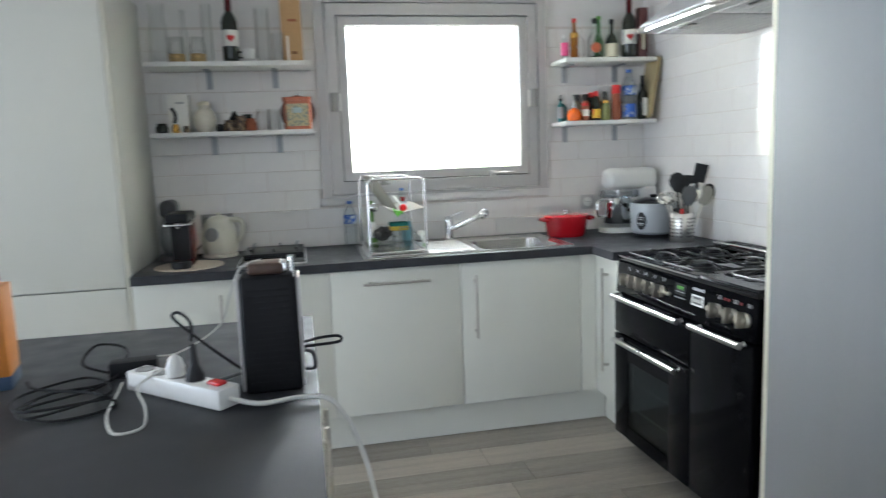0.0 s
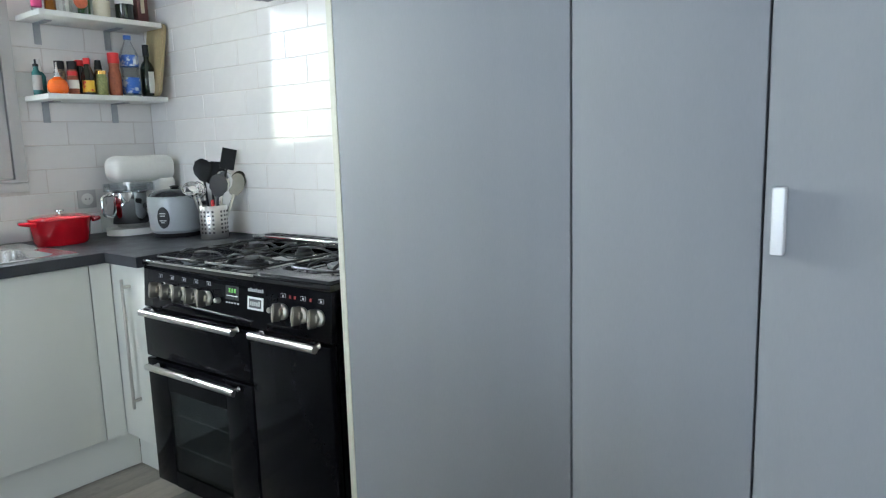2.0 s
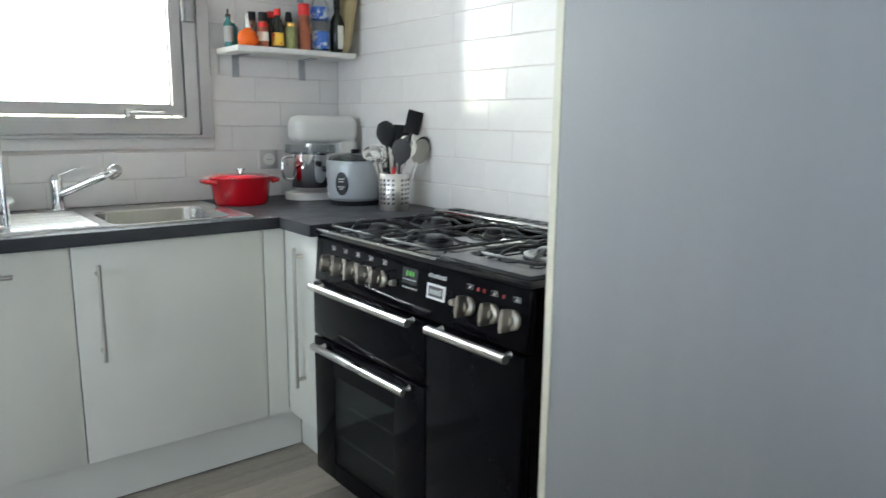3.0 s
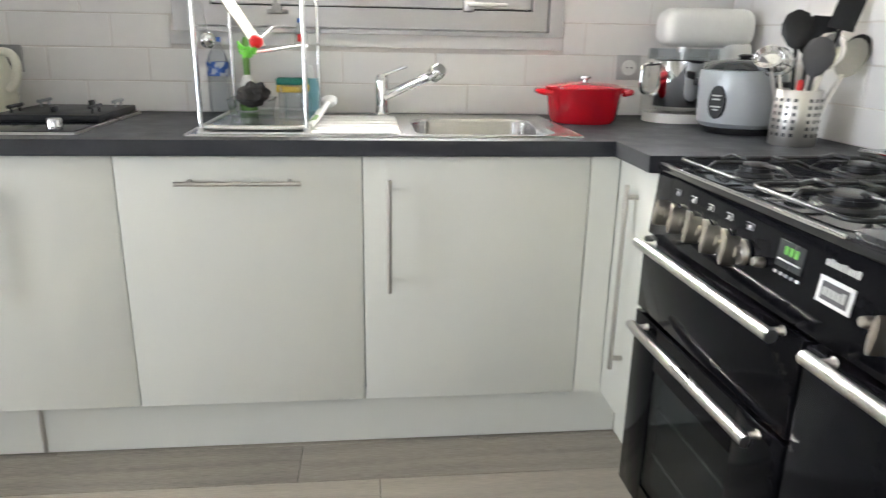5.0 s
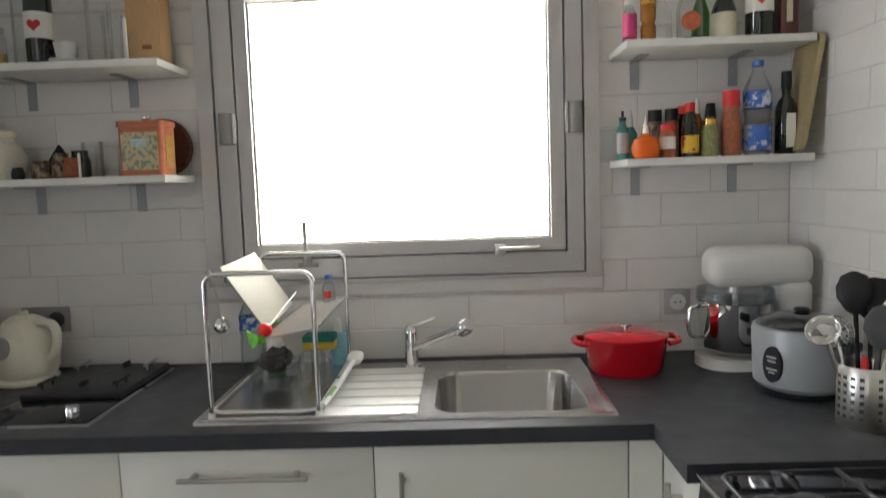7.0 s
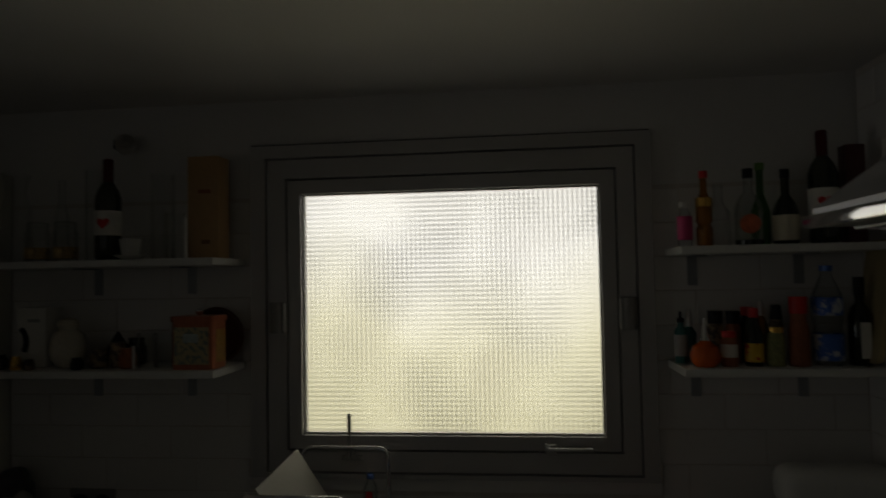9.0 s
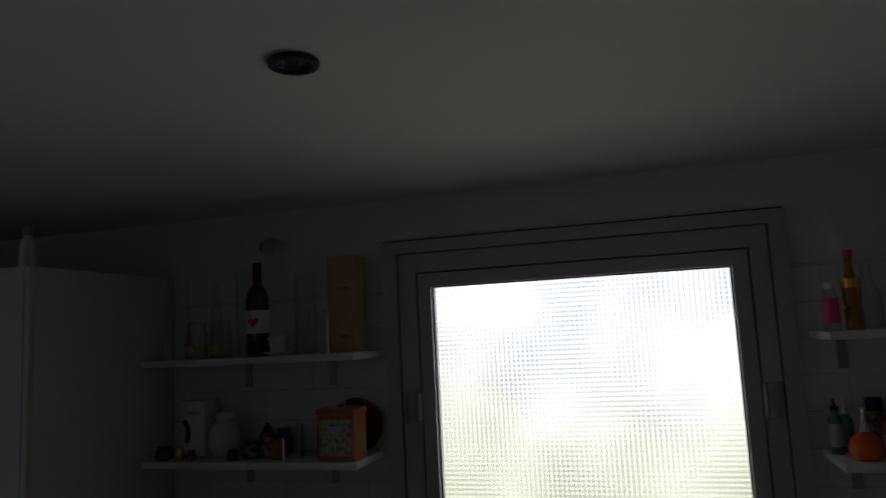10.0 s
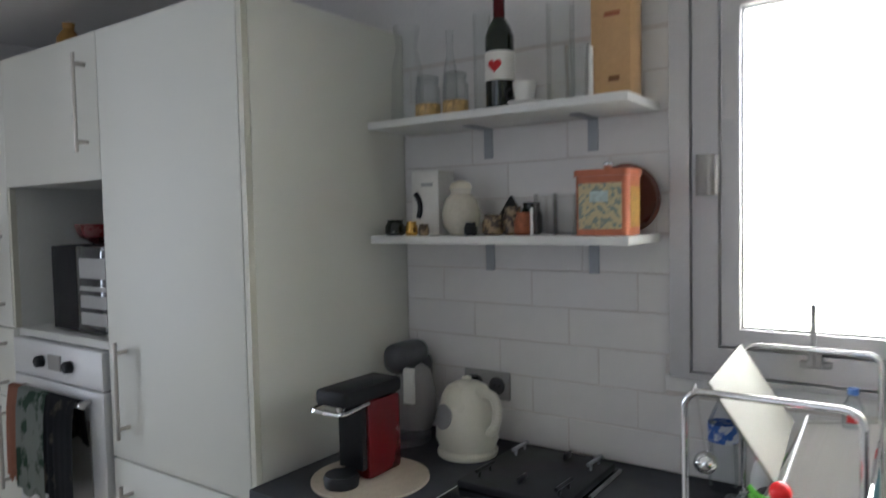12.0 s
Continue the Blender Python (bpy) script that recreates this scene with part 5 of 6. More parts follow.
part("body", lt([(0.036, tz + 0.001), (0.035, tz + 0.085), (0.03, tz + 0.09), (0.005, tz + 0.0895)], -0.2, -0.3, 28), M_GLASS, gl)
part("handle", tb(curve([(-0.165, -0.3, tz + 0.07), (-0.15, -0.302, tz + 0.06), (-0.15, -0.302, tz + 0.03), (-0.165, -0.3, tz + 0.02)], 5), 0.005, 8), M_GLASS, gl)
bot = small("soap_bottle", "green and white washing-up bottle behind the box", "bottle", (-0.35, -0.12, tz))
part("body", lt([(0.022, tz), (0.026, tz + 0.01), (0.026, tz + 0.06), (0.02, tz + 0.09), (0.01, tz + 0.11)], -0.35, -0.12, 22), M_WHITEP, bot)
part("base", lt([(0.0268, tz + 0.004), (0.0268, tz + 0.03)], -0.35, -0.12, 22, cap=False), M_GREEN, bot)
part("neck", lt([(0.01, tz + 0.11), (0.011, tz + 0.2), (0.006, tz + 0.22)], -0.35, -0.12, 16), M_GREEN, bot, "slim green neck")
sd = small("soap_dispenser", "small blue and white soap dispenser", "dispenser", (-0.165, -0.085, tz))
part("body", lt([(0.024, tz), (0.026, tz + 0.08), (0.02, tz + 0.1)], -0.165, -0.085, 22), mat("pale_blue_plastic", (0.2, 0.42, 0.5), 0.3), sd)
part("pump", lt([(0.012, tz + 0.1), (0.012, tz + 0.125), (0.006, tz + 0.14)], -0.165, -0.085, 16), M_WHITEP, sd)
tl = small("toy_whisk", "small kitchen brush with a red ball and green bristles", "brush", (-0.25, -0.57, 1.1))
bm = bmesh.new()
bmesh.ops.create_uvsphere(bm, u_segments=20, v_segments=12, radius=0.0165)
bmesh.ops.translate(bm, vec=(-0.248, -0.568, 1.127), verts=bm.verts)
for f in bm.faces:
    f.smooth = True
part("ball", bm, mat("bright_red_rubber", (0.85, 0.02, 0.02), 0.4), tl, "bright red ball")
bm = bmesh.new()
random.seed(9)
for i in range(34):
    a = random.uniform(0, 6.28)
    tube(bm, curve([(-0.262, -0.566, 1.11), (-0.266 + 0.016 * math.cos(a), -0.566 + 0.012 * math.sin(a), 1.106 + 0.008 * math.sin(3 * a)), (-0.268 + 0.026 * math.cos(a), -0.566 + 0.018 * math.sin(a), 1.108 + 0.02 * math.sin(2.3 * a + 1))], 3), 0.0019, 5)
part("bristles", bm, mat("lime_green_rubber", (0.18, 0.62, 0.06), 0.5), tl, "lime green loops")
part("stick", tb([(-0.248, -0.555, 1.128), (-0.25, -0.25, 1.165)], 0.0025, 8), M_WHITEP, tl)
ls = small("tea_strainer", "round polished steel strainer hooked on the rack", "strainer", (-0.38, -0.5, 1.1))
bm = bmesh.new()
bmesh.ops.create_uvsphere(bm, u_segments=20, v_segments=12, radius=0.02)
bmesh.ops.translate(bm, vec=(-0.376, -0.5, 1.128), verts=bm.verts)
for f in bm.faces:
    f.smooth = True
part("ball", bm, M_CHROME, ls)
part("hook", tb(curve([(-0.376, -0.5, 1.147), (-0.38, -0.51, 1.2), (-0.385, -0.53, 1.268), (-0.387, -0.542, 1.255)], 5), 0.002, 6), M_STEEL, ls)
br = small("dish_brush", "white dish brush with a green grip lying on the drainer", "brush", (-0.1, -0.4, RZ))
part("handle", tb(curve([(-0.135, -0.5, RZ + 0.012), (-0.12, -0.36, RZ + 0.025), (-0.105, -0.2, RZ + 0.045)], 5), 0.008, 10), M_WHITEP, br)
part("grip", tb([(-0.131, -0.45, RZ + 0.0165), (-0.1245, -0.39, RZ + 0.022)], 0.0092, 10), M_GREEN, br, "green grip")
bm = bmesh.new()
lathe(bm, [(0.006, 0), (0.022, 0.01), (0.026, 0.03), (0.022, 0.05), (0.008, 0.056)], seg=20, sy=0.55)
turned(bm, bm.verts, pose(-0.106, -0.2, RZ + 0.04, -72, 0, -7))
part("head", bm, M_WHITEP, br)

# kettle
kx, ky = -1.108, -0.13
k = small("kettle", "cream plastic jug kettle on its base", "kettle", (kx, ky, TOPZ))
part("base", lt([(0.083, TOPZ), (0.085, TOPZ + 0.006), (0.085, TOPZ + 0.012), (0.075, TOPZ + 0.02)], kx, ky, 32), M_CREAM, k)
part("body", lt([(0.078, TOPZ + 0.021), (0.089, TOPZ + 0.05), (0.087, TOPZ + 0.095), (0.07, TOPZ + 0.165), (0.056, TOPZ + 0.188), (0.035, TOPZ + 0.2), (0.012, TOPZ + 0.204)], kx, ky, 36), M_CREAM, k)
part("lid_knob", lt([(0.012, TOPZ + 0.203), (0.014, TOPZ + 0.213), (0.008, TOPZ + 0.218)], kx, ky, 16), M_CREAM, k)
bm = tb(curve([(kx + 0.05, ky - 0.02, TOPZ + 0.182), (kx + 0.1, ky - 0.03, TOPZ + 0.18), (kx + 0.118, ky - 0.035, TOPZ + 0.15), (kx + 0.108, ky - 0.03, TOPZ + 0.1), (kx + 0.085, ky - 0.025, TOPZ + 0.075)], 6), 0.013, 10)
part("handle", bm, M_CREAM, k, "curved cream handle")
bm = bmesh.new()
lathe(bm, [(0.034, 0), (0.034, 0.006), (0.028, 0.008)], seg=28)
turned(bm, bm.verts, pose(kx - 0.028, ky - 0.072, TOPZ + 0.115, 78, 0, -20))
part("water_gauge", bm, M_GREYP, k, "round grey water window")
part("power_cable", tb(curve([(kx - 0.05, ky + 0.06, TOPZ + 0.006), (kx - 0.14, ky + 0.08, TOPZ + 0.005), (kx - 0.1, ky + 0.15, TOPZ + 0.06), (-1.167, -0.002, 1.06)], 6), 0.004, 6), M_BLACK, k)
part("plug", lt([(0.018, 1.03), (0.018, 1.085)], -1.167, -0.006, 14), M_BLACK, k, "black mains plug")

# mat and capsule coffee machine
mt = small("round_mat", "round beige mat on the worktop", "mat", (-1.215, -0.44, TOPZ))
part("disc", lt([(0.15, TOPZ + 0.0005), (0.15, TOPZ + 0.006), (0.147, TOPZ + 0.007)], -1.215, -0.42, 48), M_MAT, mt)
cm = small("coffee_machine", "dark red and black capsule coffee machine", "coffee machine", (-1.235, -0.43, TOPZ + 0.007))
z = TOPZ + 0.0072
part("body", bx(-1.28, -1.19, -0.45, -0.32, z, z + 0.2, bevel=0.012), M_DRED, cm, "glossy dark red housing")
part("top", bx(-1.285, -1.185, -0.54, -0.32, z + 0.2, z + 0.242, bevel=0.012), M_RUBBER, cm, "black upper part")
part("front", bx(-1.275, -1.195, -0.47, -0.451, z + 0.03, z + 0.2, bevel=0.004), M_BLACK, cm)
part("drip_tray", lt([(0.042, z), (0.045, z + 0.02), (0.04, z + 0.03)], -1.235, -0.505, 26), M_BLACK, cm)
part("outlet", lt([(0.012, z + 0.175), (0.018, z + 0.2)], -1.235, -0.5, 16), M_CHROME, cm)
part("lever", tb(curve([(-1.29, -0.46, z + 0.2), (-1.29, -0.53, z + 0.195), (-1.275, -0.553, z + 0.193), (-1.195, -0.553, z + 0.193), (-1.18, -0.53, z + 0.195), (-1.18, -0.46, z + 0.2)], 5), 0.005, 8), M_CHROME, cm, "bent chrome lever")
# soda maker at the back of the corner
sm = small("soda_maker", "dark grey carbonating machine in the corner", "soda maker", (-1.34, -0.13, TOPZ))
part("base", lt([(0.075, TOPZ), (0.075, TOPZ + 0.02), (0.06, TOPZ + 0.03)], -1.33, -0.13, 28, sy=1.1), M_DGREY, sm)
part("back", bx(-1.38, -1.29, -0.1, -0.02, TOPZ + 0.02, TOPZ + 0.25, bevel=0.03, segments=4), M_DGREY, sm)
bm = bx(-1.375, -1.295, -0.19, -0.03, TOPZ + 0.2, TOPZ + 0.29, bevel=0.035, segments=5)
part("head", bm, M_DGREY, sm, "rounded dark head")
bm = lt([(0.055, TOPZ + 0.03), (0.072, TOPZ + 0.07), (0.07, TOPZ + 0.14), (0.055, TOPZ + 0.2), (0.03, TOPZ + 0.225)], -1.325, -0.09, 28, sy=0.85)
part("shell", bm, M_GREYP, sm, "bulging grey shell")
part("bottle", lt([(0.03, TOPZ + 0.031), (0.034, TOPZ + 0.05), (0.034, TOPZ + 0.14), (0.014, TOPZ + 0.19), (0.014, TOPZ + 0.21)], -1.335, -0.145, 24), M_CLEARP, sm)
part("front_plate", bx(-1.305, -1.268, -0.168, -0.155, TOPZ + 0.12, TOPZ + 0.225, bevel=0.004), M_WHITEP, sm, "pale front plate")

# ---- things on the island ----
M_RADIO = mat("matt_black_plastic", (0.008, 0.008, 0.009), 0.6, var=0.2, spec=0.25)
rz = thing("portable_radio", "black portable radio with telescopic aerial", "radio", (-0.775, -2.19, TOPZ))
part("body", bx(-0.832, -0.722, -2.255, -2.155, TOPZ + 0.001, TOPZ + 0.238, bevel=0.008, segments=3), M_RADIO, rz)
part("side_trim", bx(-0.7215, -0.715, -2.25, -2.16, TOPZ + 0.006, TOPZ + 0.232, bevel=0.003), M_ALU, rz, "silver side trim")
part("side_trim", bx(-0.839, -0.8325, -2.25, -2.16, TOPZ + 0.006, TOPZ + 0.232, bevel=0.003), M_ALU, rz, "silver side trim")
bm = bmesh.new()
for i in range(16):
    zz = TOPZ + 0.02 + 0.0125 * i
    box(bm, -0.822, -0.732, -2.2556, -2.2552, zz, zz + 0.005)
part("speaker_grille", bm, M_RADIO, rz)
part("aerial", tb([(-0.728, -2.225, TOPZ + 0.238), (-0.728, -2.225, TOPZ + 0.272)], 0.0055, 8), M_CHROME, rz)
part("strap", tb(curve([(-0.72, -2.2, TOPZ + 0.085), (-0.68, -2.205, TOPZ + 0.093), (-0.645, -2.21, TOPZ + 0.095), (-0.638, -2.21, TOPZ + 0.087), (-0.65, -2.205, TOPZ + 0.08), (-0.72, -2.19, TOPZ + 0.073)], 5), 0.0035, 6), M_BLACK, rz, "black carrying strap loop")
part("power_cable", tb(curve([(-0.718, -2.17, TOPZ + 0.06), (-0.698, -2.16, TOPZ + 0.05), (-0.695, -2.15, TOPZ + 0.015), (-0.72, -2.12, TOPZ + 0.005), (-0.8, -2.08, TOPZ + 0.005), (-0.9, -2.16, TOPZ + 0.008)], 6), 0.004, 6), M_DGREY, rz)
wl = thing("leather_case", "brown leather case lying on the radio", "case", (-0.78, -2.2, TOPZ + 0.239))
bm = bx(-0.815, -0.745, -2.245, -2.175, TOPZ + 0.2395, TOPZ + 0.262, bevel=0.008, segments=3)
part("body", bm, M_LEATHER, wl)
part("clasp", bx(-0.748, -0.738, -2.235, -2.19, TOPZ + 0.2395, TOPZ + 0.262, bevel=0.003), M_CHROME, wl, "chrome clasp")
ps = thing("power_strip", "white multi-socket power strip with a red switch", "power strip", (-0.97, -2.21, TOPZ), turn=math.degrees(math.atan2(-0.21, 0.225)))


def strip(name, bm, material, parent, label=""):
    return part(name, bm, material, parent, label, local=True)


strip("body", bx(-0.128, 0.155, -0.026, 0.026, 0.001, 0.042, bevel=0.005), M_WHITEP, ps)
strip("switch", bx(0.105, 0.138, -0.011, 0.011, 0.042, 0.05, bevel=0.003), mat("red_switch", (0.5, 0.02, 0.02), 0.25), ps, "red rocker switch")
for i in range(4):
    strip("outlet", lt([(0.02, 0.0422), (0.0185, 0.0436), (0.017, 0.0424)], -0.098 + 0.053 * i, 0, 20), M_GREYP, ps)
pw = strip("plug", lt([(0.019, 0.0436), (0.019, 0.06), (0.013, 0.078), (0.006, 0.085)], 0.0, 0, 18), M_WHITEP, ps, "white mains plug")
pb = strip("plug", lt([(0.019, 0.0436), (0.018, 0.055), (0.009, 0.075), (0.005, 0.115)], 0.059, 0, 18), M_BLACK, ps, "black mains plug")


def cable(name, label, pts, r, material):
    pts = [Vector(p) + NEARER for p in pts]
    t = thing(name, label, "cable", pts[0])
    part("cord", tb(curve(pts, 8), r, 7), material, t)


cz = TOPZ + 0.005
NEARER = Vector((0.004, -0.042, 0))
cable("white_cable", "thick white cable trailing over the island edge to the floor",
      [(-0.862, -2.313, TOPZ + 0.02), (-0.8, -2.335, TOPZ + 0.01), (-0.72, -2.33, TOPZ + 0.012), (-0.66, -2.34, TOPZ - 0.005), (-0.61, -2.36, TOPZ - 0.12), (-0.58, -2.4, TOPZ - 0.32), (-0.57, -2.42, 0.4), (-0.58, -2.42, 0.1), (-0.6, -2.42, 0.01), (-0.66, -2.5, 0.008)], 0.005, M_CABLEW)
cable("white_cable", "thin white cable looped over the island top",
      [(-1.0, -2.18, TOPZ + 0.05), (-1.04, -2.22, TOPZ + 0.03), (-1.02, -2.27, cz), (-1.0, -2.37, cz), (-1.02, -2.4, cz), (-1.05, -2.39, cz), (-1.08, -2.3, cz), (-1.09, -2.2, cz), (-1.1, -2.1, cz)], 0.0026, M_CABLEW)
cable("white_cable", "thin white charging cable rising to the radio",
      [(-1.06, -2.0, TOPZ + 0.03), (-1.0, -1.98, TOPZ + 0.03), (-0.9, -2.05, TOPZ + 0.1), (-0.855, -2.17, TOPZ + 0.2), (-0.83, -2.2, TOPZ + 0.25), (-0.79, -2.2, TOPZ + 0.265)], 0.002, M_CABLEW)
cable("black_cable", "black cable with a tall loop above the power strip",
      [(-0.93, -2.24, TOPZ + 0.118), (-0.932, -2.22, TOPZ + 0.15), (-0.955, -2.2, TOPZ + 0.168), (-0.97, -2.19, TOPZ + 0.158), (-0.94, -2.18, TOPZ + 0.12), (-0.87, -2.14, TOPZ + 0.04), (-0.84, -2.11, cz)], 0.0032, M_RUBBER)
cable("black_cable", "tangled thin black cable on the island",
      [(-1.110, -2.050, cz), (-1.130, -2.030, cz), (-1.210, -1.980, TOPZ + 0.02), (-1.190, -1.930, TOPZ + 0.05), (-1.120, -1.960, TOPZ + 0.04), (-1.130, -2.080, cz), (-1.230, -2.130, cz), (-1.260, -2.230, cz), (-1.170, -2.300, cz), (-1.080, -2.250, cz), (-1.130, -2.180, TOPZ + 0.012), (-1.270, -2.090, cz), (-1.310, -2.030, cz)], 0.003, M_RUBBER)
cable("black_cable", "loose coil of thin black cable on the island",
      [(-1.120, -2.060, TOPZ + 0.01), (-1.150, -2.130, cz), (-1.250, -2.210, cz), (-1.210, -2.290, TOPZ + 0.012), (-1.100, -2.190, TOPZ + 0.014), (-1.180, -2.060, TOPZ + 0.012), (-1.290, -2.130, cz), (-1.230, -2.270, TOPZ + 0.018), (-1.090, -2.230, TOPZ + 0.016)], 0.0028, M_RUBBER)
ad = thing("power_adapter", "black power adapter on the island", "adapter", (-1.09, -2.03, TOPZ), turn=8)
strip("body", bx(-0.05, 0.05, -0.022, 0.022, 0.001, 0.036, bevel=0.005), M_RUBBER, ad)
ob_ = thing("cardboard_box", "orange printed box with a dark blue base", "box", (-1.385, -2.02, TOPZ), turn=10)
strip("body", bx(-0.05, 0.05, -0.05, 0.05, 0.03, 0.22, bevel=0.002), M_OCARD, ob_)
strip("base", bx(-0.0505, 0.0505, -0.0505, 0.0505, 0.001, 0.03, bevel=0.002), M_NAVY, ob_)
strip("lid", bx(-0.035, 0.035, -0.035, 0.035, 0.22, 0.25, bevel=0.008), M_CARD, ob_)

for group in (rz, wl, ps, ad, ob_):
    group.location += NEARER

# ---- things on the shelves ----


def jar(name, label, category, x, y, z, profile, material, cap=None, cap_material=None, wrap=None, wrap_material=None, seg=22, cap_label="", wrap_label=""):
    """A turned vessel with an optional cap (profile) and label band (z0, z1)."""
    t = thing(name, label, category, (x, y, z))
    z = z + 0.0006
    part("body", lt([(r, z + h) for r, h in profile], x, y, seg, cap=material is not M_GLASS), material, t)
    if cap:
        part("cap", lt([(r, z + h) for r, h in cap], x, y, seg), cap_material, t, cap_label)
    if wrap:
        a, b = wrap
        r = max(q for q, h in profile if True) + 0.0007
        part("label", lt([(r, z + a), (r, z + b)], x, y, seg, cap=False), wrap_material, t, wrap_label)
    return t


def wine(label, x, y, z, s=1.0):
    t = thing("wine_bottle", label, "bottle", (x, y, z), "wine bottles with a heart")
    z += 0.0006
    part("body", lt([(0.034 * s, z), (0.038 * s, z + 0.008), (0.038 * s, z + 0.19 * s), (0.03 * s, z + 0.215 * s), (0.0145 * s, z + 0.24 * s), (0.0145 * s, z + 0.262 * s)], x, y, 28), M_DARKBOT, t)
    part("capsule", lt([(0.0152 * s, z + 0.235 * s), (0.0155 * s, z + 0.305 * s), (0.0125 * s, z + 0.31 * s)], x, y, 24), M_DRED, t, "dark red foil capsule")
    lb = part("label", lt([(0.0386 * s, z + 0.075 * s), (0.0386 * s, z + 0.15 * s)], x, y, 28, cap=False), M_WHITEL, t, "white label with a red heart")
    bm = bmesh.new()
    pts = []
    for i in range(28):
        a = 2 * math.pi * i / 28
        hx_, hz_ = 16 * math.sin(a) ** 3, 13 * math.cos(a) - 5 * math.cos(2 * a) - 2 * math.cos(3 * a) - math.cos(4 * a)
        pts.append((hx_ * 0.0012 * s, hz_ * 0.0012 * s))
    vs = []
    for px, pz in pts:
        a = px / (0.0392 * s) - math.pi / 2 + (0.15 if x < 0 else -0.25)
        vs.append(bm.verts.new((x + 0.0393 * s * math.cos(a), y + 0.0393 * s * math.sin(a), z + 0.112 * s + pz)))
    bm.faces.new(vs)
    bmesh.ops.triangulate(bm, faces=bm.faces)
    part("heart", bm, M_HEART, lb)


wine("dark red wine bottle with a heart label", -0.985, -0.13, UP)
wine("dark red wine bottle with a heart label", 1.09, -0.12, UP)
# right upper shelf
jar("jar", "clear jar with a pink label", "jar", 0.722, -0.12, UP, [(0.019, 0), (0.02, 0.004), (0.02, 0.085), (0.012, 0.1), (0.012, 0.11)], M_CLEARP, [(0.014, 0.11), (0.014, 0.125)], M_WHITEP, (0.02, 0.085), M_PINK, wrap_label="pink label")
jar("bottle", "slim bottle of amber spirit with gold bands", "bottle", 0.775, -0.12, UP, [(0.021, 0), (0.022, 0.004), (0.022, 0.05), (0.017, 0.06), (0.022, 0.07), (0.022, 0.12), (0.01, 0.15), (0.009, 0.19)], M_AMBER, [(0.012, 0.19), (0.012, 0.21)], M_REDP, (0.11, 0.135), M_GOLD, wrap_label="gold band")
jar("decanter", "plain clear glass decanter", "decanter", 0.83, -0.06, UP, [(0.03, 0), (0.032, 0.01), (0.03, 0.1), (0.012, 0.13), (0.014, 0.18)], M_GLASS)
t = jar("bottle", "clear rum bottle with a round orange seal", "bottle", 0.9, -0.1, UP, [(0.034, 0), (0.037, 0.006), (0.037, 0.1), (0.03, 0.125), (0.012, 0.15), (0.012, 0.19)], M_GLASS, [(0.014, 0.19), (0.014, 0.215)], M_BLACK, (0.0, 0.016), M_DARKBOT)
bm = bmesh.new()
lathe(bm, [(0.027, 0), (0.027, 0.0015)], seg=24)
turned(bm, bm.verts, pose(0.892, -0.1372, UP + 0.06, 90, 0, -12))
part("seal", bm, mat("orange_seal", (0.5, 0.12, 0.05), 0.5, var=0.3, scale=60), t, "round orange-brown seal")
jar("bottle", "dark liqueur bottle with a cream label", "bottle", 0.998, -0.1, UP, [(0.03, 0), (0.033, 0.006), (0.034, 0.09), (0.026, 0.115), (0.011, 0.14), (0.011, 0.19)], M_DARKBOT, [(0.0125, 0.185), (0.0125, 0.21)], M_BLACK, (0.012, 0.082), M_CREAML, wrap_label="cream paper label")
jar("flask", "green glass bottle at the back of the shelf", "bottle", 0.955, -0.03, UP, [(0.025, 0), (0.026, 0.1), (0.01, 0.15), (0.01, 0.22)], mat("green_glass", (0.15, 0.4, 0.12), 0.05, trans=0.8, bump=0.0), [(0.013, 0.22), (0.013, 0.24)], M_GREEN)
t = thing("gift_carton", "tall dark carton with a pale stripe", "box", (1.175, -0.1, UP))
part("body", bx(1.15, 1.2, -0.125, -0.075, UP + 0.001, UP + 0.27, bevel=0.002), mat("maroon_card", (0.1, 0.03, 0.03), 0.45), t)
part("stripe", bx(1.165, 1.182, -0.1268, -0.1252, UP + 0.05, UP + 0.16), M_CREAML, t, "pale stripe")
# right lower shelf
jar("bottle", "teal bottle with a black pump", "bottle", 0.712, -0.07, LO, [(0.016, 0), (0.0175, 0.004), (0.0175, 0.09), (0.009, 0.105), (0.009, 0.115)], M_TEAL, [(0.011, 0.115), (0.011, 0.125), (0.004, 0.128), (0.004, 0.145)], M_BLACK, (0.02, 0.08), M_PRINT)
jar("oil_spray", "steel-topped oil pourer at the back", "bottle", 0.745, -0.03, LO, [(0.018, 0), (0.02, 0.08), (0.008, 0.1)], M_TEAL, [(0.01, 0.1), (0.008, 0.12), (0.003, 0.15)], M_STEEL)
jar("sauce_flask", "round flask of orange sauce with steel pourer", "bottle", 0.758, -0.15, LO, [(0.027, 0), (0.038, 0.012), (0.041, 0.032), (0.033, 0.055), (0.015, 0.066), (0.012, 0.074)], M_ORANGE, [(0.014, 0.07), (0.01, 0.085), (0.004, 0.11), (0.003, 0.13)], M_CHROME, cap_label="steel pourer")
jar("spice_jar", "spice jar with a red lid and white label", "jar", 0.822, -0.145, LO, [(0.021, 0), (0.022, 0.004), (0.022, 0.07), (0.017, 0.078)], M_SPICE, [(0.019, 0.078), (0.019, 0.095)], M_REDP, (0.025, 0.06), M_WHITEL)
jar("spice_jar", "dark spice jar with a black lid", "jar", 0.81, -0.06, LO, [(0.022, 0), (0.023, 0.1), (0.018, 0.11)], M_MOTTLE, [(0.02, 0.11), (0.02, 0.145)], M_BLACK)
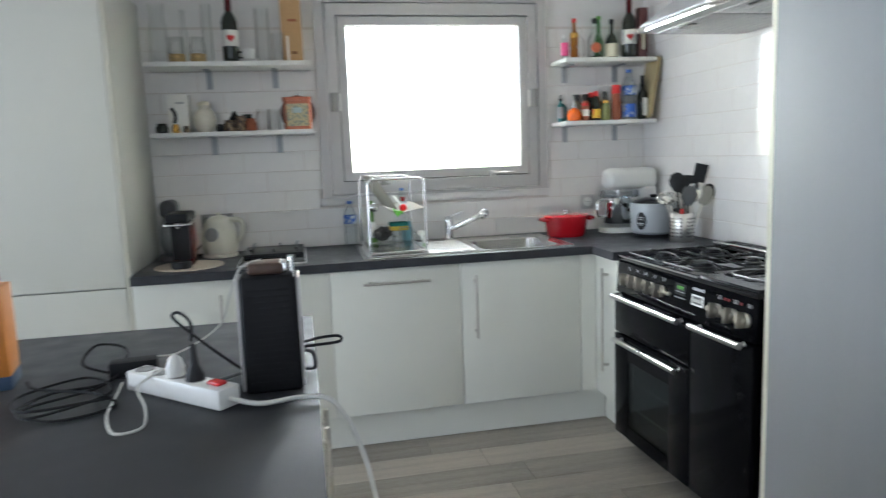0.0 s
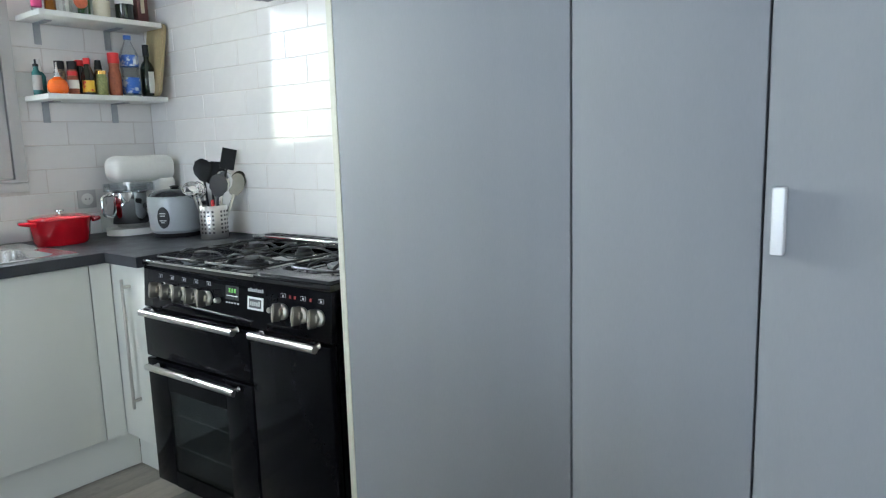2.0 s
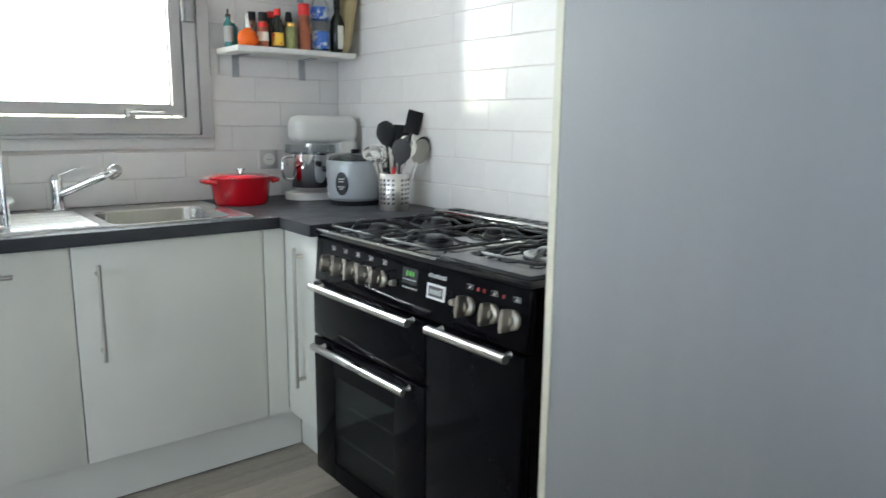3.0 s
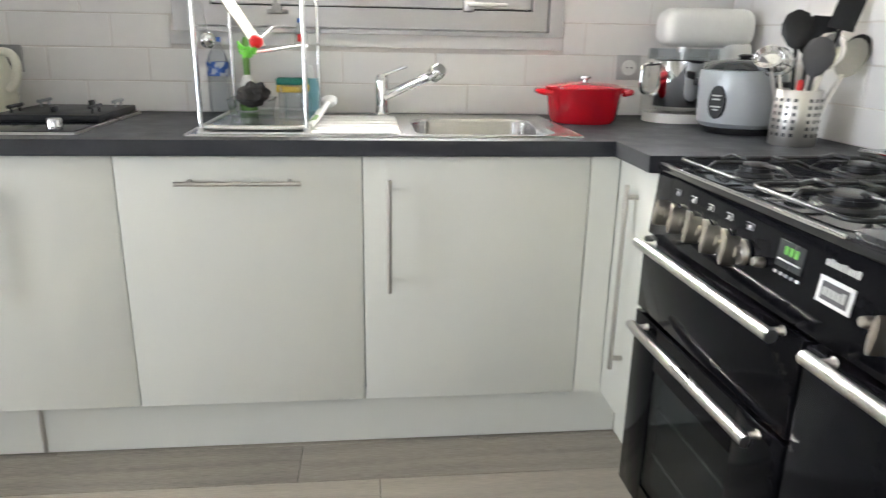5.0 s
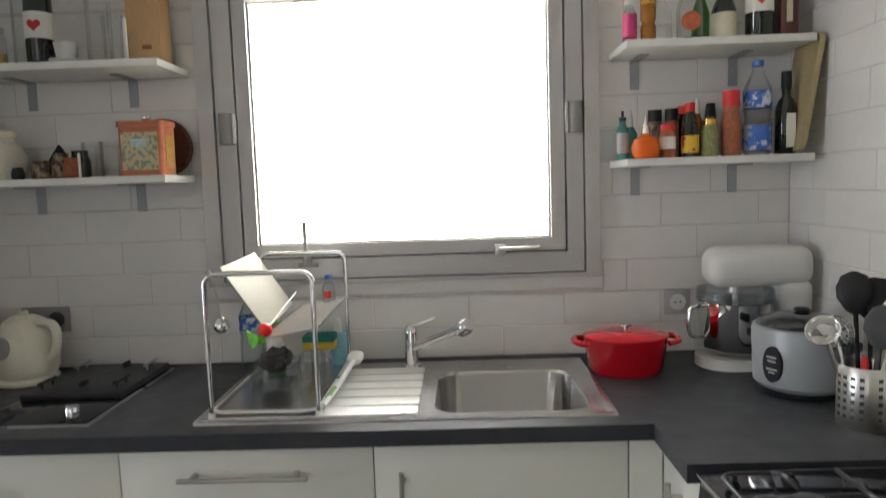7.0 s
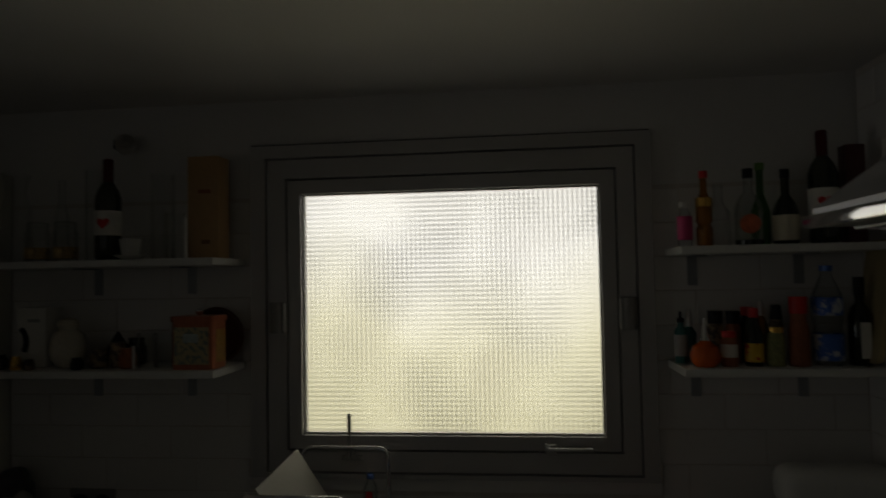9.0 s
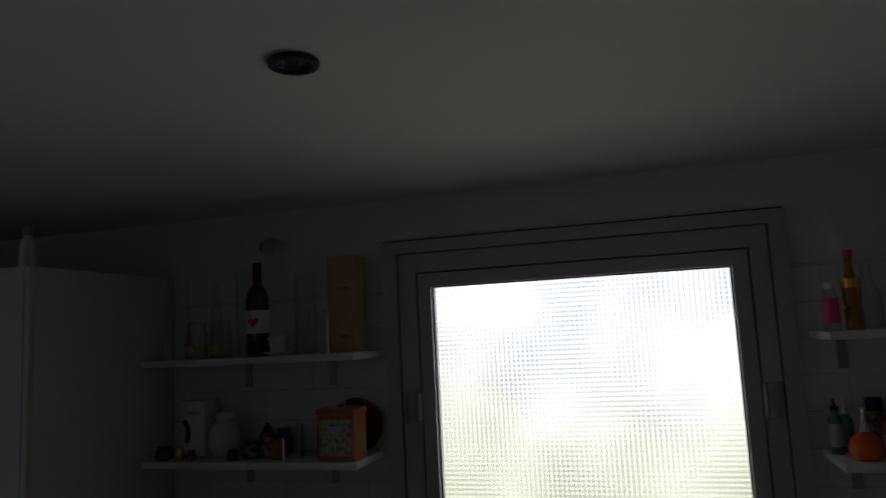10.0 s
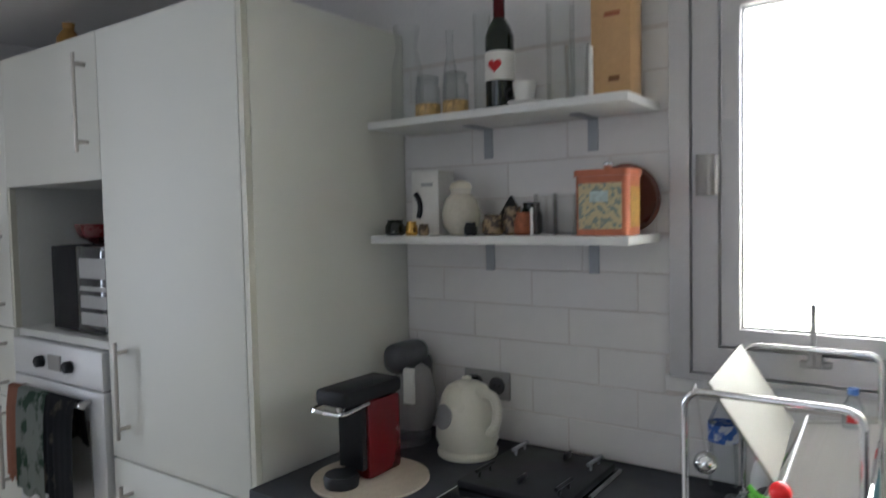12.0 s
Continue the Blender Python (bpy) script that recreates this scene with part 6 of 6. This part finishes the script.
jar("spice_jar", "brown spice jar with a black lid", "jar", 0.853, -0.08, LO, [(0.02, 0), (0.021, 0.1), (0.017, 0.11)], M_SPICE, [(0.019, 0.11), (0.019, 0.145)], M_BLACK)
jar("sauce_bottle", "dark sauce bottle with a yellow label and red cap", "bottle", 0.888, -0.14, LO, [(0.023, 0), (0.024, 0.005), (0.024, 0.08), (0.012, 0.115), (0.011, 0.13)], M_DARKBOT, [(0.0135, 0.13), (0.0135, 0.155)], M_REDP, (0.012, 0.062), M_YELLOWP, wrap_label="yellow and red label")
jar("sauce_bottle", "dark sauce bottle with a red cap at the back", "bottle", 0.9, -0.05, LO, [(0.024, 0), (0.025, 0.1), (0.014, 0.13)], M_DARKBOT, [(0.018, 0.13), (0.018, 0.155)], M_REDP)
jar("dropper_bottle", "small dark bottle with a steel top", "bottle", 0.935, -0.06, LO, [(0.016, 0), (0.017, 0.1), (0.008, 0.13)], M_AMBER, [(0.01, 0.13), (0.008, 0.16), (0.003, 0.175)], M_STEEL)
jar("herb_jar", "glass jar of green herbs with a gold lid", "jar", 0.942, -0.145, LO, [(0.023, 0), (0.024, 0.004), (0.024, 0.075), (0.019, 0.09)], M_HERB, [(0.021, 0.09), (0.021, 0.105)], M_GOLD, cap_label="gold lid")
jar("sauce_bottle", "black-capped pepper bottle at the back", "bottle", 0.975, -0.06, LO, [(0.02, 0), (0.021, 0.1), (0.015, 0.12)], M_MOTTLE, [(0.017, 0.12), (0.012, 0.16)], M_BLACK)
jar("spice_jar", "tall spice jar with a big red lid", "jar", 1.003, -0.145, LO, [(0.025, 0), (0.0265, 0.005), (0.0265, 0.09), (0.021, 0.12), (0.021, 0.145)], M_SPICE, [(0.0235, 0.14), (0.0235, 0.185)], M_REDP, cap_label="bright red lid")
t = thing("water_bottle", "ribbed clear water bottle with blue labels", "bottle", (1.083, -0.13, LO))
pet_bottle(t, 1.083, -0.13, LO + 0.0006, 1.07, M_BLUEP, M_BLUE)
part("label", lt([(0.0392, LO + 0.015), (0.0392, LO + 0.085)], 1.083, -0.13, 24, cap=False), M_BLUEP, t, "blue printed label")
t = jar("oil_bottle", "dark square olive oil bottle with a white label", "bottle", 1.165, -0.13, LO, [(0.027, 0), (0.03, 0.004), (0.03, 0.13), (0.022, 0.152), (0.012, 0.165), (0.012, 0.19)], M_DARKBOT, [(0.014, 0.185), (0.014, 0.235)], M_BLACK, seg=20)
bm = bx(1.152, 1.178, -0.1625, -0.161, LO + 0.02, LO + 0.115)
part("label", bm, M_WHITEL, t, "narrow white label")
t = thing("chopping_board", "olive wood chopping board leaning in the corner", "cutting board", (1.2, -0.06, LO))
bm = bmesh.new()
prism(bm, rounded(-0.07, 0.07, 0.0, 0.33, 0.03, 5), -0.008, 0.008)
turned(bm, bm.verts, pose(1.196, -0.13, LO + 0.006, 90, 0, 90) @ pose(0, 0, 0, 0, 0, 0))
turned(bm, bm.verts, Matrix.Translation((1.196, 0, LO)) @ Matrix.Rotation(radians(9.5), 4, "Y") @ Matrix.Translation((-1.196, 0, -LO)))
bmesh.ops.translate(bm, vec=(-0.018, 0, 0.001), verts=bm.verts)
part("board", bm, M_BAMBOO, t)
# left upper shelf
jar("carafe", "tall clear glass carafe", "carafe", -1.315, -0.1, UP, [(0.045, 0), (0.05, 0.01), (0.045, 0.16), (0.03, 0.22), (0.04, 0.28)], M_GLASS)
for i, x in enumerate((-1.235, -1.14)):
    jar("clip_jar", "glass jar with a painted gold band and wire clip", "jar", x, -0.11, UP, [(0.034, 0), (0.036, 0.005), (0.036, 0.09), (0.03, 0.1), (0.03, 0.11)], M_GLASS, [(0.032, 0.11), (0.032, 0.122), (0.02, 0.126)], M_GLASS, (0.01, 0.045), mat("gold_flower_print", (0.45, 0.3, 0.12), 0.4, var=0.6, scale=50))
jar("bottle_vase", "slim clear bottle vase", "vase", -1.21, -0.03, UP, [(0.02, 0), (0.024, 0.02), (0.02, 0.15), (0.01, 0.2), (0.012, 0.27)], M_GLASS)
jar("bottle_vase", "tall narrow glass vase", "vase", -1.1, -0.03, UP, [(0.025, 0), (0.025, 0.3)], M_GLASS)
t = thing("cup_and_saucer", "white coffee cup on a saucer with a dark motif", "cup", (-0.905, -0.145, UP))
part("saucer", lt([(0.02, UP + 0.001), (0.045, UP + 0.012), (0.046, UP + 0.014), (0.02, UP + 0.006)], -0.905, -0.145, 28), M_WHITEP, t)
part("cup", lt([(0.016, UP + 0.0065), (0.024, UP + 0.02), (0.031, UP + 0.062), (0.029, UP + 0.062), (0.02, UP + 0.018)], -0.905, -0.145, 28), M_WHITEP, t)
part("handle", tb(curve([(-0.932, -0.15, UP + 0.05), (-0.952, -0.153, UP + 0.045), (-0.95, -0.153, UP + 0.025), (-0.93, -0.15, UP + 0.022)], 5), 0.004, 7), M_BLACK, t, "black handle")
jar("glass_vase", "wide clear glass vase", "vase", -0.835, -0.08, UP, [(0.035, 0), (0.036, 0.01), (0.036, 0.27)], M_GLASS)
jar("glass_vase", "clear straight drinking glass", "glass", -0.765, -0.14, UP, [(0.026, 0), (0.03, 0.14)], M_GLASS)
jar("candle", "slim white candle in a holder", "candle", -0.716, -0.17, UP, [(0.0055, 0), (0.0055, 0.115), (0.003, 0.12)], M_WHITEP, seg=12)
t = thing("gift_box", "tall tan card gift box", "box", (-0.685, -0.06, UP))
part("body", bx(-0.745, -0.645, -0.1, -0.02, UP + 0.001, UP + 0.315, bevel=0.002), M_CARD, t)
part("band", bx(-0.7, -0.672, -0.1018, -0.1002, UP + 0.045, UP + 0.058), mat("brown_print", (0.2, 0.09, 0.03), 0.5), t)
part("band", bx(-0.71, -0.67, -0.1018, -0.1002, UP + 0.2, UP + 0.212), mat("red_brown_print", (0.3, 0.1, 0.04), 0.5), t)
# left lower shelf
t = thing("mug_carton", "white carton with a dark curved print", "box", (-1.25, -0.09, LO))
part("body", bx(-1.3, -1.205, -0.11, -0.03, LO + 0.001, LO + 0.185, bevel=0.002), M_WHITEL, t)
part("print", tb(curve([(-1.285, -0.1115, LO + 0.12), (-1.272, -0.1125, LO + 0.1), (-1.268, -0.1125, LO + 0.075), (-1.275, -0.1115, LO + 0.05)], 5), 0.008, 8), M_BLACK, t, "dark curved print")
part("top_print", bx(-1.265, -1.225, -0.1115, -0.1098, LO + 0.14, LO + 0.15), M_PRINT, t)
jar("ceramic_jar", "round cream ceramic jar with a knobbed lid", "jar", -1.135, -0.1, LO, [(0.03, 0), (0.05, 0.025), (0.055, 0.06), (0.045, 0.1), (0.028, 0.115), (0.03, 0.13)], mat("cream_ceramic", (0.62, 0.57, 0.47), 0.25, var=0.08), [(0.032, 0.13), (0.026, 0.145), (0.008, 0.152)], M_CREAML)
for x, y, r, hh, m_, nm in ((-1.325, -0.16, 0.03, 0.045, M_DARKBOT, "small dark bowl"), (-1.262, -0.165, 0.018, 0.04, M_GOLD, "small ochre pot"), (-1.215, -0.17, 0.016, 0.032, M_MOTTLE, "tiny brown pot"),
                            (-1.06, -0.17, 0.018, 0.035, M_BLACK, "small black tin"), (-1.02, -0.12, 0.03, 0.055, M_MOTTLE, "mottled brown jar"), (-0.965, -0.11, 0.028, 0.075, M_MOTTLE, "brown pottery jar"),
                            (-0.915, -0.14, 0.026, 0.06, M_SPICE, "reddish brown jar"), (-0.94, -0.05, 0.03, 0.085, M_DARKBOT, "dark squat bottle")):
    jar("pot", nm + " on the shelf", "pot", x, y, LO, [(r * 0.8, 0), (r, 0.006), (r, hh * 0.6), (r * 0.75, hh * 0.85), (r * 0.8, hh)], m_, seg=18)
t = thing("figurine", "small black cone-shaped ornament", "ornament", (-1.0, -0.09, LO + 0.0))
part("body", lt([(0.034, LO + 0.001), (0.03, LO + 0.06), (0.006, LO + 0.1), (0.003, LO + 0.105)], -1.0, -0.055, 20), M_BLACK, t)
for x in (-0.858, -0.805):
    jar("tumbler", "clear glass tumbler with a grey rim", "glass", x, -0.13, LO, [(0.026, 0), (0.029, 0.005), (0.03, 0.105)], M_GLASS)
jar("candle", "slim white candle in front of the tumblers", "candle", -0.872, -0.18, LO, [(0.004, 0), (0.004, 0.07)], M_WHITEP, seg=10)
t = thing("biscuit_tin", "orange biscuit tin painted with a village scene", "tin", (-0.69, -0.13, LO))
bm = bmesh.new()
prism(bm, rounded(-0.757, -0.625, -0.185, -0.085, 0.018, 5), LO + 0.001, LO + 0.14)
part("body", bm, M_TIN, t)
part("picture", bx(-0.744, -0.638, -0.1868, -0.1852, LO + 0.016, LO + 0.124), M_PAINT, t, "painted village scene")
part("picture_sky", bx(-0.715, -0.67, -0.1878, -0.1869, LO + 0.08, LO + 0.105), mat("pale_sky_print", (0.4, 0.5, 0.5), 0.4, var=0.3, scale=40), t)
part("picture", bx(-0.6248, -0.6232, -0.165, -0.105, LO + 0.02, LO + 0.115), mat("ochre_print", (0.42, 0.24, 0.05), 0.4, var=0.3, scale=50), t, "ochre side panel")
bm = bmesh.new()
prism(bm, rounded(-0.761, -0.621, -0.189, -0.081, 0.02, 5), LO + 0.1402, LO + 0.156)
ld = part("lid", bm, M_TIN, t)
part("knob", lt([(0.006, LO + 0.156), (0.012, LO + 0.164), (0.012, LO + 0.172), (0.006, LO + 0.176)], -0.69, -0.135, 18), M_CHROME, ld, "steel lid knob")
t = thing("round_tray", "round dark brown tray standing against the wall", "tray", (-0.69, -0.02, LO))
bm = bmesh.new()
lathe(bm, [(0.086, 0), (0.088, 0.006), (0.08, 0.01), (0.076, 0.004)], seg=40)
turned(bm, bm.verts, pose(-0.688, -0.012, LO + 0.0895, 96))
part("disc", bm, mat("dark_brown_lacquer", (0.09, 0.03, 0.02), 0.3), t)
t = thing("clip_lamp", "small black and silver spot fixed to the wall", "wall lamp", (-1.0, 0.0, 2.19))
bm = bmesh.new()
lathe(bm, [(0.016, 0), (0.028, 0.02), (0.032, 0.05), (0.028, 0.05), (0.02, 0.03)], seg=22)
turned(bm, bm.verts, pose(-1.0, -0.02, 2.19, 60, 0, 35))
part("shade", bm, M_STEEL, t, "silver shade")
part("base", bx(-1.045, -1.0, -0.012, WALL_Y + 0.0075, 2.2, 2.235, bevel=0.005), M_BLACK, t, "black wall clip")

# ---- tiles and floor planks ----


def shared_piece(name, me, at, parent):
    ob = new(name, me)
    ob.parent = parent
    ob.location = Vector(at) - origin(parent)
    return ob


def piece_mesh(name, w, h, material, axis, depth=0.007, bevel=0.0012):
    """A flat tile of width w and height h; axis 'y' faces -y, 'x' faces -x, 'z' faces up."""
    bm = bmesh.new()
    b = bevel
    back = [bm.verts.new(c) for c in ((-w / 2, 0, -h / 2), (w / 2, 0, -h / 2), (w / 2, 0, h / 2), (-w / 2, 0, h / 2))]
    mid = [bm.verts.new((c.co.x, -depth + b, c.co.z)) for c in back]
    front = [bm.verts.new((math.copysign(abs(c.co.x) - b, c.co.x), -depth, math.copysign(abs(c.co.z) - b, c.co.z))) for c in back]
    for lo, hi in ((back, mid), (mid, front)):
        for i in range(4):
            bm.faces.new((lo[i], lo[(i + 1) % 4], hi[(i + 1) % 4], hi[i]))
    bm.faces.new(front)
    if axis == "x":
        bmesh.ops.rotate(bm, matrix=Matrix.Rotation(radians(-90), 3, "Z"), verts=bm.verts)
    if axis == "z":
        bmesh.ops.rotate(bm, matrix=Matrix.Rotation(radians(-90), 3, "X"), verts=bm.verts)
    bmesh.ops.recalc_face_normals(bm, faces=bm.faces)
    me = bpy.data.meshes.new(name)
    bm.to_mesh(me)
    bm.free()
    me.materials.append(material)
    return me


# grout beds
part("grout_bed", bx(-1.424, -0.585, 0.0216, 0.0278, 0.9, 2.03), M_GROUT, wall_north)
part("grout_bed", bx(-0.585, 0.658, 0.0216, 0.0278, 0.9, 1.112), M_GROUT, wall_north)
part("grout_bed", bx(0.658, WALL_X + 0.008, 0.0216, 0.0278, 0.9, 2.03), M_GROUT, wall_north)
part("grout_bed", bx(WALL_X + 0.0016, WALL_X + 0.0078, -1.872, 0.0216, 0.9, CEILING), M_GROUT, wall_east)
TH, TW, GAP = 0.1022, 0.305, 0.0034
cache = {}
tilt = random.Random(3)


def lay(parent, axis, a0, a1, z0, z1, offset):
    """One stretch of one row, cut at its ends."""
    k = math.floor((a0 - offset) / TW)
    while offset + k * TW < a1:
        s, e = max(a0, offset + k * TW), min(a1, offset + (k + 1) * TW)
        k += 1
        if e - s < 0.012:
            continue
        key = (axis, round(e - s, 3), round(z1 - z0, 3))
        if key not in cache:
            cache[key] = piece_mesh("tile", e - s - GAP, z1 - z0 - GAP, M_TILE, axis)
        at = ((s + e) / 2, 0.027, (z0 + z1) / 2) if axis == "y" else (WALL_X + 0.007, (s + e) / 2, (z0 + z1) / 2)
        tile = shared_piece("tile", cache[key], at, parent)
        tile.rotation_euler = [radians(tilt.uniform(-0.35, 0.35)) for _ in "xyz"]


offsets = (0.348, 0.239, 0.743, 0.963, 0.851, 0.7, 0.9, 0.78, 0.66, 0.87, 0.74)
for row in range(14):
    z0 = 0.9 if row == 0 else 0.996 + TH * (row - 1)
    z1 = 0.996 + TH * row
    off = offsets[row % 11]
    if row < 11:
        if z1 <= 1.112:
            lay(wall_north, "y", -1.424, WALL_X, z0, z1, off)
        else:
            lay(wall_north, "y", -1.424, -0.602 if z0 < 1.112 else -0.586, z0, z1, off)
            lay(wall_north, "y", 0.667 if z0 < 1.112 else 0.659, WALL_X, z0, z1, off)
    if z1 < CEILING:
        lay(wall_east, "x", -1.872, 0.02, z0, z1, -1.12 + (0.105 if row % 2 else 0.0) + 0.02 * math.sin(row * 2.1))

PW, PL = 0.175, 1.2
pk = {}
row = 0
y = -0.548 + PW
random.seed(4)
starts = {1: -0.184, 2: 0.036, 0: 0.33}
while y > -6.2:
    off = starts.get(row, random.uniform(0, PL))
    k = math.floor((-6.6 - off) / PL)
    while off + k * PL < 1.25:
        s, e = max(-6.6, off + k * PL), min(1.25, off + (k + 1) * PL)
        k += 1
        if e - s < 0.02:
            continue
        key = round(e - s, 3)
        if key not in pk:
            pk[key] = piece_mesh("plank", e - s - 0.002, PW - 0.002, M_PLANK, "z", 0.006, 0.0008)
        shared_piece("plank", pk[key], ((s + e) / 2, y - PW / 2, -0.006), floor)
    y -= PW
    row += 1
